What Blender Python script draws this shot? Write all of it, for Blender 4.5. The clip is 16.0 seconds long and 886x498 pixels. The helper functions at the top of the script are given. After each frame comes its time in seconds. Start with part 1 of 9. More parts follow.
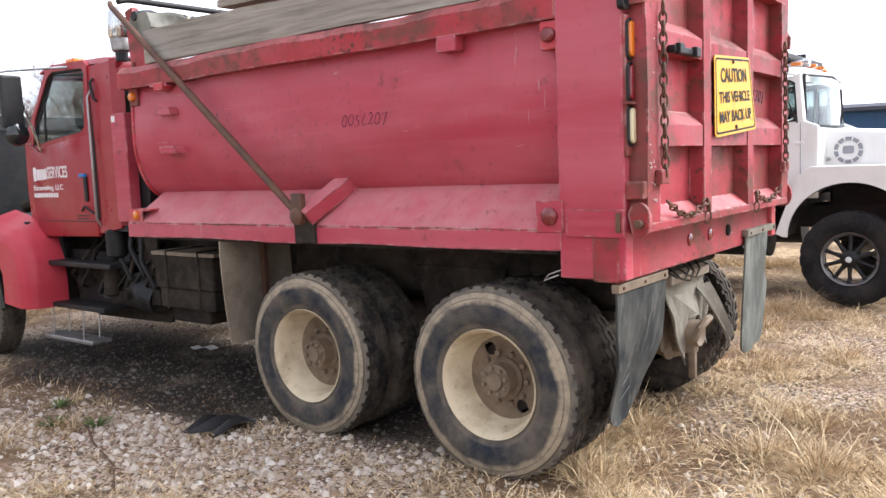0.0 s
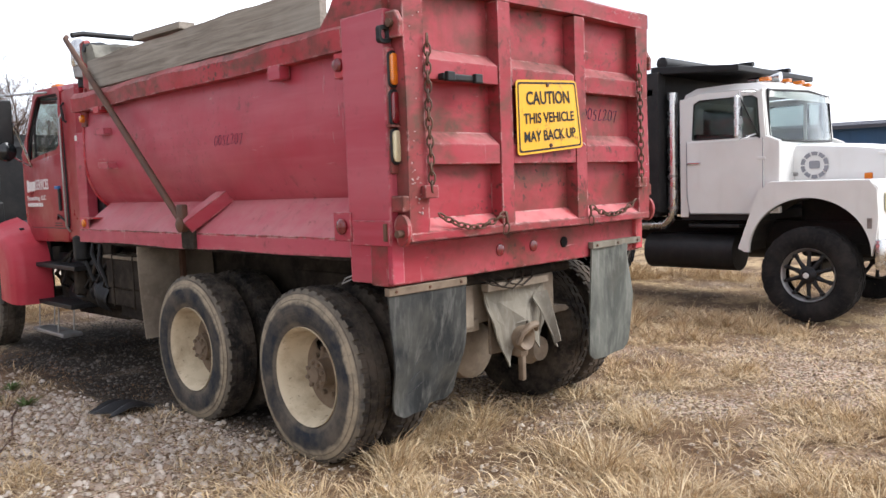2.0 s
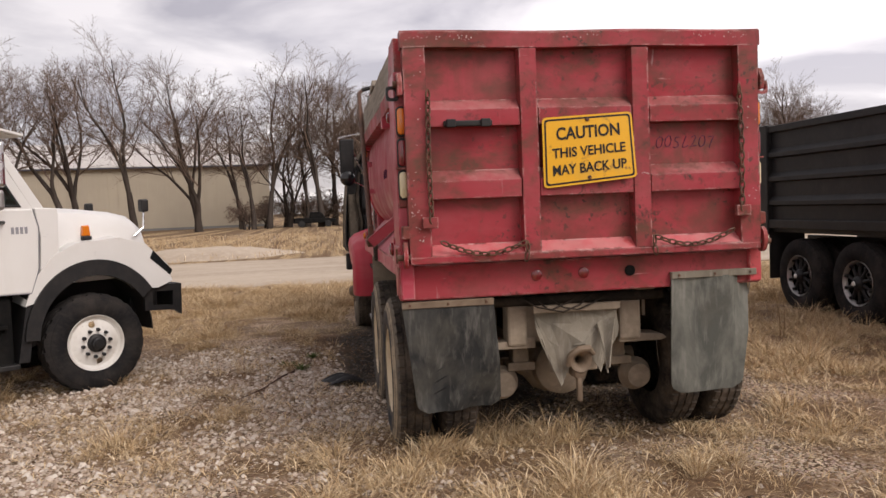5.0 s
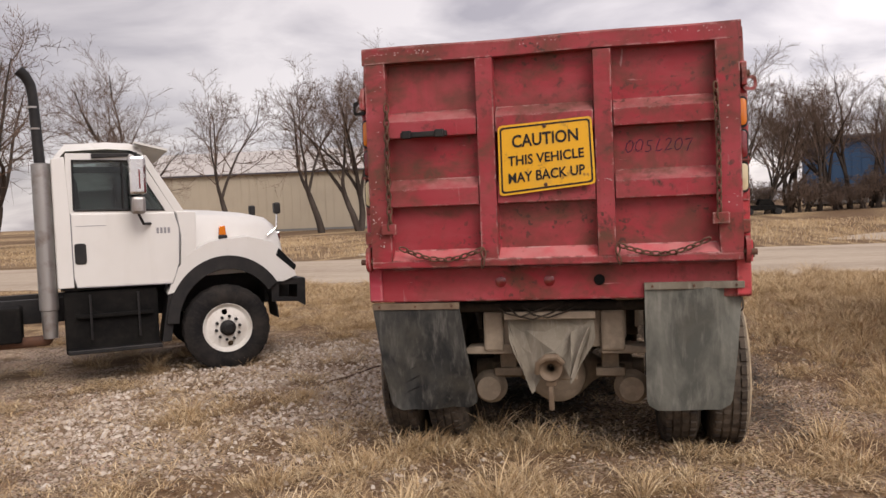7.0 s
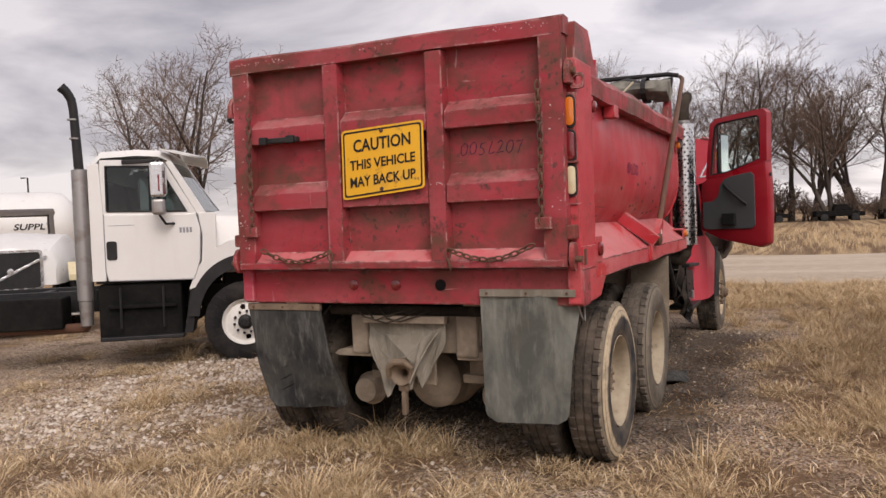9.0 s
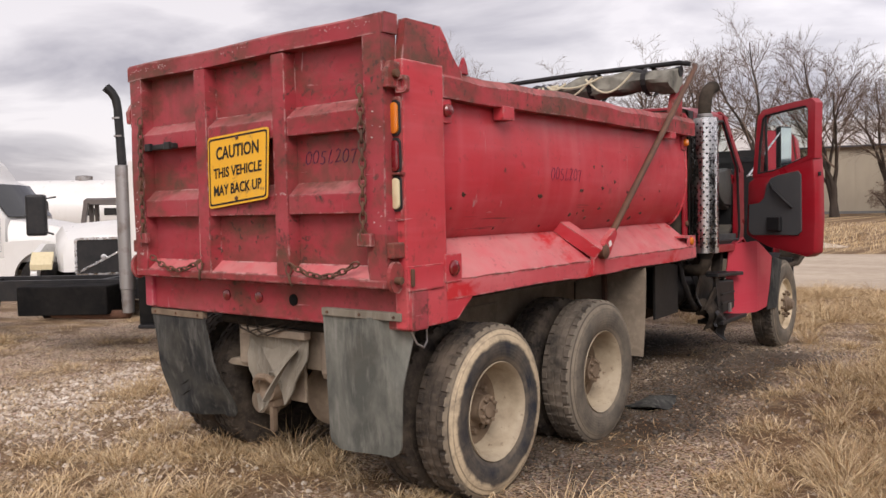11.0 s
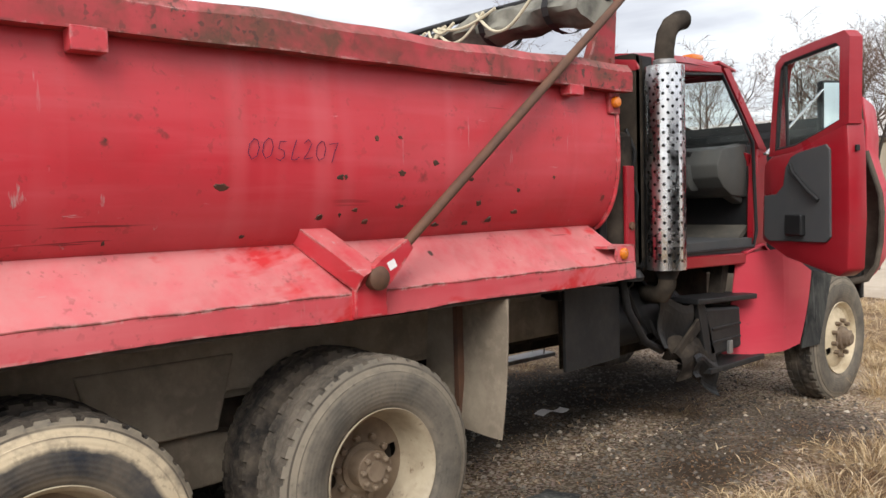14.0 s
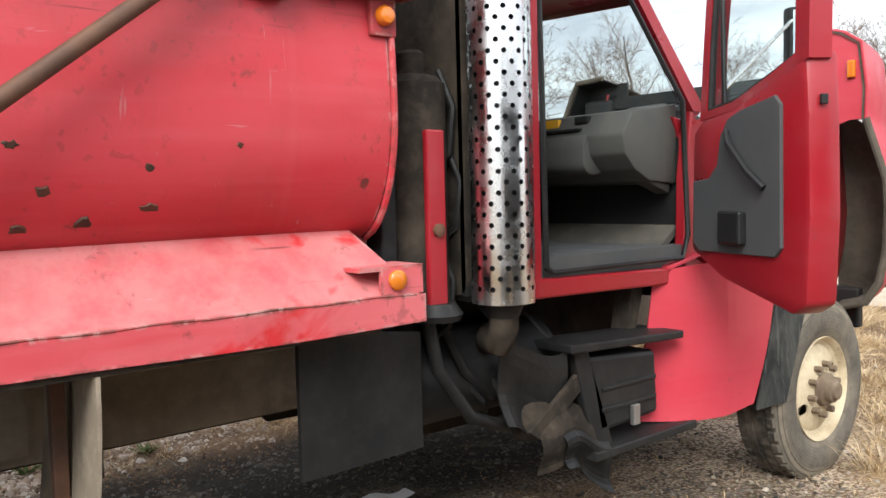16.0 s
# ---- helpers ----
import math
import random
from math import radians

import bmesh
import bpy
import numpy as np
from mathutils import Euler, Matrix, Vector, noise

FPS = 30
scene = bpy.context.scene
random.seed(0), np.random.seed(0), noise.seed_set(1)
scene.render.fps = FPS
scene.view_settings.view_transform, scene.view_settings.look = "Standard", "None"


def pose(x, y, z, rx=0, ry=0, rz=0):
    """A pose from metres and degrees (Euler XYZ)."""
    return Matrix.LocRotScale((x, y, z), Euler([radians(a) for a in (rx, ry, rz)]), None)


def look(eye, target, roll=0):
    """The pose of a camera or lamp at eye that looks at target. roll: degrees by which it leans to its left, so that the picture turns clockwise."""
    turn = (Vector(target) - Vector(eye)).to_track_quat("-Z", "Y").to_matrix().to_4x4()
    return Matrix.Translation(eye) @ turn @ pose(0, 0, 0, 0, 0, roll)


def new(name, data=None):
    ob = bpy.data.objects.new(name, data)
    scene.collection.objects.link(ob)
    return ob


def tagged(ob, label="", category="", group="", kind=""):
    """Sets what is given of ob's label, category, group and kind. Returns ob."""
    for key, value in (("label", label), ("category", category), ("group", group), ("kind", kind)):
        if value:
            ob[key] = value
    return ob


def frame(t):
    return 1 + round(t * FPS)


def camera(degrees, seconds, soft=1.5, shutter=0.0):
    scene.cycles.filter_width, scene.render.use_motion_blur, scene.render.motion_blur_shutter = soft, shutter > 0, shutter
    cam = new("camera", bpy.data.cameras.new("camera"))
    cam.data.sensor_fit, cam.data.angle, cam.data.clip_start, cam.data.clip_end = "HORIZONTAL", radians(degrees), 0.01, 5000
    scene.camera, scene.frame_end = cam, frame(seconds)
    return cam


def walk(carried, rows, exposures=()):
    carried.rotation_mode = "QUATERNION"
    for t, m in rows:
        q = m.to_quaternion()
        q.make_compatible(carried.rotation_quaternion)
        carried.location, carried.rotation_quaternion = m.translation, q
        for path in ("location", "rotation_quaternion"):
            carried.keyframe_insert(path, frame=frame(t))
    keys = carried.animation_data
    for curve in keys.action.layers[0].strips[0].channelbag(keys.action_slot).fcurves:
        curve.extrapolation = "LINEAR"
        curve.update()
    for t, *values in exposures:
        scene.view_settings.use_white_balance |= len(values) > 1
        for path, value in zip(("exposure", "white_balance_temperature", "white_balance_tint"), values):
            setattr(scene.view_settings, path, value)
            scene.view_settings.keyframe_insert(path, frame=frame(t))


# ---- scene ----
cam = camera(57.2, 16.0)
PATH = [
    (0, (-4.8, -1.321, 1.689), (-3.228, -0.102, 1.488), -2.3),
    (0.5, (-4.59, -1.516, 1.715), (-3.001, -0.319, 1.517), -2.1),
    (1, (-4.385, -1.904, 1.692), (-2.807, -0.687, 1.513), -2.2),
    (1.5, (-4.148, -2.361, 1.665), (-2.637, -1.062, 1.498), -2.2),
    (2, (-4.067, -2.89, 1.642), (-2.663, -1.475, 1.481), -2.1),
    (2.5, (-3.897, -3.304, 1.674), (-2.709, -1.703, 1.513), -2.3),
    (3, (-3.611, -3.801, 1.675), (-2.714, -2.021, 1.517), -2.5),
    (3.5, (-3.181, -4.112, 1.671), (-2.513, -2.233, 1.518), -2.6),
    (4, (-2.724, -4.488, 1.701), (-2.21, -2.56, 1.564), -2.6),
    (4.2, (-2.532, -4.576, 1.699), (-2.055, -2.637, 1.577), -2.5),
    (6.3, (-0.416, -4.974, 1.702), (-0.556, -2.981, 1.606), -2.3),
    (6.5, (-0.223, -4.967, 1.71), (-0.439, -2.981, 1.614), -2.3),
    (7, (0.358, -4.979, 1.698), (-0.037, -3.02, 1.609), -2.3),
    (7.5, (0.911, -4.893, 1.672), (0.414, -2.957, 1.594), -2.3),
    (8, (1.445, -4.751, 1.693), (0.841, -2.846, 1.621), -2.2),
    (8.5, (1.984, -4.591, 1.659), (1.257, -2.729, 1.588), -2.1),
    (9, (2.497, -4.322, 1.646), (1.66, -2.507, 1.572), -2.1),
    (9.5, (2.975, -4.083, 1.71), (2.064, -2.304, 1.635), -2.0),
    (9.7, (3.174, -3.991, 1.728), (2.23, -2.229, 1.655), -2.0),
    (11.8, (4.411, -2.176, 1.814), (3.028, -0.736, 1.708), -1.4),
    (12, (4.487, -1.985, 1.831), (3.07, -0.577, 1.73), -1.6),
    (12.5, (4.511, -1.428, 1.784), (3.038, -0.079, 1.681), -1.7),
    (13, (4.488, -0.797, 1.737), (3.009, 0.544, 1.631), -1.6),
    (13.5, (4.383, -0.247, 1.73), (2.892, 1.083, 1.625), -1.6),
    (14, (4.196, 0.364, 1.74), (2.703, 1.69, 1.628), -1.6),
    (14.5, (4.067, 0.973, 1.768), (2.564, 2.286, 1.65), -1.5),
    (15, (3.872, 1.582, 1.818), (2.348, 2.871, 1.691), -1.3),
    (15.5, (3.729, 2.236, 1.779), (2.192, 3.509, 1.645), -1.2),
    (16, (3.529, 2.795, 1.702), (1.984, 4.057, 1.566), -1.5),
]
EXPOSURES = [(0, 1.2, 5900, 10), (1.5, 0.88, 5900, 9), (2.5, 0.65, 6200, 11), (3.5, 0.3, 6450, 13), (4.2, 0.12, 6650, 15), (6.3, -0.15, 6850, 18), (7, -0.12, 6850, 18), (9, -0.07, 6750, 18), (11, 0.1, 6650, 17), (12.5, 0.27, 6600, 14), (13.2, 0.42, 6500, 11), (14, 0.52, 6350, 8), (16, 0.98, 6200, 5)]
walk(cam, [(t, look(eye, target, roll)) for t, eye, target, roll in PATH], EXPOSURES)
# world, sun and exposure
world = bpy.data.worlds.new("sky")
scene.world = world
world.use_nodes = True


def link(nt, a, out, b, inp):
    nt.links.new(a.outputs[out], b.inputs[inp])


def build_sky():
    nt = world.node_tree
    nt.nodes.clear()
    out = nt.nodes.new("ShaderNodeOutputWorld")
    sky = nt.nodes.new("ShaderNodeTexSky")
    sky.sky_type, sky.sun_disc = "NISHITA", False
    sky.sun_elevation, sky.sun_rotation = radians(32), radians(200)
    coord = nt.nodes.new("ShaderNodeTexCoord")
    # overcast: soft cloud layers, stretched towards the horizon
    sep = nt.nodes.new("ShaderNodeSeparateXYZ")
    link(nt, coord, "Generated", sep, 0)
    add = nt.nodes.new("ShaderNodeMath")
    add.operation = "ADD"
    add.inputs[1].default_value = 0.22
    link(nt, sep, 2, add, 0)
    comb = nt.nodes.new("ShaderNodeVectorMath")
    comb.operation = "DIVIDE"
    link(nt, coord, "Generated", comb, 0)
    c3 = nt.nodes.new("ShaderNodeCombineXYZ")
    link(nt, add, 0, c3, 0), link(nt, add, 0, c3, 1)
    c3.inputs[2].default_value = 1.0
    link(nt, c3, 0, comb, 1)
    n1 = nt.nodes.new("ShaderNodeTexNoise")
    n1.inputs["Scale"].default_value, n1.inputs["Detail"].default_value = 1.5, 6
    n1.inputs["Roughness"].default_value, n1.inputs["Distortion"].default_value = 0.5, 0.4
    link(nt, comb, 0, n1, "Vector")
    ramp = nt.nodes.new("ShaderNodeValToRGB")
    e = ramp.color_ramp.elements
    e[0].position, e[0].color = 0.40, (0.54, 0.52, 0.56, 1)
    e[1].position, e[1].color = 0.61, (1.08, 1.06, 1.06, 1)
    link(nt, n1, "Fac", ramp, "Fac")
    # the whole layer is brightest round the sun's side
    grad = nt.nodes.new("ShaderNodeVectorMath")
    grad.operation = "DOT_PRODUCT"
    grad.inputs[1].default_value = (0.93, -0.20, 0.30)
    link(nt, coord, "Generated", grad, 0)
    gm = nt.nodes.new("ShaderNodeMapRange")
    gm.inputs["From Min"].default_value, gm.inputs["From Max"].default_value = -0.6, 1.0
    gm.inputs["To Min"].default_value, gm.inputs["To Max"].default_value = 0.9, 1.7
    link(nt, grad, "Value", gm, "Value")
    # paler towards the horizon
    hz = nt.nodes.new("ShaderNodeMapRange")
    hz.inputs["From Min"].default_value, hz.inputs["From Max"].default_value = 0.05, 0.50
    hz.inputs["To Min"].default_value, hz.inputs["To Max"].default_value = 1.08, 0.93
    link(nt, sep, 2, hz, "Value")
    both = nt.nodes.new("ShaderNodeMath")
    both.operation = "MULTIPLY"
    link(nt, gm, 0, both, 0), link(nt, hz, 0, both, 1)
    clouds = nt.nodes.new("ShaderNodeVectorMath")
    clouds.operation = "SCALE"
    link(nt, ramp, 0, clouds, 0), link(nt, both, 0, clouds, "Scale")
    b1, b2 = nt.nodes.new("ShaderNodeBackground"), nt.nodes.new("ShaderNodeBackground")
    link(nt, sky, 0, b1, 0), link(nt, clouds, 0, b2, 0)
    b1.inputs[1].default_value, b2.inputs[1].default_value = 0.022, 0.75
    mix = nt.nodes.new("ShaderNodeAddShader")
    link(nt, b1, 0, mix, 0), link(nt, b2, 0, mix, 1)
    link(nt, mix, 0, out, 0)


build_sky()
sun = new("sun", bpy.data.lights.new("sun", "SUN"))
sun.data.energy, sun.data.angle, sun.data.color = 2.3, radians(32), (1.0, 0.96, 0.9)
sun.matrix_world = look((6, -4, 8), (0, 3, 0))


# materials
class Mat:
    """A node material with short ways to add noise, ramps and bump."""

    def __init__(self, name, color, rough=0.6, metal=0.0, coat=0.0):
        self.m = bpy.data.materials.new(name)
        self.m.use_nodes = True
        self.nt = self.m.node_tree
        self.b = self.nt.nodes["Principled BSDF"]
        self.b.inputs["Base Color"].default_value = (*color, 1)
        self.b.inputs["Roughness"].default_value = rough
        self.b.inputs["Metallic"].default_value = metal
        self.b.inputs["Coat Weight"].default_value = coat
        # dusty rough surfaces hardly glint
        self.b.inputs["Specular IOR Level"].default_value = 0.10 if rough >= 0.7 else (0.28 if rough >= 0.4 else 0.5)
        self.tc = self.nt.nodes.new("ShaderNodeTexCoord")
        self.vec = (self.tc, "Object")
        self.col = None
        self.color = color
        self.bump_last = None

    def node(self, kind, **values):
        n = self.nt.nodes.new(kind)
        for k, v in values.items():
            n.inputs[k].default_value = v
        return n

    def wire(self, src, dst, inp):
        self.nt.links.new(src[0].outputs[src[1]], dst.inputs[inp])

    def mapped(self, scale=(1, 1, 1)):
        n = self.node("ShaderNodeMapping", Scale=scale)
        self.wire(self.vec, n, "Vector")
        return (n, "Vector")

    def noise(self, scale, detail=4, rough=0.55, distortion=0.0, stretch=None):
        n = self.node("ShaderNodeTexNoise", Scale=scale, Detail=detail, Roughness=rough, Distortion=distortion)
        self.wire(self.mapped(stretch) if stretch else self.vec, n, "Vector")
        return (n, "Fac")

    def voronoi(self, scale, out="Distance", stretch=None, randomness=1.0, feature="F1"):
        n = self.node("ShaderNodeTexVoronoi", Scale=scale, Randomness=randomness)
        n.feature = feature
        self.wire(self.mapped(stretch) if stretch else self.vec, n, "Vector")
        return (n, out)

    def ramp(self, src, a, b, lo=0.0, hi=1.0):
        n = self.node("ShaderNodeMapRange")
        n.inputs["From Min"].default_value, n.inputs["From Max"].default_value = a, b
        n.inputs["To Min"].default_value, n.inputs["To Max"].default_value = lo, hi
        self.wire(src, n, "Value")
        return (n, "Result")

    def math(self, op, a, b):
        n = self.node("ShaderNodeMath")
        n.operation = op
        for i, v in enumerate((a, b)):
            if isinstance(v, tuple):
                self.wire(v, n, i)
            else:
                n.inputs[i].default_value = v
        return (n, "Value")

    def blend(self, fac, color):
        """Lays a colour over the base where fac is high."""
        n = self.node("ShaderNodeMix")
        n.data_type = "RGBA"
        if self.col:
            self.nt.links.new(self.col[0].outputs[self.col[1]], n.inputs[6])
        else:
            n.inputs[6].default_value = (*self.color, 1)
        if isinstance(color[0], float) or isinstance(color[0], int):
            n.inputs[7].default_value = (*color, 1)
        else:
            self.nt.links.new(color[0].outputs[color[1]], n.inputs[7])
        if isinstance(fac, tuple):
            self.wire(fac, n, 0)
        else:
            n.inputs[0].default_value = fac
        self.col = (n, 2)
        return self

    def vary(self, amount, scale=0.0):
        """Brightness differing from object to object."""
        info = self.node("ShaderNodeObjectInfo")
        hsv = self.node("ShaderNodeHueSaturation")
        r = self.ramp((info, "Random"), 0, 1, 1 - amount, 1 + amount)
        self.wire(r, hsv, "Value")
        if self.col:
            self.nt.links.new(self.col[0].outputs[self.col[1]], hsv.inputs["Color"])
        else:
            hsv.inputs["Color"].default_value = (*self.color, 1)
        self.col = (hsv, 0)
        return self

    def islands(self, ramp_colors):
        """A colour of its own for each loose piece of the mesh."""
        g = self.node("ShaderNodeNewGeometry")
        r = self.node("ShaderNodeValToRGB")
        el = r.color_ramp.elements
        while len(el) < len(ramp_colors):
            el.new(0.5)
        for i, c in enumerate(ramp_colors):
            el[i].position, el[i].color = i / (len(ramp_colors) - 1), (*c, 1)
        self.wire((g, "Random Per Island"), r, "Fac")
        self.col = (r, 0)
        return self

    def rough(self, src):
        self.wire(src, self.b, "Roughness")
        return self

    def bump(self, src, strength, distance=0.01):
        n = self.node("ShaderNodeBump", Strength=strength, Distance=distance)
        self.wire(src, n, "Height")
        if self.bump_last:
            self.wire(self.bump_last, n, "Normal")
        self.bump_last = (n, "Normal")
        return self

    def done(self):
        if self.col:
            self.nt.links.new(self.col[0].outputs[self.col[1]], self.b.inputs["Base Color"])
        if self.bump_last:
            self.wire(self.bump_last, self.b, "Normal")
        return self.m


def paint(name, color, rough=0.45, coat=0.15, dirt=0.35, dirt_color=(0.20, 0.15, 0.11), metal=0.0):
    """Plain weathered paint: dust, streaks and small dents."""
    m = Mat(name, color, rough, metal, coat)
    m.blend(m.ramp(m.noise(1.7, 5), 0.42, 0.75, 0, dirt), dirt_color)
    m.blend(m.ramp(m.noise(7, 3, stretch=(1, 1, 0.15)), 0.55, 0.8, 0, dirt * 0.7), dirt_color)
    m.rough(m.ramp(m.noise(5, 4), 0.3, 0.7, rough - 0.1, rough + 0.2))
    m.bump(m.noise(2.5, 2), 0.15, 0.01)
    return m.done()


def truck_red(name, color, pale, rust=0.5, rough=0.5, pale_amount=0.75, scratches=True, cracks=False, fresh_red=0.0):
    """Faded red paint with chalky bands, chips, worn edges and rust spots."""
    m = Mat(name, color, rough, 0, 0.1)
    m.blend(m.ramp(m.noise(0.9, 4, stretch=(1, 0.5, 2.2)), 0.35, 0.7, 0, pale_amount), pale)
    m.blend(m.ramp(m.noise(5, 4, stretch=(1, 0.25, 3)), 0.5, 0.85, 0, 0.5), pale)
    if rust > 0.1:
        # chalky dust lying on ledges
        geo = m.node("ShaderNodeNewGeometry")
        up = m.node("ShaderNodeSeparateXYZ")
        m.wire((geo, "Normal"), up, 0)
        ledge = m.math("MULTIPLY", m.ramp((up, "Z"), 0.3, 0.8, 0, 0.65), m.ramp(m.noise(6, 5, 0.65), 0.3, 0.6, 0.1, 1))
        m.blend(ledge, tuple(0.5 * c + k for c, k in zip(pale, (0.22, 0.16, 0.14))))
    if fresh_red:
        # places where the chalked layer has rubbed off
        m.blend(m.math("MULTIPLY", m.ramp(m.noise(1.7, 5, 0.6, 0.5, (1, 0.6, 1)), 0.55, 0.60, 0, fresh_red), m.ramp(m.noise(12, 4), 0.35, 0.5, 0.2, 1)), (0.50, 0.012, 0.016))
    if cracks:
        # vertical pale seams and fine checking along the length
        m.blend(m.ramp(m.noise(5, 2, 0.5, 0, (0.02, 1, 0.04)), 0.58, 0.72, 0, 0.22), (0.60, 0.16, 0.17))
        hair = m.math("MULTIPLY", m.ramp(m.noise(26, 3, 0.6, 0.1, (1, 0.03, 1)), 0.635, 0.66, 0, 0.8), m.ramp(m.noise(0.9, 3), 0.52, 0.60, 0, 1))
        m.blend(hair, (0.10, 0.02, 0.02))
        # small round scars where stones have hit
        cell = m.node("ShaderNodeTexVoronoi", Scale=3.4, Randomness=1.0)
        m.wire(m.vec, cell, "Vector")
        hit = m.math("ADD", (cell, "Distance"), m.ramp(m.noise(22, 3), 0.3, 0.7, -0.03, 0.03))
        scar = m.math("MULTIPLY", m.ramp(hit, 0.055, 0.075, 0.95, 0), m.ramp(m.noise(1.6, 3), 0.47, 0.56, 0, 1))
        m.blend(scar, (0.045, 0.030, 0.022))
    low, high = (0.50, 0.72) if rust < 1.2 else (0.45, 0.66)
    m.blend(m.ramp(m.noise(2.4, 6, 0.62), low, high, 0, min(0.9, 0.55 * rust)), (0.13, 0.042, 0.030))
    chips = m.math("MULTIPLY", m.ramp(m.noise(9, 6, 0.7), 0.62 - 0.05 * rust, 0.67, 0, 1), m.ramp(m.noise(1.5, 3), 0.46 - 0.05 * rust, 0.60, 0, 1))
    m.blend(m.math("MULTIPLY", chips, min(1.0, 0.3 + 0.7 * rust)), (0.06, 0.034, 0.026))
    if rust > 1.2:
        # broad soft smudges of brown grime
        m.blend(m.math("MULTIPLY", m.ramp(m.noise(2.0, 5, 0.66, 0.4, (1, 1, 1.7)), 0.48, 0.63, 0, 0.85), m.ramp(m.noise(14, 4, 0.6), 0.3, 0.6, 0.35, 1)), (0.095, 0.050, 0.030))
    if rust > 0.3:
        spots = m.math("MULTIPLY", m.ramp(m.noise(26, 3, 0.55), 0.625 - 0.02 * rust, 0.65 - 0.02 * rust, 0, min(0.9, 0.8 * rust)), m.ramp(m.noise(2.1, 4), 0.53 - 0.05 * rust, 0.60, 0, 1))
        m.blend(spots, (0.075, 0.036, 0.028))
        drips = m.math("MULTIPLY", m.ramp(m.noise(11, 5, 0.6, 0.2, (1, 1, 0.07)), 0.54, 0.72, 0, 0.75), m.ramp(m.noise(1.3, 3), 0.42, 0.6, 0, min(1, 0.6 * rust)))
        m.blend(drips, (0.13, 0.048, 0.035))
        # bare and rusted along the corners
        bevel = m.node("ShaderNodeBevel", Radius=0.022)
        bevel.samples = 4
        edge = m.node("ShaderNodeVectorMath")
        edge.operation = "DOT_PRODUCT"
        m.wire((bevel, "Normal"), edge, 0)
        m.wire((geo, "Normal"), edge, 1)
        worn = m.ramp((edge, "Value"), 0.985, 0.86, 0, 1)
        m.blend(m.math("MULTIPLY", worn, m.ramp(m.noise(13, 5, 0.65), 0.46, 0.56, 0, 0.85)), (0.085, 0.04, 0.03))
        m.blend(m.math("MULTIPLY", worn, m.ramp(m.noise(8, 5, 0.65, 0.3), 0.51, 0.58, 0, 0.8)), (0.50, 0.30, 0.28))
    if scratches:
        s = m.math("MULTIPLY", m.ramp(m.noise(18, 4, 0.6, stretch=(1, 1, 0.12)), 0.67, 0.73, 0, 1), m.ramp(m.noise(1.9, 2), 0.45, 0.6, 0, 0.8))
        m.blend(s, (0.42, 0.28, 0.27))
        s = m.math("MULTIPLY", m.ramp(m.noise(16, 4, 0.65, 0.2, (0.2, 0.2, 2.0)), 0.68, 0.72, 0, 1), m.ramp(m.noise(2.7, 2), 0.48, 0.6, 0, 0.8))
        m.blend(s, (0.50, 0.26, 0.26))
    m.rough(m.ramp(m.noise(3, 5), 0.3, 0.7, rough - 0.1, rough + 0.25))
    m.bump(m.noise(1.6, 2), 0.35, 0.02).bump(m.noise(40, 3), 0.12, 0.002)
    return m.done()


RED = truck_red("red_body_paint", (0.46, 0.022, 0.034), (0.55, 0.092, 0.108), 0.33, 0.40, 0.6, True, True)
RED_POST = truck_red("chipped_post_paint", (0.46, 0.028, 0.038), (0.56, 0.105, 0.118), 0.85, 0.5, 0.7)
RED_FADED = truck_red("faded_red_paint", (0.39, 0.036, 0.062), (0.50, 0.125, 0.155), 0.31, 0.42, 0.75)
RED_RUSTY = truck_red("red_rusted_paint", (0.36, 0.026, 0.036), (0.42, 0.085, 0.09), 1.6, 0.6, 0.6)
RED_GATE = truck_red("scraped_red_paint", (0.31, 0.026, 0.038), (0.37, 0.080, 0.09), 1.35, 0.6, 0.7)
RED_APRON = truck_red("red_dusty_paint", (0.50, 0.060, 0.075), (0.60, 0.165, 0.175), 0.42, 0.55, 0.8, True, True, 0.9)
RED_APRON_PLAIN = truck_red("pink_chalked_paint", (0.42, 0.055, 0.085), (0.52, 0.14, 0.165), 0.4, 0.55, 0.8)
RED_CAB = truck_red("red_cab_paint", (0.285, 0.006, 0.014), (0.33, 0.022, 0.032), 0.02, 0.32, 0.6, False)
RED_SKIRT = truck_red("red_skirt_paint", (0.48, 0.035, 0.058), (0.53, 0.075, 0.09), 0.05, 0.45, 0.7, False)


def dirty_black(name, color=(0.03, 0.028, 0.026), dirt=(0.16, 0.13, 0.10), rough=0.75, amount=0.5):
    m = Mat(name, color, rough)
    m.blend(m.ramp(m.noise(3, 6, 0.65), 0.42, 0.72, 0, amount), dirt)
    m.blend(m.ramp(m.noise(14, 4), 0.5, 0.8, 0, amount * 0.8), dirt)
    m.bump(m.noise(25, 4), 0.3, 0.004)
    return m.done()


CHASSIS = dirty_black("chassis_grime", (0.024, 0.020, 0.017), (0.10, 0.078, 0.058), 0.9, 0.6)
MUDDY = dirty_black("mud_caked_steel", (0.215, 0.174, 0.132), (0.38, 0.316, 0.24), 0.95, 0.8)
BLACK = dirty_black("black_steel", (0.012, 0.012, 0.013), (0.05, 0.045, 0.04), 0.5, 0.35)
PLASTIC = dirty_black("black_plastic", (0.014, 0.014, 0.015), (0.055, 0.05, 0.045), 0.5, 0.3)


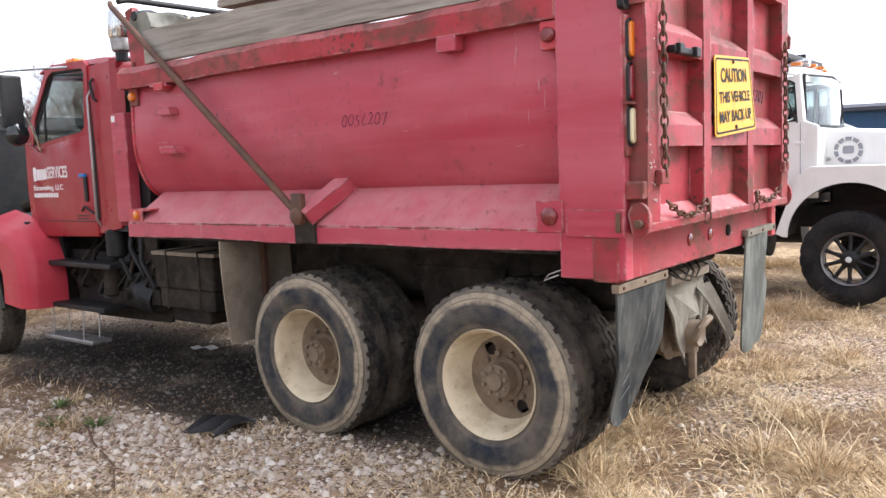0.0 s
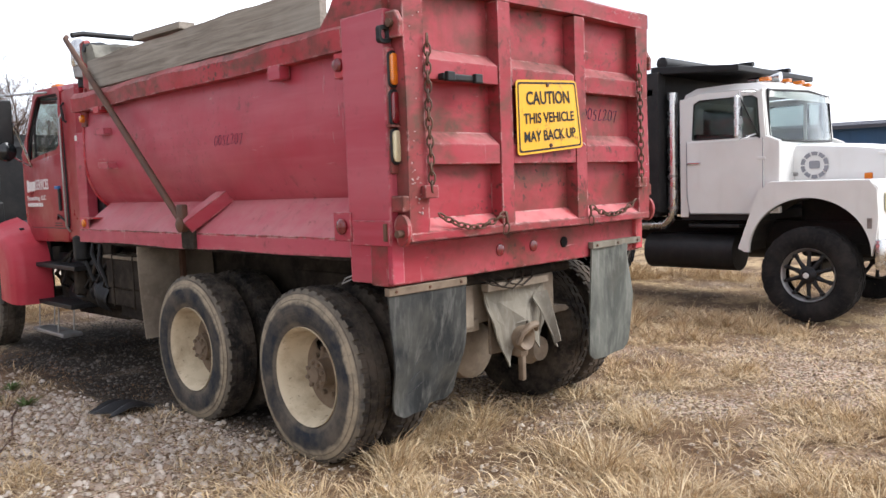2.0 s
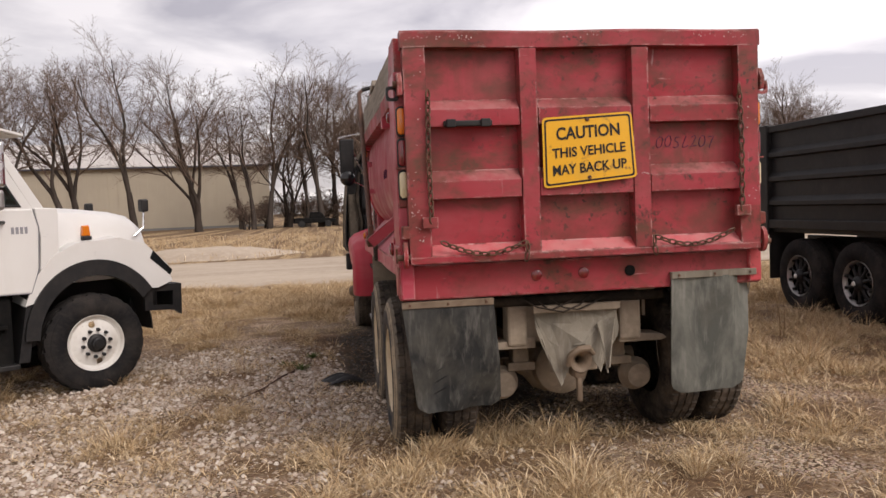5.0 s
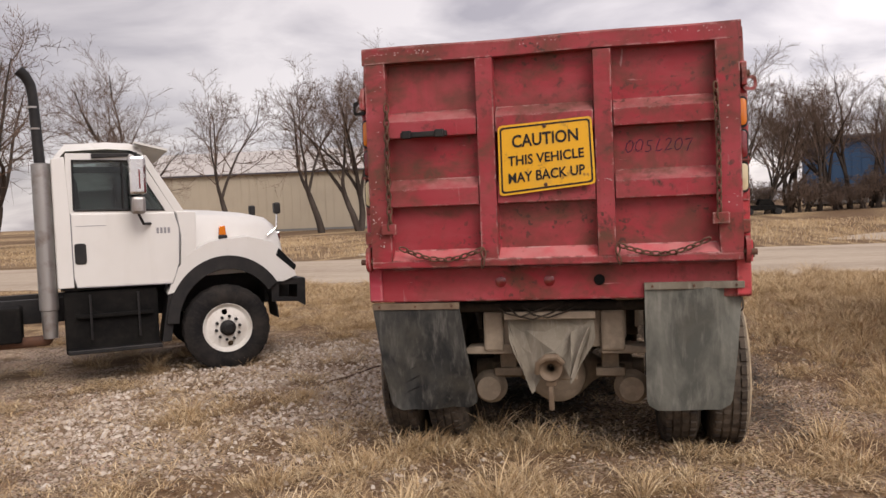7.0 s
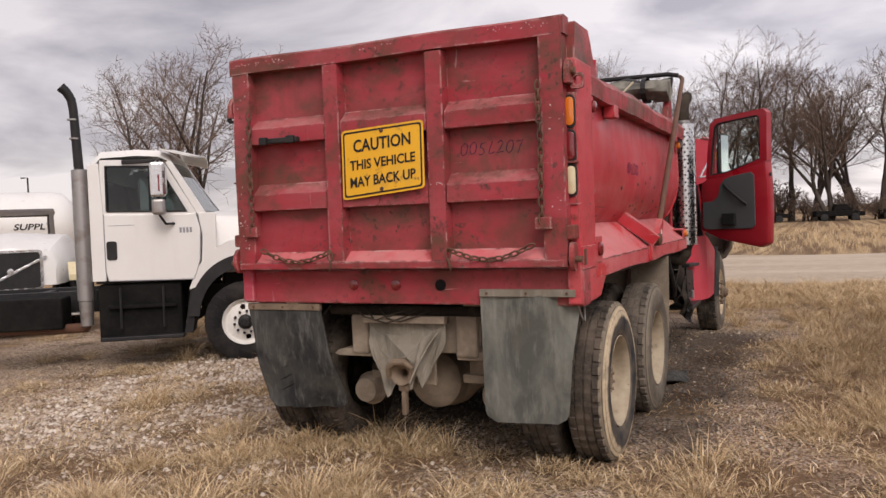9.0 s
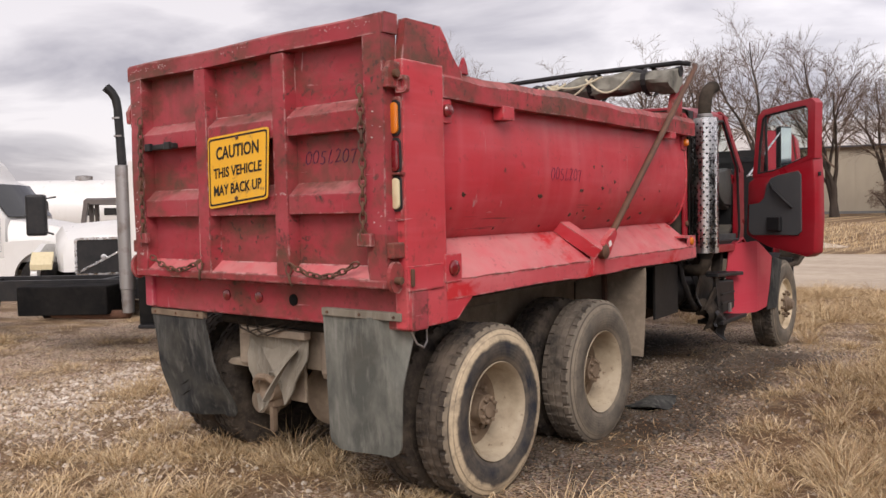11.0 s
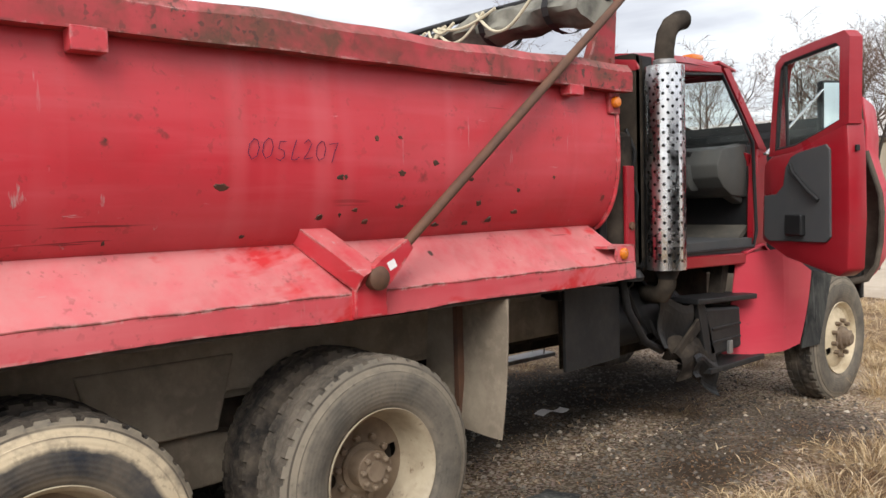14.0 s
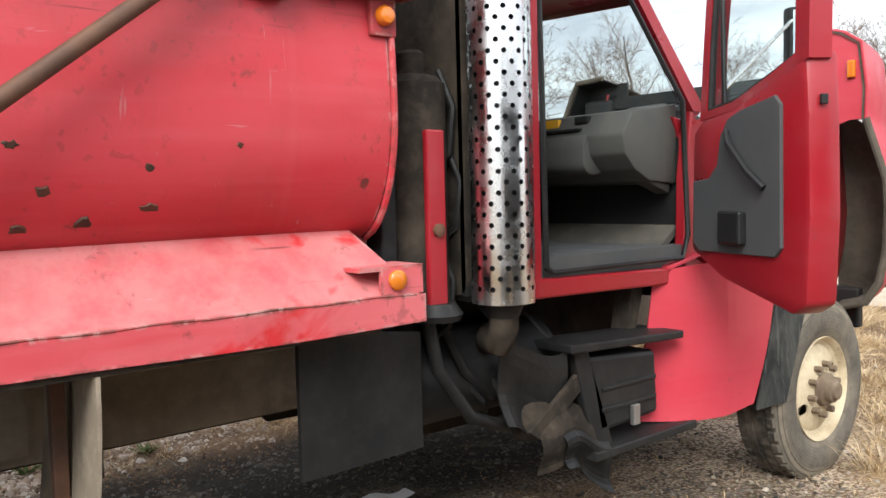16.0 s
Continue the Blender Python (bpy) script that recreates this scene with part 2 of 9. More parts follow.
def rubber(name, color, dust, amount):
    m = Mat(name, color, 0.85)
    m.blend(m.ramp(m.noise(4, 6, 0.65), 0.38, 0.68, 0, amount), dust)
    m.blend(m.ramp(m.noise(30, 3), 0.5, 0.8, 0, amount * 0.6), dust)
    m.bump(m.noise(45, 3), 0.25, 0.003)
    return m.done()


def tyre_wall(name, base, ring, amount, lo=0.425, dust=(0.17, 0.14, 0.105)):
    """Sidewall rubber with an uneven ring of dried mud towards the tread."""
    m = Mat(name, base, 0.8)
    sep = m.node("ShaderNodeSeparateXYZ")
    m.wire(m.vec, sep, 0)
    y, z = (sep, "Y"), (sep, "Z")
    r = m.math("SQRT", m.math("ADD", m.math("MULTIPLY", y, y), m.math("MULTIPLY", z, z)), 0.0)
    info = m.node("ShaderNodeObjectInfo")
    shift = m.node("ShaderNodeVectorMath")
    shift.operation = "ADD"
    m.wire(m.vec, shift, 0)
    m.wire(m.math("MULTIPLY", (info, "Random"), 30.0), shift, 1)
    m.vec = (shift, "Vector")
    m.blend(m.ramp(m.noise(5, 6, 0.65), 0.36, 0.66, 0, 0.7), dust)
    wob = m.math("ADD", r, m.ramp(m.noise(4.5, 5, 0.6), 0.3, 0.7, -0.016, 0.016))
    band = m.math("MULTIPLY", m.ramp(wob, lo, lo + 0.022, 0, 1), m.ramp(r, 0.480, 0.500, 1, 0.30))
    m.blend(m.math("MULTIPLY", band, m.ramp(m.noise(9, 5, 0.65), 0.28, 0.55, 0.3 * amount, amount)), ring)
    m.blend(m.math("MULTIPLY", m.ramp(r, 0.32, 0.335, 0.8, 0), m.ramp(m.noise(7, 4), 0.35, 0.6, 0, 1)), dust)
    m.blend(m.ramp(m.noise(32, 4, 0.65), 0.56, 0.74, 0, 0.5), (0.05, 0.045, 0.04))
    # moulded grooves that stay dark, and scuffs round the shoulder
    groove = m.math("MULTIPLY", m.ramp(r, 0.455, 0.458, 0, 1), m.ramp(r, 0.460, 0.463, 1, 0))
    m.blend(m.math("MULTIPLY", groove, m.ramp(m.noise(6, 3), 0.35, 0.6, 0.1, 0.7)), (0.06, 0.05, 0.042))
    groove = m.math("MULTIPLY", m.ramp(r, 0.486, 0.489, 0, 1), m.ramp(r, 0.493, 0.497, 1, 0))
    m.blend(m.math("MULTIPLY", groove, m.ramp(m.noise(5, 3), 0.3, 0.55, 0.2, 0.85)), (0.05, 0.042, 0.036))
    m.bump(m.math("SINE", m.math("MULTIPLY", r, 330.0), 0.0), 0.12, 0.004).bump(m.noise(45, 3), 0.25, 0.003)
    return m.done()


TYRE = rubber("dusty_tyre_rubber", (0.022, 0.020, 0.019), (0.15, 0.12, 0.092), 0.75)
TYRE_DUSTY = rubber("mud_dried_tyre", (0.05, 0.044, 0.038), (0.20, 0.165, 0.13), 0.85)
TYRE_WALL = tyre_wall("tyre_sidewall", (0.026, 0.031, 0.040), (0.40, 0.33, 0.235), 0.85)
TYRE_WALL_MUDDY = tyre_wall("muddy_tyre_sidewall", (0.10, 0.09, 0.076), (0.27, 0.23, 0.175), 0.7, 0.44, (0.22, 0.185, 0.145))
TYRE_WALL_BRIGHT = tyre_wall("tan_tyre_sidewall", (0.030, 0.033, 0.040), (0.55, 0.45, 0.31), 0.95, 0.415)
TYRE_CLEAN = rubber("black_tyre_rubber", (0.014, 0.014, 0.015), (0.06, 0.052, 0.045), 0.5)
def flap_rubber(name, base, dust, scuff):
    m = Mat(name, base, 0.85)
    m.blend(m.ramp(m.noise(5, 6, 0.65, 0.4, (1, 1, 0.5)), 0.38, 0.66, 0, 0.85), dust)
    m.blend(m.ramp(m.noise(24, 4, 0.6, 0, (1, 1, 0.16)), 0.52, 0.75, 0, 0.6), scuff)
    m.blend(m.ramp(m.noise(2.2, 4), 0.52, 0.68, 0, 0.6), (0.09, 0.085, 0.07))
    m.bump(m.noise(30, 4), 0.3, 0.004).bump(m.noise(5, 3), 0.35, 0.02)
    return m.done()


FLAP = flap_rubber("dark_flap_rubber", (0.028, 0.029, 0.029), (0.085, 0.084, 0.076), (0.17, 0.165, 0.15))
FLAP_PALE = flap_rubber("grey_flap_rubber", (0.085, 0.088, 0.078), (0.19, 0.19, 0.165), (0.26, 0.255, 0.225))
APRON_RUBBER = flap_rubber("mud_stained_rubber", (0.17, 0.15, 0.118), (0.25, 0.225, 0.18), (0.34, 0.31, 0.26))
MUD_DARK = dirty_black("dark_wheel_arch_mud", (0.075, 0.062, 0.050), (0.16, 0.135, 0.105), 0.95, 0.7)


def rim_paint(name, color, rust, amount):
    m = Mat(name, color, 0.6)
    m.blend(m.ramp(m.noise(5, 6, 0.65), 0.40, 0.66, 0, amount), rust)
    m.blend(m.ramp(m.noise(22, 5, 0.7), 0.60, 0.72, 0, amount), (0.10, 0.055, 0.03))
    m.bump(m.noise(30, 3), 0.2, 0.003)
    return m.done()


RIM_CREAM = rim_paint("cream_rim_paint", (0.62, 0.52, 0.36), (0.30, 0.22, 0.13), 0.7)
RIM_DISC = rim_paint("dirty_wheel_disc", (0.22, 0.165, 0.115), (0.125, 0.088, 0.060), 0.9)
RIM_TAN = rim_paint("tan_rim_paint", (0.40, 0.335, 0.24), (0.22, 0.17, 0.115), 0.8)
RIM_WHITE = rim_paint("white_rim_paint", (0.72, 0.71, 0.67), (0.45, 0.40, 0.33), 0.4)
RUST = rim_paint("rusted_steel", (0.13, 0.065, 0.04), (0.07, 0.04, 0.03), 0.9)
SCAR = rim_paint("chipped_rust_spot", (0.045, 0.030, 0.020), (0.15, 0.05, 0.032), 0.8)
CHROME = Mat("dull_chrome", (0.62, 0.62, 0.62), 0.22, 1.0)
CHROME.rough(CHROME.ramp(CHROME.noise(9, 4), 0.3, 0.7, 0.12, 0.38))
CHROME = CHROME.done()
STEEL = Mat("grey_steel", (0.36, 0.35, 0.34), 0.45, 0.85)
STEEL.blend(STEEL.ramp(STEEL.noise(6, 5), 0.5, 0.75, 0, 0.7), (0.16, 0.11, 0.08))
STEEL = STEEL.done()
WHITE = paint("white_truck_paint", (0.68, 0.675, 0.65), 0.35, 0.2, 0.16, (0.42, 0.38, 0.32))
WHITE_OLD = paint("old_white_paint", (0.74, 0.73, 0.70), 0.4, 0.2, 0.22, (0.40, 0.36, 0.30))


def grey_wood(name):
    m = Mat(name, (0.34, 0.30, 0.25), 0.85)
    m.blend(m.ramp(m.noise(3.0, 6, 0.6, 0.6, stretch=(6, 0.5, 9)), 0.38, 0.68, 0, 0.9), (0.17, 0.145, 0.12))
    m.blend(m.ramp(m.noise(1.2, 4), 0.45, 0.7, 0, 0.6), (0.42, 0.39, 0.34))
    m.bump(m.noise(3.0, 6, 0.6, 0.6, stretch=(8, 0.6, 12)), 0.5, 0.006)
    return m.done()


WOOD = grey_wood("weathered_plank")
YELLOW = Mat("yellow_sign_sheet", (0.74, 0.385, 0.02), 0.4)
YELLOW.blend(YELLOW.ramp(YELLOW.noise(6, 5), 0.5, 0.8, 0, 0.55), (0.50, 0.33, 0.08))
YELLOW.blend(YELLOW.math("MULTIPLY", YELLOW.ramp(YELLOW.noise(24, 5, 0.7), 0.56, 0.66, 0, 0.85), YELLOW.ramp(YELLOW.noise(4, 3), 0.45, 0.6, 0, 1)), (0.20, 0.10, 0.04))
YELLOW = YELLOW.done()
INK = Mat("black_lettering", (0.015, 0.014, 0.013), 0.6).done()
MARKER = Mat("blue_marker_ink", (0.055, 0.022, 0.06), 0.7).done()
WHITE_INK = Mat("white_lettering", (0.78, 0.74, 0.72), 0.6).done()
GREY_INK = Mat("grey_lettering", (0.25, 0.25, 0.27), 0.6).done()


def lens(name, color, rough=0.25):
    m = Mat(name, color, rough, 0, 0.5)
    m.blend(m.ramp(m.noise(20, 3), 0.5, 0.8, 0, 0.25), (0.25, 0.17, 0.1))
    return m.done()


AMBER, RED_LENS, PALE_LENS = lens("amber_lens", (0.62, 0.165, 0.008)), lens("red_lens", (0.16, 0.008, 0.012)), lens("pale_lens", (0.62, 0.54, 0.34))
GLASS = Mat("window_glass", (0.75, 0.82, 0.80), 0.02)
GLASS.b.inputs["Transmission Weight"].default_value = 1.0
GLASS.b.inputs["IOR"].default_value = 1.25
GLASS = GLASS.done()
TINT = Mat("tinted_glass", (0.28, 0.34, 0.33), 0.02)
TINT.b.inputs["Transmission Weight"].default_value = 1.0
TINT.b.inputs["IOR"].default_value = 1.45
TINT = TINT.done()
DARK_WINDOW = Mat("dark_far_window", (0.012, 0.014, 0.015), 0.06)
DARK_WINDOW.rough(DARK_WINDOW.ramp(DARK_WINDOW.noise(5, 3), 0.3, 0.7, 0.04, 0.12))
DARK_WINDOW = DARK_WINDOW.done()
CHIP = paint("bare_primer_chip", (0.56, 0.44, 0.42), 0.7, 0, 0.4)
BLUE_TIE = paint("blue_plastic", (0.03, 0.16, 0.42), 0.4, 0.1, 0.2)
MATT = dirty_black("matt_black_steel", (0.007, 0.007, 0.007), (0.03, 0.027, 0.024), 0.92, 0.4)
MIRROR = Mat("mirror_glass", (0.66, 0.72, 0.70), 0.03, 1.0).done()
GREY_TRIM = paint("grey_cab_trim", (0.062, 0.063, 0.060), 0.65, 0, 0.35, (0.12, 0.105, 0.085))
CAB_MAT = paint("dusty_floor_mat", (0.075, 0.07, 0.062), 0.85, 0, 0.8, (0.21, 0.18, 0.14))
DARK_TRIM = paint("dark_door_trim", (0.075, 0.077, 0.08), 0.7, 0, 0.3, (0.14, 0.12, 0.10))
CANVAS = Mat("grey_tarpaulin", (0.26, 0.25, 0.21), 0.9)
CANVAS.blend(CANVAS.ramp(CANVAS.noise(4, 5), 0.40, 0.62, 0, 0.85), (0.075, 0.07, 0.062)).bump(CANVAS.noise(9, 4), 0.5, 0.02)
CANVAS = CANVAS.done()
ROPE = Mat("pale_rope", (0.58, 0.52, 0.38), 0.9)
ROPE.bump(ROPE.noise(90, 2), 0.5, 0.003)
ROPE = ROPE.done()


# mesh helpers
def smooth01(a, b, v):
    k = min(1.0, max(0.0, (v - a) / (b - a)))
    return k * k * (3 - 2 * k)


def mesh_of(bm, name):
    me = bpy.data.meshes.new(name)
    bm.to_mesh(me)
    bm.free()
    return me


def part(name, bm, material, parent=None, label="", smooth=False):
    """Links a bmesh as one mesh object under a thing or a part."""
    if isinstance(bm, bpy.types.Mesh):
        me = bm
    else:
        bmesh.ops.recalc_face_normals(bm, faces=bm.faces)
        me = mesh_of(bm, name)
        me.materials.append(material)
        if smooth:
            me.shade_smooth()
            me.set_sharp_from_angle(angle=radians(38))
    ob = new(name, me)
    ob.parent = parent
    return tagged(ob, label)


def thing(name, label, category, group="", at=None, kind=""):
    ob = new(name)
    ob.empty_display_size = 0.2
    if at is not None:
        ob.matrix_world = at
    return tagged(ob, label, category, group, kind)


def box(bm, x0, x1, y0, y1, z0, z1, bevel=0.0, m=None):
    r = bmesh.ops.create_cube(bm, size=1.0)
    c = Matrix.Translation(((x0 + x1) / 2, (y0 + y1) / 2, (z0 + z1) / 2)) @ Matrix.Diagonal((abs(x1 - x0), abs(y1 - y0), abs(z1 - z0), 1))
    bmesh.ops.transform(bm, matrix=c, verts=r["verts"])
    vs = r["verts"]
    if bevel > 0:
        edges = list({e for v in vs for e in v.link_edges})
        rb = bmesh.ops.bevel(bm, geom=edges, offset=bevel, segments=2, profile=0.5, affect="EDGES")
        vs = rb["verts"]
    if m is not None:
        bmesh.ops.transform(bm, matrix=m, verts=vs)
    return bm


def fresh():
    return bmesh.new()


def block(x0, x1, y0, y1, z0, z1, bevel=0.0, m=None):
    return box(fresh(), x0, x1, y0, y1, z0, z1, bevel, m)


def prism(bm, pts, axis, a, b, bevel=0.0):
    """A polygon in the two other axes, drawn out along one axis from a to b."""
    def put(p, v):
        return {"x": (v, p[0], p[1]), "y": (p[0], v, p[1]), "z": (p[0], p[1], v)}[axis]
    lo, hi = [bm.verts.new(put(p, a)) for p in pts], [bm.verts.new(put(p, b)) for p in pts]
    faces = [bm.faces.new(lo), bm.faces.new(hi[::-1])]
    n = len(pts)
    for i in range(n):
        faces.append(bm.faces.new((lo[i], hi[i], hi[(i + 1) % n], lo[(i + 1) % n])))
    if bevel:
        bmesh.ops.recalc_face_normals(bm, faces=faces)
        edges = list({e for f in faces for e in f.edges})
        bmesh.ops.bevel(bm, geom=edges, offset=bevel, segments=2, profile=0.5, affect="EDGES")
    return bm


def loft(bm, rings, closed=True, caps=True):
    """Skins rings of equal count."""
    rows = [[bm.verts.new(p) for p in ring] for ring in rings]
    n = len(rows[0])
    for r0, r1 in zip(rows, rows[1:]):
        for i in range(n if closed else n - 1):
            j = (i + 1) % n
            bm.faces.new((r0[i], r0[j], r1[j], r1[i]))
    if caps and closed:
        bm.faces.new(rows[0][::-1]), bm.faces.new(rows[-1])
    return rows


def frame_at(d):
    d = Vector(d).normalized()
    up = Vector((0, 0, 1)) if abs(d.z) < 0.95 else Vector((1, 0, 0))
    a = d.cross(up).normalized()
    return a, a.cross(d).normalized()


def tube(bm, pts, r, seg=10, caps=True):
    """A round bar along points; r is one radius or one for each point."""
    pts = [Vector(p) for p in pts]
    rs = r if isinstance(r, (list, tuple)) else [r] * len(pts)
    rings, a = [], None
    for i, p in enumerate(pts):
        d = (pts[min(i + 1, len(pts) - 1)] - pts[max(i - 1, 0)]).normalized()
        if a is None:
            a = frame_at(d)[0]
        a = (a - d * a.dot(d)).normalized()
        b = d.cross(a)
        rings.append([p + (a * math.cos(t) + b * math.sin(t)) * rs[i] for t in (2 * math.pi * k / seg for k in range(seg))])
    loft(bm, rings, True, caps)
    return bm


def lathe(bm, profile, axis="x", at=(0, 0, 0), seg=48, close=False):
    """Turns (along, radius) round an axis."""
    rings = []
    for along, r in profile:
        ring = []
        for k in range(seg):
            c, s = math.cos(2 * math.pi * k / seg) * r, math.sin(2 * math.pi * k / seg) * r
            v = {"x": (along, c, s), "y": (c, along, s), "z": (c, s, along)}[axis]
            ring.append((v[0] + at[0], v[1] + at[1], v[2] + at[2]))
        rings.append(ring)
    if close:
        rings.append(rings[0])
        rows = [[bm.verts.new(p) for p in ring] for ring in rings[:-1]]
        rows.append(rows[0])
        for r0, r1 in zip(rows, rows[1:]):
            for i in range(seg):
                j = (i + 1) % seg
                bm.faces.new((r0[i], r0[j], r1[j], r1[i]))
    else:
        loft(bm, rings, True, True)
    return bm


def rounded(x0, x1, z0, z1, r, n=4):
    """The outline of a rectangle with round corners."""
    out = []
    for cx, cz, a0 in ((x1 - r, z1 - r, 0), (x0 + r, z1 - r, 90), (x0 + r, z0 + r, 180), (x1 - r, z0 + r, 270)):
        for k in range(n + 1):
            a = radians(a0 + 90 * k / n)
            out.append((cx + r * math.cos(a), cz + r * math.sin(a)))
    return out


def ring_prism(bm, outer, inner, axis, a, b):
    """A frame between two outlines of equal count."""
    def put(p, v):
        return {"x": (v, p[0], p[1]), "y": (p[0], v, p[1]), "z": (p[0], p[1], v)}[axis]
    o0, o1 = [bm.verts.new(put(p, a)) for p in outer], [bm.verts.new(put(p, b)) for p in outer]
    i0, i1 = [bm.verts.new(put(p, a)) for p in inner], [bm.verts.new(put(p, b)) for p in inner]
    n = len(outer)
    for i in range(n):
        j = (i + 1) % n
        bm.faces.new((o0[i], o0[j], o1[j], o1[i]))
        bm.faces.new((i0[i], i1[i], i1[j], i0[j]))
        bm.faces.new((o0[i], i0[i], i0[j], o0[j]))
        bm.faces.new((o1[i], o1[j], i1[j], i1[i]))
    return bm


def sheet(bm, f, nu, nv, thick):
    """A curved plate: f(u, v) gives its face, thick its depth along the normal."""
    g = [[Vector(f(i / nu, j / nv)) for j in range(nv + 1)] for i in range(nu + 1)]
    nrm = [[None] * (nv + 1) for _ in range(nu + 1)]
    for i in range(nu + 1):
        for j in range(nv + 1):
            du = g[min(i + 1, nu)][j] - g[max(i - 1, 0)][j]
            dv = g[i][min(j + 1, nv)] - g[i][max(j - 1, 0)]
            nrm[i][j] = du.cross(dv).normalized()
    top = [[bm.verts.new(g[i][j]) for j in range(nv + 1)] for i in range(nu + 1)]
    low = [[bm.verts.new(g[i][j] - nrm[i][j] * thick) for j in range(nv + 1)] for i in range(nu + 1)]
    for i in range(nu):
        for j in range(nv):
            bm.faces.new((top[i][j], top[i + 1][j], top[i + 1][j + 1], top[i][j + 1]))
            bm.faces.new((low[i][j], low[i][j + 1], low[i + 1][j + 1], low[i + 1][j]))
    for i in range(nu):
        for j in (0, nv):
            bm.faces.new((top[i][j], low[i][j], low[i + 1][j], top[i + 1][j]))
    for j in range(nv):
        for i in (0, nu):
            bm.faces.new((top[i][j], top[i][j + 1], low[i][j + 1], low[i][j]))
    return bm


def text_mesh(body, size, material, name, parent, m, width=None, extrude=0.0005, label="", shear=0.0, bold=0.0):
    """Letters in the built-in font as a mesh, centred on the pose m and fitted to a width."""
    cu = bpy.data.curves.new(name, "FONT")
    cu.body, cu.size, cu.align_x, cu.align_y, cu.extrude, cu.shear = body, size, "CENTER", "CENTER", extrude, shear
    cu.resolution_u = 3
    cu.offset = bold * size
    tmp = new(name + "_curve", cu)
    me = bpy.data.meshes.new_from_object(tmp)
    bpy.data.objects.remove(tmp)
    bpy.data.curves.remove(cu)
    if width:
        w = max(v.co.x for v in me.vertices) - min(v.co.x for v in me.vertices)
        me.transform(Matrix.Diagonal((width / w, 1, 1, 1)))
    me.transform(m)
    me.materials.clear()
    me.materials.append(material)
    ob = new(name, me)
    ob.parent = parent
    return tagged(ob, label)



# wheels
def tyre_mesh(r=0.525, w=0.28, tread=TYRE, wall=TYRE_WALL, band=None, blocks=40):
    """A truck tyre: the outer wall at x = 0, the inner one at x = -w."""
    half = [(-0.040, 0.285), (-0.012, 0.315), (0.0, 0.385), (-0.003, 0.435), (-0.012, 0.462), (-0.016, 0.464), (-0.022, 0.488), (-0.034, 0.508), (-0.044, 0.520),
            (-0.078, 0.523), (-0.080, 0.510), (-0.089, 0.510), (-0.091, 0.524), (-0.132, 0.526), (-0.134, 0.512)]
    prof = half + [(-w - x, q) for x, q in reversed(half)]
    k = r / 0.526
    seg = blocks * 4
    bm = fresh()
    rows = []
    for i, (x, q) in enumerate(prof):
        ring = []
        for s in range(seg):
            # each lug: a raised stretch and a narrow groove with steep sides
            a = 2 * math.pi * (s // 4 + (0.0, 0.60, 0.66, 0.94)[s % 4]) / blocks
            cut = 0.013 if (i in (8, 9, len(prof) - 10, len(prof) - 9) and s % 4 >= 2) else 0.0
            cut = 0.010 if (i in (12, 13, len(prof) - 14, len(prof) - 13) and s % 4 in (1, 2)) else cut
            ring.append(bm.verts.new((x, math.cos(a) * (q * k - cut), math.sin(a) * (q * k - cut))))
        rows.append(ring)
    n = len(prof)
    for i in range(n):
        i2 = (i + 1) % n
        if i2 == 0:
            continue
        idx = 1 if i < 8 else 0
        for s in range(seg):
            f = bm.faces.new((rows[i][s], rows[i][(s + 1) % seg], rows[i2][(s + 1) % seg], rows[i2][s]))
            f.material_index, f.smooth = idx, True
    bmesh.ops.recalc_face_normals(bm, faces=bm.faces)
    me = mesh_of(bm, "tyre")
    for m in (tread, wall):
        me.materials.append(m)
    me.set_sharp_from_angle(angle=radians(35))
    return me


def disc_with_holes(bm, x, r0, r1, holes, hr, hub_r, dome=0.0, seg=96, rings=9):
    """A wheel disc from radius r0 to r1 with round hand holes on the circle hub_r."""
    rows = []
    centres = [(math.cos(2 * math.pi * h / holes + 0.5) * hub_r, math.sin(2 * math.pi * h / holes + 0.5) * hub_r) for h in range(holes)]
    inside = set()
    for i in range(rings + 1):
        q = r0 + (r1 - r0) * i / rings
        row = []
        for s in range(seg):
            y, z = math.cos(2 * math.pi * s / seg) * q, math.sin(2 * math.pi * s / seg) * q
            hole = False
            for cy, cz in centres:
                d = math.hypot(y - cy, z - cz)
                if d < hr * 0.75:
                    hole = True
                elif d < hr * 1.35:
                    y, z = cy + (y - cy) / d * hr, cz + (z - cz) / d * hr
            v = bm.verts.new((x + dome * (1 - ((q - r0) / (r1 - r0)) ** 2), y, z))
            if hole:
                inside.add(v)
            row.append(v)
        rows.append(row)
    for a, b in zip(rows, rows[1:]):
        for s in range(seg):
            vs = (a[s], a[(s + 1) % seg], b[(s + 1) % seg], b[s])
            if not any(v in inside for v in vs):
                bm.faces.new(vs)
    bmesh.ops.delete(bm, geom=[v for v in inside], context="VERTS")
    return bm


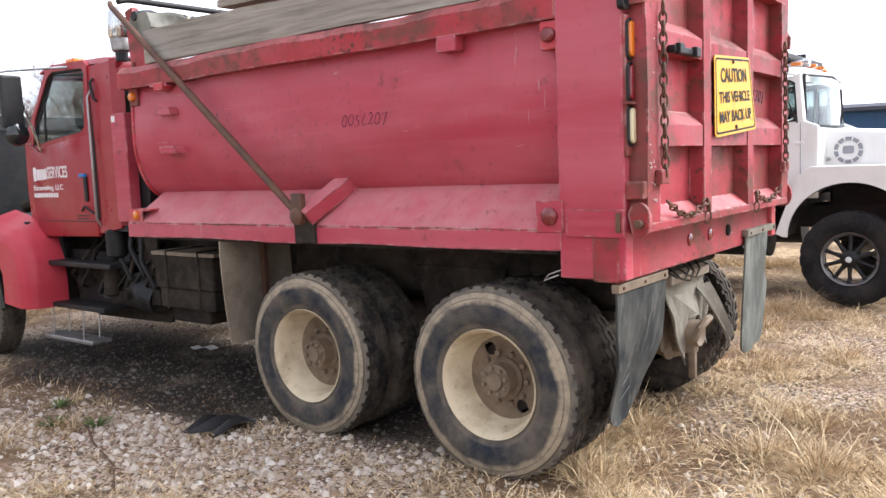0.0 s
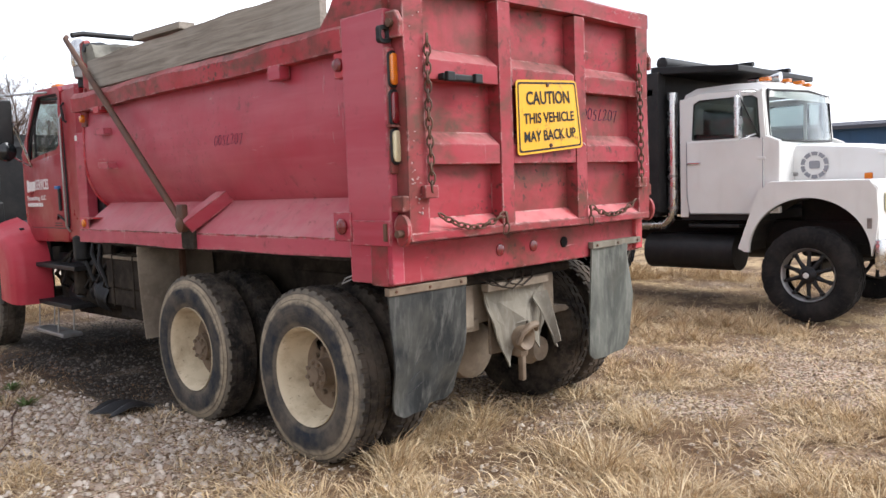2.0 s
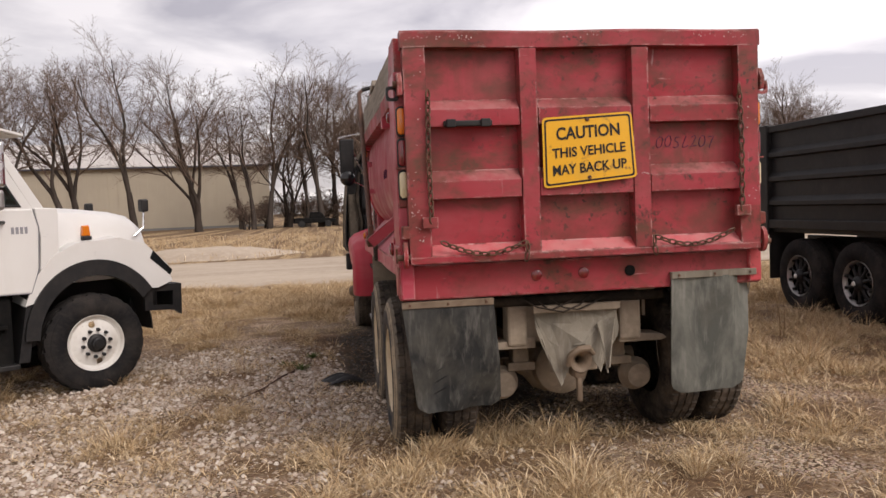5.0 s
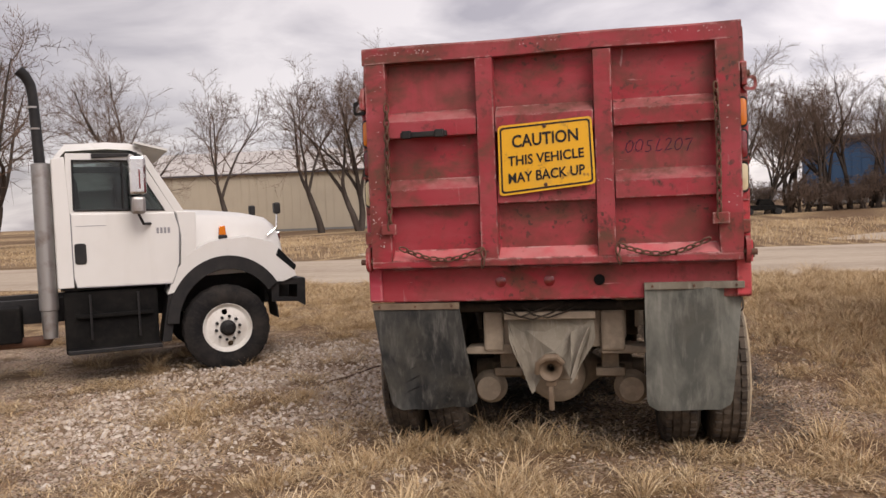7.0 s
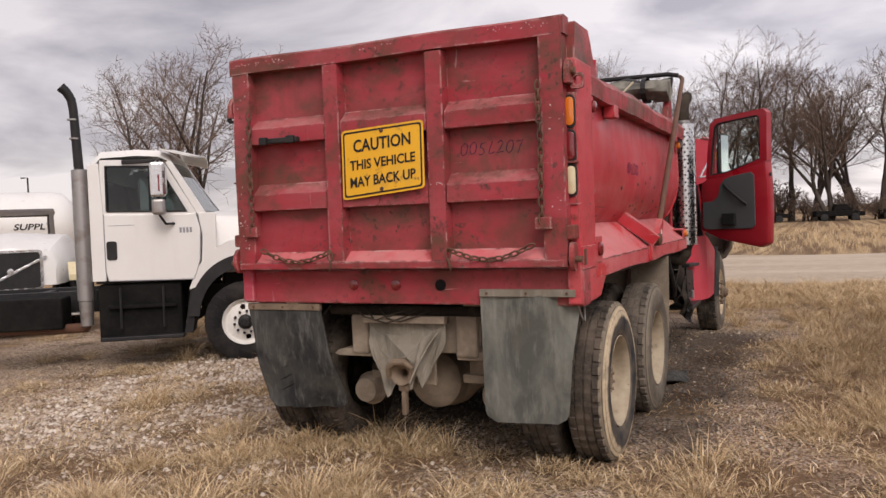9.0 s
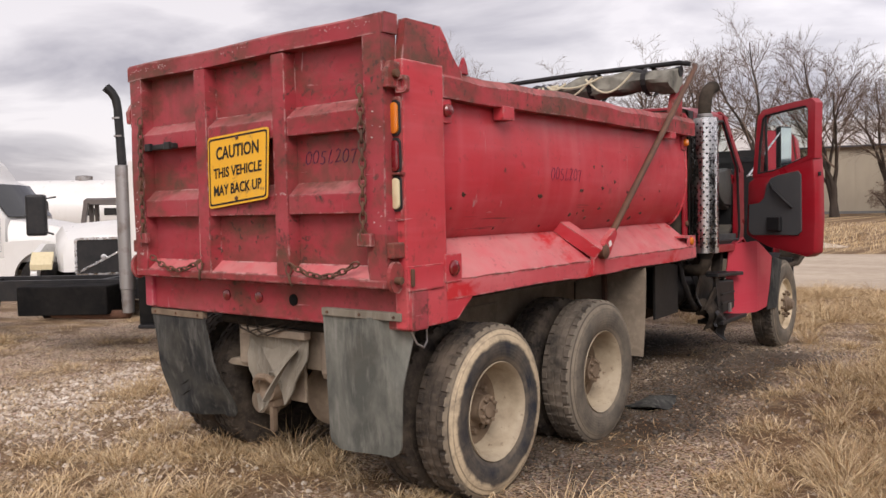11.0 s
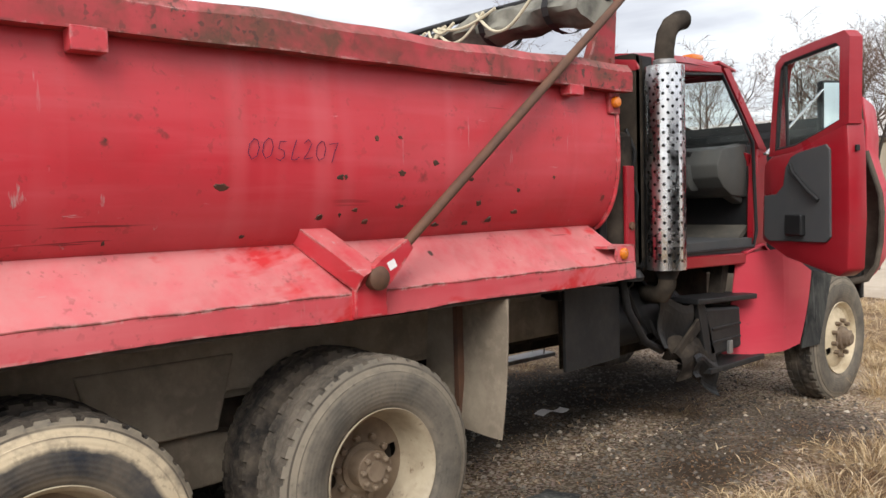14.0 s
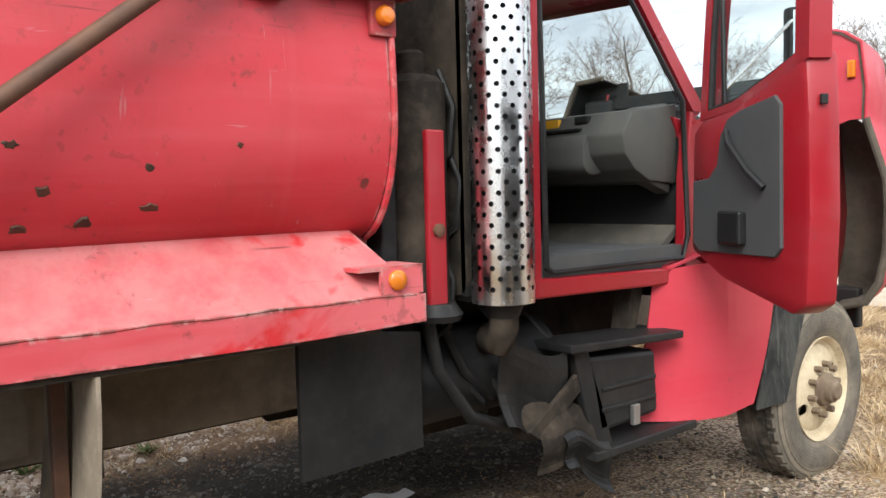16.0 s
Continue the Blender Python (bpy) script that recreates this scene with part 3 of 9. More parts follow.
def wheel_meshes(kind):
    """Meshes (name, mesh) of one wheel whose outer face looks to +x."""
    out = []

    def keep(name, bm, mat, smooth=True):
        bmesh.ops.recalc_face_normals(bm, faces=bm.faces)
        me = mesh_of(bm, name)
        me.materials.append(mat)
        if smooth:
            me.shade_smooth()
            me.set_sharp_from_angle(angle=radians(35))
        out.append((name, me))

    def nuts(count, ring, x0, x1, r, mat):
        me = mesh_of(lathe(fresh(), [(x0, r), (x1, r), (x1 + 0.004, r * 0.5)], "x", (0, 0, 0), 6), "nut")
        me.materials.append(mat)
        for i in range(count):
            a = 2 * math.pi * i / count + 0.2
            out.append(("nut", me, (0, math.cos(a) * ring, math.sin(a) * ring)))

    if kind.startswith("dual"):
        rim = fresh()
        lathe(rim, [(-0.045, 0.287), (-0.022, 0.297), (-0.016, 0.294), (-0.030, 0.279), (-0.060, 0.268), (-0.175, 0.250), (-0.205, 0.228), (-0.213, 0.228), (-0.190, 0.258), (-0.05, 0.280)], seg=64, close=True)
        disc = fresh()
        disc_with_holes(disc, -0.205, 0.06, 0.236, 2, 0.037, 0.176)
        disc_with_holes(disc, -0.217, 0.06, 0.236, 2, 0.037, 0.176)
        keep("wheel", disc, RIM_DISC)
        keep("rim", rim, RIM_CREAM if kind == "dual" else RIM_TAN)
        hub = lathe(fresh(), [(-0.205, 0.112), (-0.190, 0.112), (-0.186, 0.088), (-0.120, 0.080), (-0.104, 0.092), (-0.098, 0.090), (-0.096, 0.050), (-0.082, 0.046), (-0.081, 0.01)], seg=32)
        keep("hub", hub, RIM_DISC)
        nuts(8, 0.071, -0.100, -0.078, 0.013, RIM_DISC)
        nuts(10, 0.140, -0.206, -0.180, 0.017, RIM_DISC)
        wall = {"dual": TYRE_WALL, "dual_dusty": TYRE_WALL_MUDDY, "dual_bright": TYRE_WALL_BRIGHT}[kind]
        out.append(("tyre", tyre_mesh(0.525, 0.28, TYRE_DUSTY if kind == "dual_dusty" else TYRE, wall)))
        drum = lathe(fresh(), [(-0.34, 0.19), (-0.235, 0.195), (-0.225, 0.1)], seg=32)
        keep("brake_drum", drum, CHASSIS)
        inner = tyre_mesh(0.525, 0.28, TYRE, TYRE)
        inner.transform(Matrix.Translation((-0.325, 0, 0)))
        out.append(("inner_tyre", inner))
    elif kind in ("steer", "white"):
        paint_m = RIM_CREAM if kind == "steer" else RIM_WHITE
        rim = lathe(fresh(), [(-0.045, 0.287), (-0.022, 0.297), (-0.016, 0.294), (-0.030, 0.279), (-0.055, 0.268), (-0.075, 0.235), (-0.085, 0.235), (-0.06, 0.275)], seg=64, close=True)
        disc = fresh()
        disc_with_holes(disc, -0.070, 0.05, 0.250, 2, 0.034, 0.196, 0.055, 72, 10)
        disc_with_holes(disc, -0.080, 0.05, 0.250, 2, 0.034, 0.196, 0.055, 72, 10)
        keep("wheel", disc, paint_m)
        keep("rim", rim, paint_m)
        hub = lathe(fresh(), [(-0.03, 0.100), (0.012, 0.092), (0.022, 0.072), (0.052, 0.066), (0.058, 0.052), (0.074, 0.046), (0.077, 0.01)], seg=28)
        keep("hub", hub, RIM_DISC if kind == "steer" else BLACK)
        nuts(10, 0.142, -0.035, 0.012, 0.019, RIM_DISC if kind == "steer" else BLACK)
        if kind == "steer":
            out.append(("tyre", tyre_mesh(0.525, 0.30, TYRE_DUSTY, TYRE_WALL_MUDDY)))
        else:
            out.append(("tyre", tyre_mesh(0.525, 0.30, TYRE_CLEAN, TYRE_CLEAN, TYRE_CLEAN, 22)))
    else:
        rim = lathe(fresh(), [(-0.045, 0.287), (-0.022, 0.300), (-0.014, 0.296), (-0.030, 0.279), (-0.075, 0.262), (-0.08, 0.27)], seg=64, close=True)
        spokes = lathe(fresh(), [(-0.12, 0.10), (-0.02, 0.095), (0.0, 0.07), (0.03, 0.05), (0.032, 0.01)], seg=28)
        for i in range(10):
            a = 2 * math.pi * i / 10 + 0.3
            d = Vector((0, math.cos(a), math.sin(a)))
            tube(spokes, [d * 0.07 + Vector((-0.06, 0, 0)), d * 0.17 + Vector((-0.055, 0, 0)), d * 0.272 + Vector((-0.075, 0, 0))], [0.034, 0.021, 0.026], 8)
            lathe(spokes, [(-0.06, 0.022), (-0.018, 0.02), (-0.012, 0.008)], "x", (0, d.y * 0.252, d.z * 0.252), 8)
        keep("wheel", spokes, BLACK)
        keep("rim", rim, STEEL)
        cap = lathe(fresh(), [(0.03, 0.034), (0.045, 0.026), (0.047, 0.005)], seg=18)
        keep("hub_cap", cap, WHITE)
        out.append(("tyre", tyre_mesh(0.54, 0.29, TYRE_CLEAN, TYRE_CLEAN, TYRE_CLEAN, 22)))
    return out


WHEELS = {k: wheel_meshes(k) for k in ("dual", "dual_dusty", "dual_bright", "steer", "white", "spoke")}


def put_wheel(kind, parent, m):
    """A wheel as a part of a truck, with tyre, rim and hub under it."""
    meshes = WHEELS[kind]
    w = part(meshes[0][0], meshes[0][1], None, parent)
    w.matrix_local = m
    for item in meshes[1:]:
        p = part(item[0], item[1], None, w)
        if len(item) > 2:
            p.location = item[2]
    return w


# the red dump truck: rear end at y = 0.3, front towards +y
truck = thing("dump_truck", "faded red rusty dump truck with tilted hood, parked on gravel", "dump truck")


def lathe_lamp(parent, name, at, axis, lens_mat, r=0.045, depth=0.03):
    sign = 1 if axis in ("x", "y") else -1
    ax = axis[-1]
    s = -1 if axis.startswith("-") else 1
    bm = lathe(fresh(), [(0, r), (s * depth * 0.6, r), (s * depth, r * 0.75), (s * depth * 1.15, r * 0.2)], ax, at, 20)
    return part(name, bm, lens_mat, parent, smooth=True)


def barrel_x(z):
    """Half width of the round box side at a height."""
    if z >= 2.0:
        return 1.165 - 0.02 * ((z - 2.0) / 0.4) ** 2
    k = (2.0 - z) / 0.46
    return 1.165 - 0.25 * (1 - math.sqrt(max(0.0, 1 - min(k, 1) ** 2)))


def red_box():
    # shell: two round sides and a floor
    zs = [2.40, 2.25, 2.1, 2.0, 1.92, 1.85, 1.78, 1.72, 1.66, 1.61, 1.57, 1.545]
    for s in (-1, 1):
        def f(u, v):
            i = u * (len(zs) - 1)
            a = int(min(i, len(zs) - 2))
            z = zs[a] + (zs[a + 1] - zs[a]) * (i - a)
            y = 0.62 + (4.50 - 0.62) * v
            dent = 0.006 * math.sin(y * 2.3 + z * 5) * s
            return (s * barrel_x(z) + dent, y, z)
        part("side_shell", sheet(fresh(), f, 11, 30, 0.012 * s), RED if s > 0 else RED_FADED, truck, smooth=True)
    part("box_floor", block(-0.96, 0.96, 0.45, 4.49, 1.50, 1.545), CHASSIS, truck)
    # front bulkhead with its flange
    bulk = [(-0.93, 1.36), (0.93, 1.36), (0.95, 1.55), (1.13, 1.80), (1.15, 2.05), (1.14, 2.60), (-1.14, 2.60), (-1.15, 2.05), (-1.13, 1.80), (-0.95, 1.55)]
    part("front_bulkhead", prism(fresh(), bulk, "y", 4.50, 4.53, 0.004), RED_RUSTY, truck)
    for s in (-1, 1):
        fl = fresh()
        pts = [(s * (barrel_x(z) + 0.006), 4.515, z) for z in zs]
        tube(fl, pts, 0.013, 8)
        part("edge_flange", fl, RED, truck, smooth=True)
        # top rail: a box section with a worn upper edge
        rail = fresh()
        sec = [(s * 1.145, 2.385), (s * 1.235, 2.385), (s * 1.238, 2.50), (s * 1.20, 2.548), (s * 1.11, 2.548), (s * 1.11, 2.42)]
        n = 26
        rings = []
        for i in range(n + 1):
            y = 0.70 + (4.58 - 0.70) * i / n
            w = 0.008 * math.sin(y * 3.1 + s) + 0.005 * math.sin(y * 9.7)
            rings.append([(x, y, z + (w if z > 2.49 else w * 0.4)) for x, z in sec])
        loft(rail, rings)
        part("top_rail", rail, RED_RUSTY, truck)
        part("rail_tab", block(s * 1.165, s * 1.243, 1.30, 1.43, 2.305, 2.392, 0.004), RED if s > 0 else RED_FADED, truck)
        part("rail_tab", block(s * 1.165, s * 1.243, 3.98, 4.10, 2.335, 2.392, 0.004), RED, truck)
        # sloping apron and its vertical fascia
        ap = fresh()
        prism(ap, [(s * 0.93, 1.655), (s * 1.236, 1.352), (s * 1.236, 1.338), (s * 0.93, 1.64)], "y", 0.69, 4.56)
        for v in ap.verts:
            if v.co.y > 4 and v.co.z > 1.5:
                v.co.y = 4.36
        part("apron_plate", ap, RED_APRON if s > 0 else RED_APRON_PLAIN, truck)
        fa = fresh()
        n = 30
        rings = []
        for i in range(n + 1):
            y = 0.69 + (4.58 - 0.69) * i / n
            w = 0.004 * math.sin(y * 4.1 + s) - (0.006 if 2.2 < y < 2.9 else 0)
            rings.append([(s * 1.222, y, 1.345), (s * 1.240, y, 1.348), (s * 1.240, y, 1.243 + w), (s * 1.222, y, 1.243 + w)])
        loft(fa, rings)
        part("apron_fascia", fa, RED_APRON if s > 0 else RED_APRON_PLAIN, truck)
        weld = fresh()
        tube(weld, [(s * 1.238, 0.7 + 3.84 * i / 40, 1.350 + 0.003 * math.sin(i * 1.7)) for i in range(41)], 0.0045, 6)
        part("weld_bead", weld, RED_RUSTY, truck)
        # inner web below the apron
        part("apron_web", block(s * 0.60, s * 1.22, 0.72, 4.40, 1.225, 1.243), CHASSIS, truck)
        # oblique arm on the apron that carries the tarp pivot
        arm = fresh()
        a, b = Vector((s * 0.97, 2.32, 1.635)), Vector((s * 1.262, 2.50, 1.39))
        d = (b - a).normalized()
        up = Vector((s * 0.62, 0, 0.78))
        side = d.cross(up).normalized()
        up = side.cross(d).normalized()
        ring = lambda p: [p + side * i + up * j for i, j in ((-0.062, -0.02), (0.062, -0.02), (0.062, 0.075), (-0.062, 0.075))]
        loft(arm, [ring(a), ring(b)])
        part("apron_bracket", arm, RED if s > 0 else RED_FADED, truck)
        # lamp box at the front end of the apron
        lb = fresh()
        prism(lb, [(4.30, 1.455), (4.57, 1.455), (4.57, 1.352), (4.53, 1.352), (4.53, 1.44), (4.30, 1.44)], "x", s * 1.06, s * 1.236)
        part("lamp_box", lb, RED_APRON, truck)
        part("lamp_plate", block(s * 1.222, s * 1.238, 4.39, 4.57, 1.352, 1.455), RED_APRON, truck)
        lathe_lamp(truck, "amber_side_lamp", (s * 1.238, 4.455, 1.405), "x" if s > 0 else "-x", AMBER, 0.036, 0.022)
        # amber lamp under the rail's front end
        part("lamp_bracket", block(s * 1.135, s * 1.178, 4.42, 4.53, 2.255, 2.388, 0.006), RED_RUSTY, truck)
        lathe_lamp(truck, "amber_corner_lamp", (s * 1.178, 4.475, 2.325), "x" if s > 0 else "-x", AMBER, 0.036, 0.03)
        # red lamps at the rear of each side
        part("lamp_plate", block(s * 1.205, s * 1.246, 0.672, 0.83, 1.338, 1.500, 0.004), RED if s > 0 else RED_FADED, truck)
        lathe_lamp(truck, "red_side_lamp", (s * 1.246, 0.748, 1.42), "x" if s > 0 else "-x", RED_LENS, 0.045, 0.022)
        part("lamp_bracket", block(s * 1.17, s * 1.225, 0.69, 0.79, 2.245, 2.385, 0.006), RED, truck)
        lathe_lamp(truck, "red_side_lamp", (s * 1.225, 0.74, 2.315), "x" if s > 0 else "-x", RED_LENS, 0.038, 0.03)
        # rear corner post, its ear and lower foot
        post = fresh()
        prism(post, [(0.345, 1.11), (0.70, 1.11), (0.70, 2.56), (0.345, 2.56)], "x", s * 1.15, s * 1.238, 0.008)
        part("corner_post", post, RED_POST if s > 0 else RED_FADED, truck)
        ear = fresh()
        curve = [(0.36, 2.552), (0.40, 2.78), (0.70, 2.782)]
        for i in range(1, 9):
            k = i / 8
            curve.append((0.70 + 0.04 + 0.155 * k, 2.782 - 0.232 * (k ** 0.55)))
        prism(ear, curve + [(0.90, 2.50), (0.36, 2.50)], "x", s * 1.17, s * 1.225)
        part("post_ear", ear, RED_RUSTY, truck)
        if s > 0:
            part("post_gusset", prism(fresh(), [(0.66, 1.112), (0.80, 1.125), (0.955, 1.245), (0.955, 1.30), (0.66, 1.30)], "x", 1.205, 1.236), RED, truck)
        part("hinge_plate", block(s * 1.236, s * 1.250, 0.345, 0.655, 1.318, 1.455, 0.004), RED if s > 0 else RED_FADED, truck)
        # lower latch: hooked plate, pin and keeper
        hook = fresh()
        hk = [(0.285 + 0.058 * math.cos(radians(a)), 1.40 + 0.085 * math.sin(radians(a))) for a in range(20, 320, 20)]
        prism(hook, hk, "x", s * 1.195, s * 1.222)
        part("tailgate_hook", hook, RED_RUSTY, truck)
        part("latch_pin", lathe(fresh(), [(s * 1.16, 0.02), (s * 1.262, 0.02), (s * 1.264, 0.008)], "x", (0, 0.275, 1.385), 14), RUST, truck)
        part("latch_keeper", block(s * 1.215, s * 1.262, 0.36, 0.385, 1.345, 1.44, 0.003), RUST, truck)
        part("gate_bracket", block(s * 1.17, s * 1.226, 0.255, 0.36, 1.50, 1.585, 0.01), RED_RUSTY, truck)
        part("upper_hinge", prism(fresh(), [(0.24, 2.40), (0.37, 2.40), (0.39, 2.47), (0.36, 2.54), (0.27, 2.54), (0.235, 2.48)], "x", s * 1.19, s * 1.222, 0.006), RED_RUSTY, truck)
        part("hinge_pin", lathe(fresh(), [(s * 1.15, 0.022), (s * 1.245, 0.022), (s * 1.247, 0.006)], "x", (0, 0.30, 2.475), 12), RUST, truck)
        # row of rear lamps in the post
        part("lamp_channel", block(s * 1.166, s * 1.232, 0.328, 0.350, 1.70, 2.36, 0.01), RED_RUSTY, truck)
        for z, mat, nm in ((2.245, AMBER, "amber_rear_lamp"), (2.045, RED_LENS, "red_rear_lamp"), (1.845, PALE_LENS, "reversing_lamp")):
            lamp = fresh()
            prism(lamp, rounded(s * 1.199 - 0.026, s * 1.199 + 0.026, z - 0.083, z + 0.083, 0.025), "y", 0.306, 0.330, 0.004)
            gk = prism(fresh(), rounded(s * 1.199 - 0.034, s * 1.199 + 0.034, z - 0.097, z + 0.097, 0.032), "y", 0.318, 0.332, 0.003)
            part("lamp_gasket", gk, PLASTIC, part(nm, lamp, mat, truck, smooth=True))
        part("lamp_guard", block(s * 1.16, s * 1.242, 0.300, 0.345, 1.945, 1.957), RED_RUSTY, truck)
    rnd = random.Random(17)
    scars = ((3.03, 1.94), (3.28, 1.86), (2.82, 1.89), (2.49, 1.87), (2.56, 1.72), (2.48, 1.70), (2.63, 1.66), (2.82, 1.73), (3.65, 1.80), (3.66, 1.68), (3.47, 1.64), (3.30, 1.63), (3.93, 1.87), (2.37, 1.69), (3.09, 1.63), (2.81, 2.06), (2.67, 2.05), (1.88, 1.83), (0.90, 1.76), (0.73, 1.90), (1.00, 1.84), (1.44, 1.62), (2.01, 1.62), (2.46, 1.87), (3.36, 1.73))
    for y, z in scars:
        # a chipped patch of paint: ragged rim, sunken dark middle
        r = rnd.uniform(0.010, 0.024)
        long = rnd.uniform(0.7, 1.9)
        bm = fresh()
        x0 = lambda dy, dz: barrel_x(z + dz) + 0.006 * math.sin((y + dy) * 2.3 + (z + dz) * 5)
        rim, core = [], []
        for k in range(11):
            a = 2 * math.pi * k / 11
            q = r * rnd.uniform(0.6, 1.25)
            dy, dz = q * long * math.cos(a), q * math.sin(a)
            rim.append(bm.verts.new((x0(dy, dz) - 0.003, y + dy, z + dz)))
            core.append(bm.verts.new((x0(dy, dz) + 0.0022, y + dy * 0.62, z + dz * 0.62)))
        for k in range(11):
            bm.faces.new((rim[k], rim[(k + 1) % 11], core[(k + 1) % 11], core[k]))
        bm.faces.new(core)
        part("rust_scar", bm, SCAR, truck)
    part("rail_hook", prism(fresh(), [(0.88, 2.545), (0.98, 2.545), (0.965, 2.60), (0.94, 2.645), (0.92, 2.60)], "x", 1.19, 1.215, 0.004), RED_CAB, truck)
    # slotted bracket that sticks out beside the tailgate
    for s in (-1, 1):
        br = fresh()
        ring_prism(br, [(p[0], p[1]) for p in rounded(s * 1.248 - 0.04, s * 1.248 + 0.04, 2.375, 2.465, 0.02)], [(p[0], p[1]) for p in rounded(s * 1.250 - 0.024, s * 1.250 + 0.024, 2.393, 2.447, 0.018)], "y", 0.315, 0.345)
        part("side_bracket", br, RED_RUSTY if s > 0 else BLACK, truck)
    # left side: short stubs of an old ladder
    for y, z in ((4.05, 2.36), (4.02, 2.15), (3.98, 1.865)):
        part("ladder_stub", prism(fresh(), [(y - 0.11, z), (y + 0.11, z + 0.01), (y + 0.10, z + 0.06), (y - 0.08, z + 0.055)], "x", -barrel_x(z) + 0.02, -1.235), RED_FADED, truck)
    # tail beam
    beam = block(-1.244, 1.244, 0.375, 0.52, 1.098, 1.325, 0.012)
    part("tail_beam", beam, RED_GATE, truck)
    for x, mat in ((-0.338, RED_LENS), (-0.017, RED_LENS), (0.305, MATT)):
        part("beam_lamp", lathe(fresh(), [(0.376, 0.036), (0.368, 0.036), (0.364, 0.028), (0.363, 0.004)], "y", (x, 0, 1.225), 20), mat, truck, smooth=True)


red_box()


def tailgate():
    gate = part("tailgate", block(-1.13, 1.13, 0.335, 0.355, 1.36, 2.70), RED_GATE, truck, "dented red tailgate with a grid of ribs")
    for s in (-1, 1):
        n = 14
        bm = fresh()
        rings = []
        for i in range(n + 1):
            z = 1.345 + (2.79 - 1.345) * i / n
            w = 0.004 * math.sin(z * 6 + s)
            rings.append([(s * 1.182, 0.25 + w, z), (s * 1.182, 0.36, z), (s * 1.045 + w, 0.36, z), (s * 1.045 + w, 0.25, z)])
        loft(bm, rings)
        bmesh.ops.bevel(bm, geom=[e for e in bm.edges if abs(e.verts[0].co.z - e.verts[1].co.z) > 0.01], offset=0.01, segments=2, affect="EDGES")
        part("gate_stile", bm, RED_GATE, gate)
    top = fresh()
    n = 22
    rings = []
    for i in range(n + 1):
        x = -1.195 + 2.39 * i / n
        w = 0.004 * math.sin(x * 5)
        rings.append([(x, 0.247, 2.69 + w), (x, 0.365, 2.69 + w), (x, 0.365, 2.798 + w), (x, 0.262, 2.798 + w), (x, 0.247, 2.784 + w)])
    loft(top, rings)
    part("gate_top_rail", top, RED_GATE, gate)
    part("gate_bottom_rail", block(-1.182, 1.182, 0.247, 0.365, 1.338, 1.385, 0.008), RED_GATE, gate)
    part("gate_sill", prism(fresh(), [(0.252, 1.383), (0.334, 1.455), (0.334, 1.383)], "x", -1.045, 1.045), RED_APRON, gate)
    for x in (-0.385, 0.362):
        part("gate_rib", prism(fresh(), [(x - 0.055, 0.250), (x + 0.055, 0.250), (x + 0.062, 0.336), (x - 0.062, 0.336)], "z", 1.384, 2.683), RED_GATE, gate)
    # horizontal ribs: a sloping ledge over a flat face, cut at the uprights
    for z0, z1, zt in ((2.20, 2.305, 2.375), (1.745, 1.855, 1.93)):
        for xa, xb in ((-1.046, -0.447), (-0.323, 0.300), (0.424, 1.046)):
            part("gate_ledge", prism(fresh(), [(0.254, z0), (0.254, z1), (0.335, zt), (0.335, z0)], "x", xa, xb, 0.004), RED_GATE, gate)
    # welded channel behind the sign and handle on the left panel
    h = block(-0.945, -0.635, 0.205, 0.25, 2.195, 2.232, 0.008)
    box(h, -0.93, -0.87, 0.185, 0.215, 2.188, 2.24, 0.006), box(h, -0.71, -0.65, 0.185, 0.215, 2.188, 2.24, 0.006)
    part("gate_handle", h, BLACK, gate)
    for s in (-1, 1):
        part("chain_keeper", block(s * 1.05 - 0.05, s * 1.05 + 0.05, 0.215, 0.25, 1.565, 1.635, 0.006), RED_GATE, gate)
    # small chips of bare pale primer along the top rail, the stiles and under the sign
    rnd = random.Random(77)
    chips = fresh()
    for x0, x1, z0, z1, y, count in ((-1.16, -0.72, 2.735, 2.765, 0.244, 26), (-0.15, 0.10, 2.745, 2.765, 0.244, 7), (0.72, 1.12, 2.735, 2.775, 0.244, 16), (-1.16, -1.09, 1.48, 1.76, 0.245, 22), (0.31, 0.41, 1.86, 1.88, 0.246, 7), (-1.15, -1.06, 1.86, 2.66, 0.245, 9), (1.06, 1.16, 1.50, 2.60, 0.245, 9)):
        for _ in range(count):
            x, z = rnd.uniform(x0, x1), rnd.uniform(z0, z1)
            w, h = rnd.uniform(0.002, 0.008), rnd.uniform(0.0015, 0.005)
            pts = [(x + w * math.cos(q) * rnd.uniform(0.5, 1.2), z + h * math.sin(q) * rnd.uniform(0.5, 1.2)) for q in (0.3, 1.5, 2.7, 4.0, 5.2)]
            prism(chips, pts, "y", y, y + 0.012)
    tagged(part("paint_chips", chips, CHIP, gate), "pale chips in the red paint", kind="stuff")


tailgate()


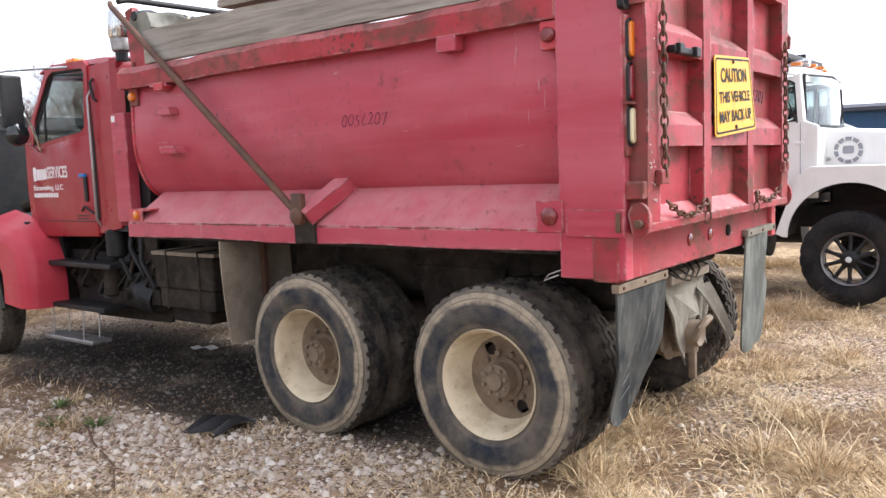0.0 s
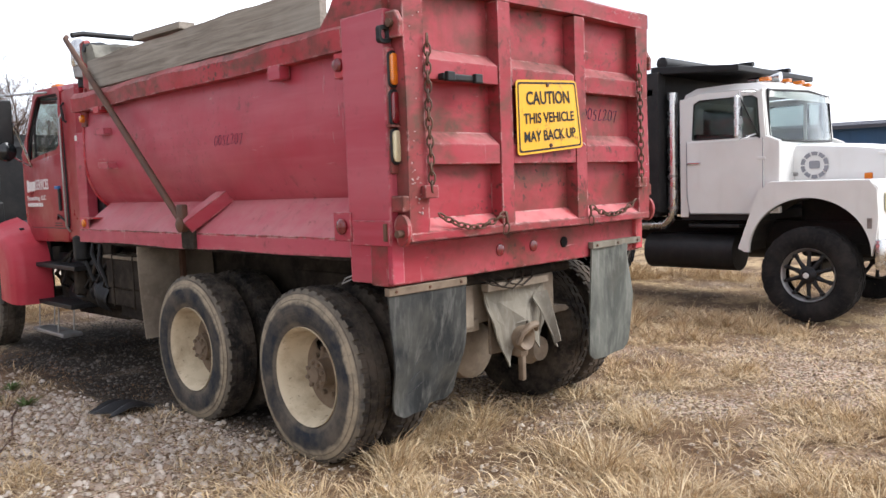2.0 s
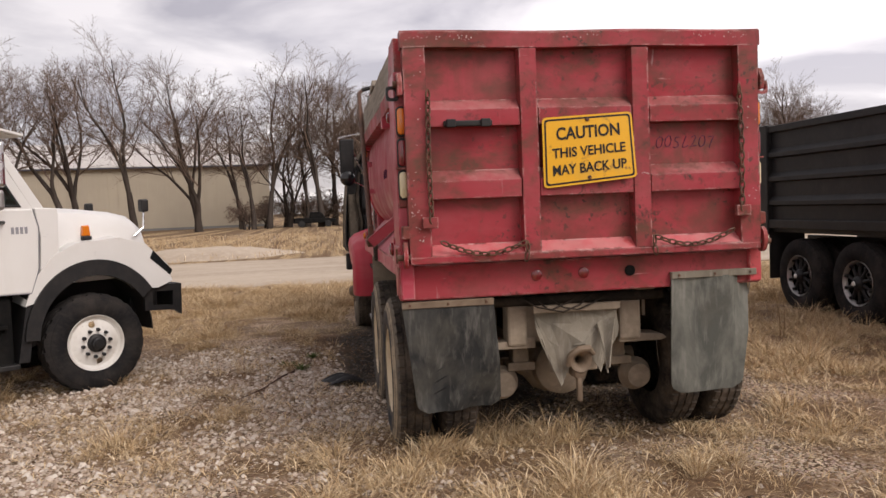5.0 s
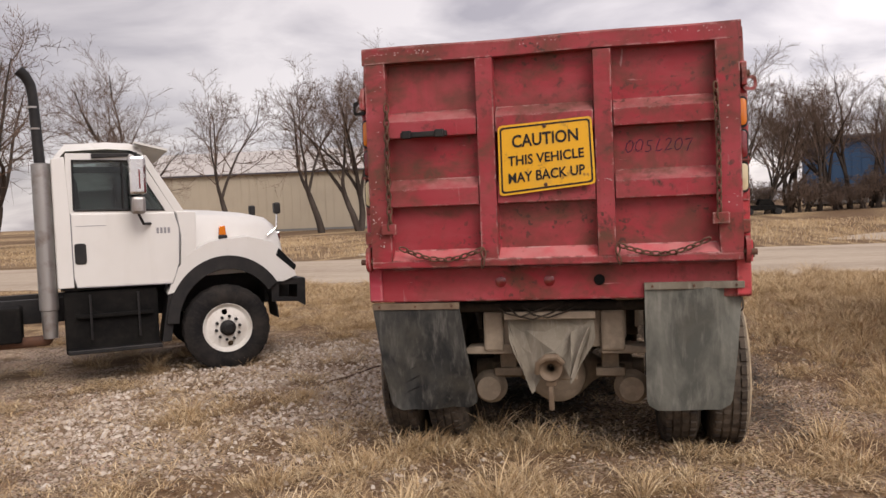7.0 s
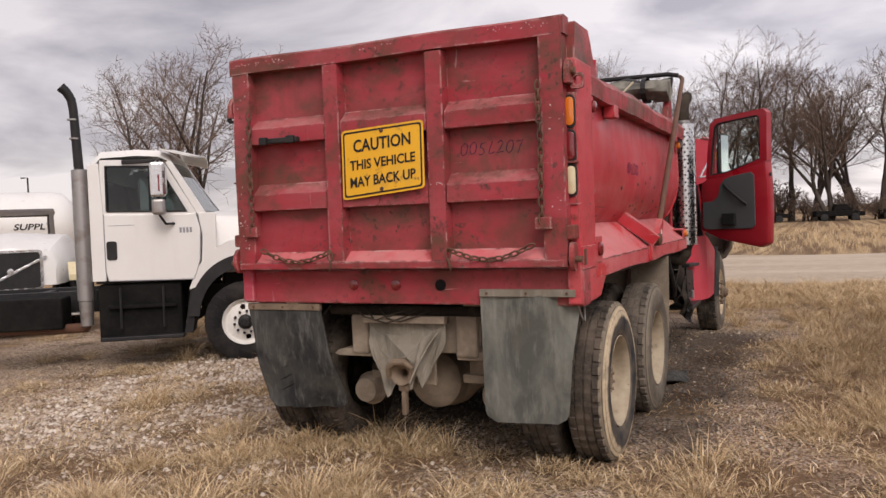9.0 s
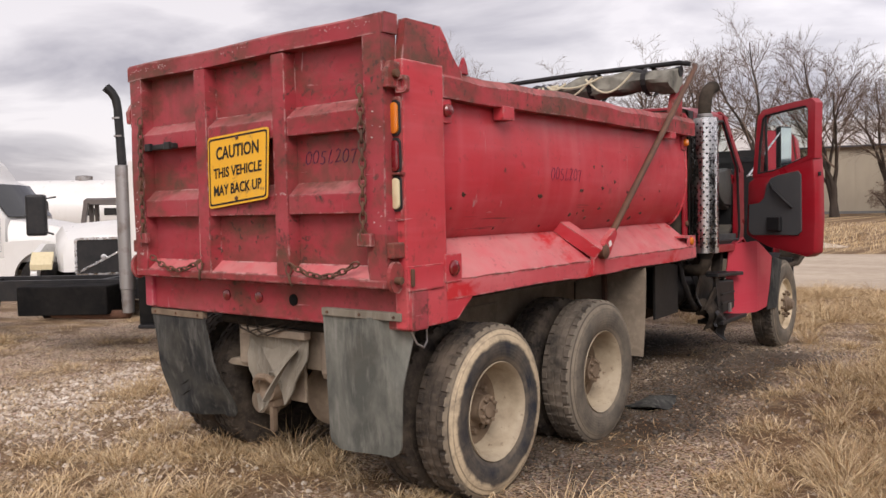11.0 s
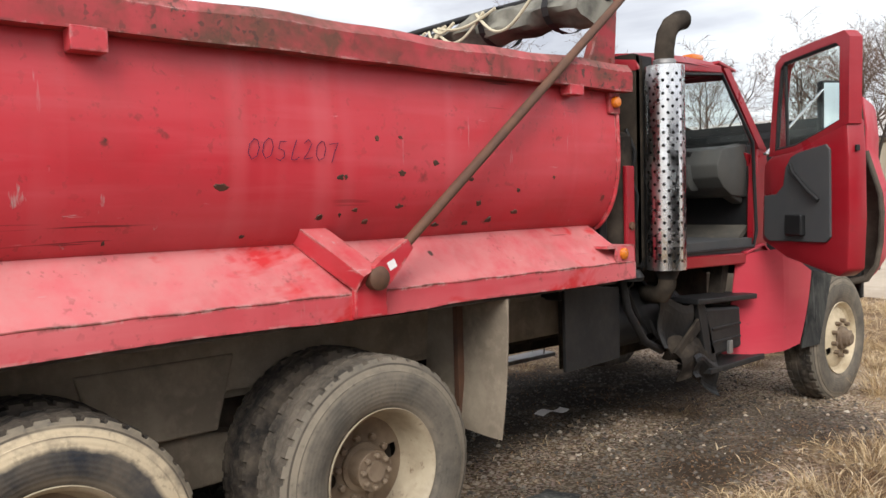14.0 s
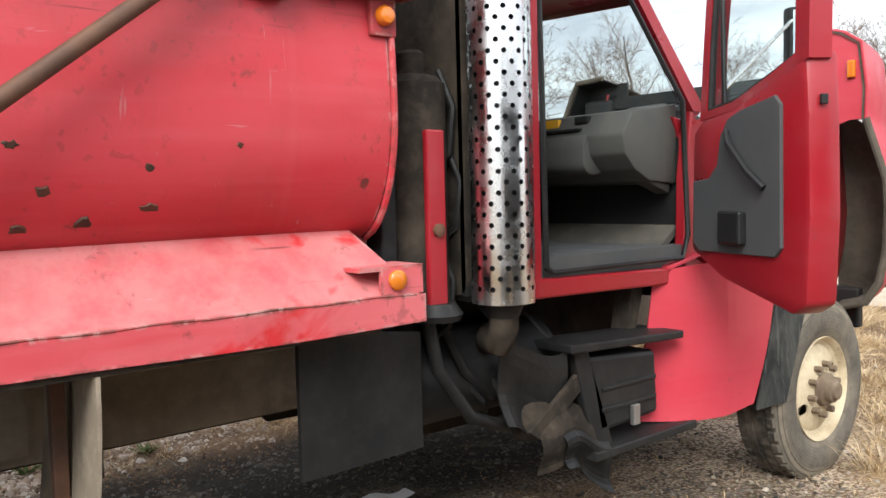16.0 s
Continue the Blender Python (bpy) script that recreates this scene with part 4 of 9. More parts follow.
def chain(points, name="chain"):
    """Links of bent bar along points; each link stands across the one before."""
    bm = fresh()
    pts = [Vector(p) for p in points]
    total = sum((b - a).length for a, b in zip(pts, pts[1:]))
    step = 0.048
    n = int(total / step)
    for i in range(n):
        want = (i + 0.5) / n * total
        for a, b in zip(pts, pts[1:]):
            seg = (b - a).length
            if want <= seg:
                break
            want -= seg
        p, d = a + (b - a).normalized() * want, (b - a).normalized()
        u, v = frame_at(d)
        w = u if i % 2 else v
        q = (u * 0.8 + v * 0.6) if i % 2 else (v * 0.8 - u * 0.6)
        loop = []
        for k in range(10):
            t = 2 * math.pi * k / 10
            loop.append(p + d * (0.034 * math.cos(t)) + q * (0.017 * math.sin(t)))
        rings = []
        for k in range(10):
            t1 = (loop[(k + 1) % 10] - loop[k - 1]).normalized()
            o = (loop[k] - p).normalized()
            nn = t1.cross(o).normalized()
            rings.append([loop[k] + (o * math.cos(x) + nn * math.sin(x)) * 0.0065 for x in (0, 1.257, 2.513, 3.77, 5.027)])
        rows = [[bm.verts.new(x) for x in r] for r in rings]
        for k in range(10):
            r0, r1 = rows[k], rows[(k + 1) % 10]
            for m in range(5):
                bm.faces.new((r0[m], r0[(m + 1) % 5], r1[(m + 1) % 5], r1[m]))
    return part(name, bm, RUST, truck, "rusty steel chain", True)


for s in (-1, 1):
    chain([(s * 1.035, 0.228, 2.42), (s * 1.045, 0.225, 2.05), (s * 1.040, 0.222, 1.60)])
    xs, xe = s * 0.98, s * 0.43
    chain([(xs + (xe - xs) * k / 8, 0.238, 1.475 - 0.075 * math.sin(math.pi * k / 8) - 0.02 * k / 8) for k in range(9)])
    chain([(s * 0.43, 0.236, 1.46), (s * 0.425, 0.232, 1.40), (s * 0.44, 0.24, 1.33)])


def caution_sign():
    tl, tr, br, bl = Vector((-0.306, 0.240, 2.238)), Vector((0.290, 0.236, 2.268)), Vector((0.304, 0.200, 1.842)), Vector((-0.307, 0.236, 1.788))

    def at(u, v, lift=0.0):
        p = bl.lerp(br, u).lerp(tl.lerp(tr, u), v)
        p.y -= lift
        return p

    def plate(inset, r, lift, thick, name, mat, hole=None):
        bm = fresh()
        out = rounded(inset, 1 - inset, inset * 1.3, 1 - inset * 1.3, r, 5)
        front = [bm.verts.new(at(u, v, lift)) for u, v in out]
        back = [bm.verts.new(at(u, v, lift - thick)) for u, v in out]
        n = len(out)
        for i in range(n):
            bm.faces.new((front[i], front[(i + 1) % n], back[(i + 1) % n], back[i]))
        for edge, d, flip in ((front, lift, 1), (back, lift - thick, -1)):
            last = edge
            for k in range(1, 7):
                q = 1 - k / 7
                ring = [bm.verts.new(at(0.5 + (u - 0.5) * q, 0.5 + (v - 0.5) * q, d)) for u, v in out]
                for i in range(n):
                    bm.faces.new((last[i], last[(i + 1) % n], ring[(i + 1) % n], ring[i])[::flip])
                last = ring
            bm.faces.new(last[::flip])
        return bm

    sign = part("warning_sign", plate(0.0, 0.05, 0.0, 0.003, "sheet", YELLOW), YELLOW, None)
    tagged(sign, "bent yellow warning sign with black lettering on the tailgate", "sign")
    # border line
    bm = fresh()
    o, i2 = rounded(0.022, 0.978, 0.03, 0.97, 0.04, 5), rounded(0.040, 0.960, 0.055, 0.945, 0.035, 5)
    a, b = [bm.verts.new(at(u, v, 0.002)) for u, v in o], [bm.verts.new(at(u, v, 0.002)) for u, v in i2]
    for k in range(len(o)):
        j = (k + 1) % len(o)
        bm.faces.new((a[k], a[j], b[j], b[k]))
    part("border", bm, INK, sign)
    for k, (body, v, h, w) in enumerate((("CAUTION", 0.755, 0.185, 0.70), ("THIS VEHICLE", 0.48, 0.145, 0.80), ("MAY BACK UP", 0.235, 0.150, 0.80))):
        ob = text_mesh(body, 1.0, INK, "lettering", sign, Matrix.Identity(4), bold=0.022)
        me = ob.data
        xs, ys = [q.co.x for q in me.vertices], [q.co.y for q in me.vertices]
        cx, cy, wx, hy = (max(xs) + min(xs)) / 2, (max(ys) + min(ys)) / 2, max(xs) - min(xs), max(ys) - min(ys)
        for q in me.vertices:
            lift = 0.0025 + (0.0008 if q.co.z > 0 else 0)
            q.co = at(0.5 + (q.co.x - cx) / wx * w, v + (q.co.y - cy) / hy * h, lift)
    for u, v in ((0.5, 0.93), (0.49, 0.085)):
        p = at(u, v, 0.004)
        part("bolt", lathe(fresh(), [(p.y + 0.006, 0.013), (p.y - 0.004, 0.012), (p.y - 0.006, 0.004)], "y", (p.x, 0, p.z), 10), RUST, sign)
    return sign


caution_sign()


STROKES = {
    "0": [[(0.5, 1.0), (0.1, 0.75), (0.05, 0.3), (0.35, 0.0), (0.8, 0.15), (0.95, 0.6), (0.75, 0.95), (0.4, 1.0)]],
    "S": [[(0.85, 0.95), (0.3, 0.95), (0.2, 0.6), (0.7, 0.5), (0.8, 0.2), (0.4, 0.0), (0.05, 0.1)]],
    "L": [[(0.55, 1.05), (0.3, 0.5), (0.2, 0.05), (0.6, 0.05), (0.95, 0.2)]],
    "2": [[(0.1, 0.8), (0.45, 1.0), (0.8, 0.8), (0.5, 0.35), (0.1, 0.0), (0.95, 0.08)]],
    "7": [[(0.05, 0.9), (0.9, 1.0), (0.6, 0.5), (0.4, -0.05)]],
}


def scrawl(body, width, height, at, mat=MARKER, pen=0.0024):
    """Hand-written figures as thin strokes; at(u, v) places them on the surface, in metres."""
    bm = fresh()
    step = width / len(body)
    for k, ch in enumerate(body):
        for line in STROKES[ch]:
            pts = []
            for i, (x, y) in enumerate(line):
                pts.append(at(-width / 2 + step * k + step * 0.82 * x + 0.14 * height * y, height * (y - 0.5) + 0.06 * height * math.sin(k * 1.9)))
            fine = []
            for p, q in zip(pts, pts[1:]):
                fine += [p, (Vector(p) + Vector(q)) / 2]
            fine.append(pts[-1])
            tube(bm, fine, pen, 5)
    return part("scrawled_number", bm, mat, truck, "hand-written lot number")


scrawl("00SL207", 0.42, 0.075, lambda u, v: Vector((0.70 + u, 0.3335, 2.07 + v)))
scrawl("00SL207", 0.46, 0.085, lambda u, v: Vector((1.170 + 0.006 * math.sin((2.2 + u) * 2.3 + (1.98 + v) * 5), 2.22 + u, 1.985 + v)), pen=0.0016)
scrawl("00SL207", 0.38, 0.070, lambda u, v: Vector((-1.170 - 0.006 * math.sin((2.05 - u) * 2.3 + (1.99 + v) * 5), 2.05 - u, 1.99 + v)), pen=0.0016)


def wood_and_tarp():
    # side boards on the left rail
    n = 20
    bm = fresh()
    rings = []
    for i in range(n + 1):
        y = 0.92 + (4.24 - 0.92) * i / n
        w = 0.006 * math.sin(y * 4) + 0.004 * math.sin(y * 11)
        rings.append([(-1.205, y, 2.552), (-1.203, y, 2.795 + w), (-1.155, y, 2.80 + w), (-1.155, y, 2.552)])
    loft(bm, rings)
    b = part("side_board", bm, WOOD)
    tagged(b, "weathered grey plank standing on the dump box rail", "plank")
    bm = fresh()
    tube_pts = [(-1.16, 2.55, 2.83), (-1.13, 3.35, 2.862)]
    d = Vector(tube_pts[1]) - Vector(tube_pts[0])
    box(bm, -0.06, 0.06, 0, d.length, -0.025, 0.025, 0.004, Matrix.Translation(tube_pts[0]) @ pose(0, 0, 0, 2.2, 0, -2))
    p2 = part("loose_plank", bm, WOOD)
    tagged(p2, "short weathered plank lying on top of the side board", "plank")
    # cab guard: two red uprights and the tarp bow
    for s in (-1, 1):
        up = prism(fresh(), [(4.30, 2.545), (4.56, 2.545), (4.60, 3.00), (4.50, 3.02), (4.46, 2.90)], "x", s * 1.06, s * 1.12, 0.006)
        part("guard_upright", up, RED_RUSTY, truck)
        # sprung bow arm of the tarp
        a = Vector((s * 1.285, 2.555, 1.425))
        top = Vector((s * 1.235, 4.60, 3.03))
        arm = fresh()
        tube(arm, [a, a.lerp(top, 0.2), a.lerp(top, 0.6), a.lerp(top, 0.93), top, top + Vector((-s * 0.03, 0.05, 0.03))], [0.024, 0.026, 0.026, 0.024, 0.022, 0.022], 10)
        part("tarp_arm", arm, RUST, truck, "rusted steel tarp arm", True)
        piv = fresh()
        lathe(piv, [(s * 1.235, 0.055), (s * 1.315, 0.055), (s * 1.322, 0.045), (s * 1.330, 0.03), (s * 1.332, 0.01)], "x", (0, 2.545, 1.415), 20)
        if s < 0:
            box(piv, s * 1.262, s * 1.308, 2.50, 2.60, 1.37, 1.56, 0.012)
        else:
            d2 = (top - a).normalized()
            w2 = Vector((0, -d2.z, d2.y)).normalized()
            cl = fresh()
            loft(cl, [[a + d2 * q + w2 * i + Vector((j, 0, 0)) for i, j in ((-w, -0.018), (w, -0.018), (w, 0.030), (-w, 0.030))] for q, w in ((-0.05, 0.035), (0.0, 0.058), (0.06, 0.056), (0.22, 0.026))])
            cv = part("arm_clevis", cl, RED, truck, "red forked end of the tarp arm")
            part("clevis_label", block(-0.020, 0.020, -0.022, 0.022, 0, 0.002, 0, Matrix.Translation(a + d2 * 0.075 + Vector((0.0305, 0, 0))) @ pose(0, 0, 0, 0, 90, 0) @ pose(0, 0, 0, 0, 0, 25)), WHITE_INK, cv)
        part("arm_pivot", piv, RUST, truck, smooth=True)
        part("pivot_plate", block(s * 1.236, s * 1.268, 2.44, 2.62, 1.24, 1.46, 0.006), RED if s > 0 else CHASSIS, truck)
    bow = fresh()
    tube(bow, [(-1.20, 4.55, 3.06), (-1.1, 4.56, 3.085), (0, 4.57, 3.10), (1.1, 4.56, 3.085), (1.20, 4.55, 3.06)], 0.024, 10)
    part("tarp_bow", bow, BLACK, truck, smooth=True)
    # rolled tarpaulin behind the bow
    def roll(u, v):
        x = -1.14 + 2.28 * u
        a = 2 * math.pi * v
        r = 0.108 + 0.016 * math.sin(x * 6) + 0.014 * math.sin(x * 17 + a * 2) + 0.012 * math.sin(a * 3 + x * 5) + 0.010 * math.sin(a * 5 - x * 9)
        return (x, 4.36 + r * 1.45 * math.cos(a), 2.88 + 0.03 * math.sin(x * 2.2) + r * 0.95 * math.sin(a))
    bm = fresh()
    rows = [[bm.verts.new(roll(i / 44, j / 20)) for j in range(20)] for i in range(45)]
    for r0, r1 in zip(rows, rows[1:]):
        for j in range(20):
            bm.faces.new((r0[j], r1[j], r1[(j + 1) % 20], r0[(j + 1) % 20]))
    bm.faces.new(rows[0]), bm.faces.new(rows[-1][::-1])
    tarp = part("rolled_tarp", bm, CANVAS, None, smooth=True)
    tagged(tarp, "dirty grey rolled-up tarpaulin tied across the front of the dump box", "tarpaulin")
    for x in (-0.75, -0.2, 0.35, 0.9):
        st = fresh()
        pts = [(x, 4.36 + 0.200 * math.cos(a), 2.88 + 0.03 * math.sin(x * 2.2) + 0.135 * math.sin(a)) for a in (2 * math.pi * k / 16 for k in range(17))]
        for k in range(16):
            p, q = Vector(pts[k]), Vector(pts[k + 1])
            vs = [st.verts.new(p + Vector((-0.025, 0, 0))), st.verts.new(p + Vector((0.025, 0, 0))), st.verts.new(q + Vector((0.025, 0, 0))), st.verts.new(q + Vector((-0.025, 0, 0)))]
            st.faces.new(vs)
        part("strap", st, BLACK, tarp)
    fold = fresh()
    pts, rs = [], []
    for i in range(31):
        x = -1.15 + 2.3 * i / 30
        pts.append((x, 4.45 + 0.02 * math.sin(x * 7), 2.965 + 0.03 * math.sin(x * 2.2) + 0.012 * math.sin(x * 13)))
        rs.append(0.045 + 0.018 * math.sin(x * 11) + 0.008 * math.sin(x * 29))
    tube(fold, pts, rs, 9)
    part("dark_fold", fold, PLASTIC, tarp, "black edge of the tarpaulin", True)
    random.seed(5)
    for k in range(9):
        x0, dx = random.uniform(-0.9, 0.4), random.uniform(0.15, 0.6)
        drop = random.uniform(0.05, 0.17)
        pts = []
        for i in range(11):
            u = i / 10
            x = x0 + dx * u
            pts.append((x, 4.15 - 0.02 * math.sin(math.pi * u), 2.95 + 0.03 * math.sin(x * 2.2) - drop * math.sin(math.pi * u)))
        part("rope", tube(fresh(), pts, 0.010, 6), ROPE, tarp, "pale rope", True)


wood_and_tarp()
for y in (1.15, 2.575):
    big = Matrix.Diagonal((1, 1.035, 1.035, 1))
    put_wheel("dual_bright" if y < 2 else "dual_dusty", truck, pose(1.285, y, 0.505) @ pose(0, 0, 0, 60 + 40 * y, 0, 0) @ big)
    put_wheel("dual", truck, pose(-1.290, y, 0.505, 0, 0, 180) @ pose(0, 0, 0, 25 + 60 * y, 0, 0) @ big)
put_wheel("steer", truck, pose(1.285, 7.52, 0.49) @ Matrix.Diagonal((1, 1.05, 1.05, 1)))
put_wheel("steer", truck, pose(-1.285, 7.44, 0.49, 0, 0, 180) @ Matrix.Diagonal((1, 1.05, 1.05, 1)))


def underside():
    for s in (-1, 1):
        fr = fresh()
        box(fr, s * 0.39, s * 0.47, 0.62, 8.35, 0.80, 1.07, 0.006)
        part("frame_rail", fr, MUDDY if s > 0 else CHASSIS, truck)
        part("box_longeron", block(s * 0.40, s * 0.53, 0.50, 4.50, 1.075, 1.243, 0.006), MUDDY if s > 0 else CHASSIS, truck)
        # walking beam, hangers and springs
        b = fresh()
        prism(b, [(1.05, 0.44), (1.5, 0.40), (2.1, 0.40), (2.6, 0.44), (2.6, 0.56), (2.1, 0.66), (1.82, 0.72), (1.5, 0.66), (1.05, 0.56)], "x", s * 0.38, s * 0.52, 0.01)
        part("walking_beam", b, MUDDY, truck)
        part("saddle", prism(fresh(), [(1.55, 0.68), (2.1, 0.68), (2.2, 1.04), (1.45, 1.04)], "x", s * 0.44, s * 0.58, 0.012), MUDDY if s > 0 else CHASSIS, truck)
        # brake chambers behind the rear axle
        can = lathe(fresh(), [(0.74, 0.03), (0.745, 0.085), (0.82, 0.105), (0.835, 0.122), (0.85, 0.122), (0.865, 0.105), (0.95, 0.088), (0.955, 0.03)], "y", (s * 0.50, 0, 0.425), 24)
        part("brake_chamber", can, MUDDY, truck, smooth=True)
        part("spring_hanger", block(s * 0.30, s * 0.42, 0.80, 0.92, 0.52, 0.82, 0.012), MUDDY, truck)
        part("hanger_foot", block(s * 0.26, s * 0.46, 0.78, 0.94, 0.51, 0.57, 0.008), MUDDY, truck)
        # flat bar that carries the mudflap
        part("flap_bar", prism(fresh(), [(s * 0.30, 0.70), (s * 0.62, 0.70), (s * 0.66, 0.715), (s * 0.62, 0.745), (s * 0.30, 0.775)], "y", 0.60, 0.80, 0.008), MUDDY, truck)
        # flap ahead of the drive wheels
        fl = fresh()
        def f(u, v):
            x = 0.56 + 0.67 * u
            z = 1.225 - 0.74 * v
            return (s * x, 3.47 - 0.07 * v * v + 0.02 * math.sin(u * 5), z)
        sheet(fl, f, 10, 8, 0.012)
        part("front_mudflap", fl, MUDDY, truck, "muddy grey rubber flap", True)
        part("flap_stay", block(s * 0.86 - 0.02, s * 0.86 + 0.02, 3.40, 3.445, 0.56, 1.22, 0.004), RUST, truck)
        # inner fender panel above the duals, thick with dried mud
        part("inner_panel", block(s * 0.535, s * 0.56, 0.75, 3.40, 0.86, 1.225), MUDDY if s > 0 else CHASSIS, truck)
    for y in (1.16, 2.56):
        ax = fresh()
        lathe(ax, [(-0.62, 0.07), (-0.30, 0.075), (-0.24, 0.11), (-0.17, 0.20), (-0.06, 0.235), (0.06, 0.235), (0.15, 0.20), (0.24, 0.11), (0.30, 0.075), (0.62, 0.07)], "x", (-0.02, y, 0.50), 28)
        part("drive_axle", ax, MUDDY, truck, smooth=True)
        part("diff_cover", lathe(fresh(), [(y - 0.30, 0.04), (y - 0.285, 0.14), (y - 0.23, 0.20), (y - 0.05, 0.225)], "y", (-0.02, 0, 0.49), 26), MUDDY, truck, smooth=True)
    part("rear_crossmember", block(-0.40, 0.40, 0.62, 0.80, 0.74, 1.02, 0.012), MUDDY, truck)
    part("hinge_block", block(-0.50, -0.36, 0.58, 0.74, 0.72, 1.00, 0.02), MUDDY, truck)
    part("hinge_block", block(0.30, 0.46, 0.58, 0.74, 0.72, 1.00, 0.02), MUDDY, truck)
    part("body_hinge", lathe(fresh(), [(-0.66, 0.035), (0.62, 0.035)], "x", (0, 0.60, 1.03), 16), CHASSIS, truck, smooth=True)
    # added dark sheet that stands in for the shade between the rails
    part("shade_backing", block(-0.55, 0.55, 3.60, 3.64, 0.72, 1.22), CHASSIS, truck)
    # pintle hitch: open jaw, shank and hanging latch
    pin = fresh()
    lathe(pin, [(0.47, 0.030), (0.43, 0.060), (0.425, 0.078), (0.44, 0.084), (0.60, 0.07), (0.60, 0.02), (0.52, 0.025)], "y", (-0.035, 0, 0.625), 20, True)
    box(pin, -0.075, 0.005, 0.45, 0.60, 0.50, 0.565, 0.015), box(pin, -0.055, -0.018, 0.455, 0.50, 0.34, 0.51, 0.010)
    tube(pin, [(-0.125, 0.43, 0.60), (-0.115, 0.40, 0.67), (-0.06, 0.385, 0.712), (0.01, 0.39, 0.715), (0.05, 0.42, 0.67)], [0.02, 0.02, 0.024, 0.024, 0.016], 8)
    part("pintle_hitch", pin, RIM_DISC, truck, "rusty brown pintle hitch", True)
    part("hitch_plate", block(-0.20, 0.14, 0.60, 0.625, 0.52, 0.78, 0.01), MUDDY, truck)
    # torn rubber apron over the hitch
    outline = [(-0.325, 0.965), (0.255, 0.965), (0.265, 0.83), (0.25, 0.78), (0.19, 0.69), (0.13, 0.60), (0.11, 0.535), (0.075, 0.60), (0.06, 0.69), (0.0, 0.735), (-0.075, 0.72), (-0.10, 0.63), (-0.145, 0.47), (-0.165, 0.45), (-0.21, 0.56), (-0.28, 0.72), (-0.315, 0.82)]
    bm = fresh()
    bend = lambda x, z: 0.50 - 0.07 * (0.965 - z) + 0.03 * math.sin(x * 11 + z * 5)
    fr = [bm.verts.new((x, bend(x, z), z)) for x, z in outline]
    bk = [bm.verts.new((x, bend(x, z) + 0.010, z)) for x, z in outline]
    bm.faces.new(fr), bm.faces.new(bk[::-1])
    for i in range(len(outline)):
        j = (i + 1) % len(outline)
        bm.faces.new((fr[i], bk[i], bk[j], fr[j]))
    bmesh.ops.triangulate(bm, faces=bm.faces)
    bmesh.ops.subdivide_edges(bm, edges=bm.edges[:], cuts=2, use_grid_fill=True)
    for v in bm.verts:
        v.co.y += 0.012 * math.sin(v.co.x * 19 + v.co.z * 7) + 0.010 * math.sin(v.co.z * 23)
    part("torn_apron", bm, APRON_RUBBER, truck, "torn grey rubber sheet over the hitch")
    strip = fresh()
    sheet(strip, lambda u, v: (0.10 + 0.13 * u * (1 - 0.9 * v), 0.49 - 0.20 * v + 0.03 * math.sin(4 * u), 0.86 - 0.20 * v - 0.10 * v * v + 0.04 * u), 6, 8, 0.009)
    part("torn_strip", strip, APRON_RUBBER, truck, "torn rubber strip sticking out", True)
    part("apron_bar", block(-0.34, 0.27, 0.48, 0.54, 0.955, 1.005, 0.006), MUDDY, truck)
    # air lines
    for k, (x, z) in enumerate(((-0.30, 0.98), (-0.22, 0.96), (-0.12, 0.97))):
        part("air_line", tube(fresh(), [(x - 0.1, 0.50, 1.05), (x - 0.02, 0.46, z + 0.02), (x + 0.08, 0.45, z), (x + 0.2, 0.47, z + 0.04), (x + 0.3, 0.55, 1.05)], 0.006, 6), CHASSIS, truck, smooth=True)
    part("wire_loop", tube(fresh(), [(-1.22, 0.72, 1.12), (-1.23, 0.80, 1.09), (-1.22, 0.78, 1.12), (-1.2, 0.70, 1.15)], 0.004, 6), STEEL, truck)
    part("wire_hook", tube(fresh(), [(1.19, 0.42, 1.10), (1.20, 0.46, 1.02), (1.20, 0.52, 0.99), (1.19, 0.56, 1.02), (1.19, 0.56, 1.10)], 0.006, 6), STEEL, truck)
    # rear mudflaps: left hangs lower from a tan strip
    for s, xa, xb, zt, zb, y0 in ((-1, -1.235, -0.63, 1.055, 0.33, 0.405), (1, 0.585, 1.195, 1.165, 0.37, 0.355)):
        out = []
        for (x, z) in rounded(xa + 0.03, xb - (0.05 if s > 0 else -0.02), zb, zt, 0.07, 5):
            out.append((x, z))
        out = [(x + (0.05 * (z - zb) / (zt - zb) if s > 0 and x > 0.9 else (0.045 * (zt - z) / (zt - zb) if s < 0 else 0)), z) for x, z in out]
        out = [(x, max(z, zb)) for x, z in out]
        bm = fresh()
        # a bent rubber sheet, cut to the outline
        n, m = 14, 16
        def edge(z, side):
            k = (z - zb) / (zt - zb)
            rad = 0.075
            cut = 0.0
            if z < zb + rad:
                cut = rad - math.sqrt(max(0, rad * rad - (zb + rad - z) ** 2))
            if s > 0:
                left, right = xa + cut, xb - 0.085 * (1 - k) - cut
            else:
                left, right = xa + 0.09 * (1 - k) + cut, xb + 0.075 * (1 - k) - cut
            return left if side == 0 else right
        def f(u, v):
            z = zt - (zt - zb) * v
            left, right = edge(max(z, zb + 0.0005), 0), edge(max(z, zb + 0.0005), 1)
            x = left + (right - left) * u
            curl = 0.05 * ((u - 0.15) ** 2) * v + 0.035 * v * v + 0.012 * math.sin(u * 7 + v * 3)
            if s > 0 and u > 0.7 and v < 0.5:
                curl += 0.8 * (u - 0.7) * (0.5 - v)
            if s < 0:
                curl = 0.09 * v * v + 0.13 * u * v ** 1.5 + 0.022 * math.sin(u * 7 + v * 9) * v + 0.012 * math.sin(u * 15 + v * 4) * v
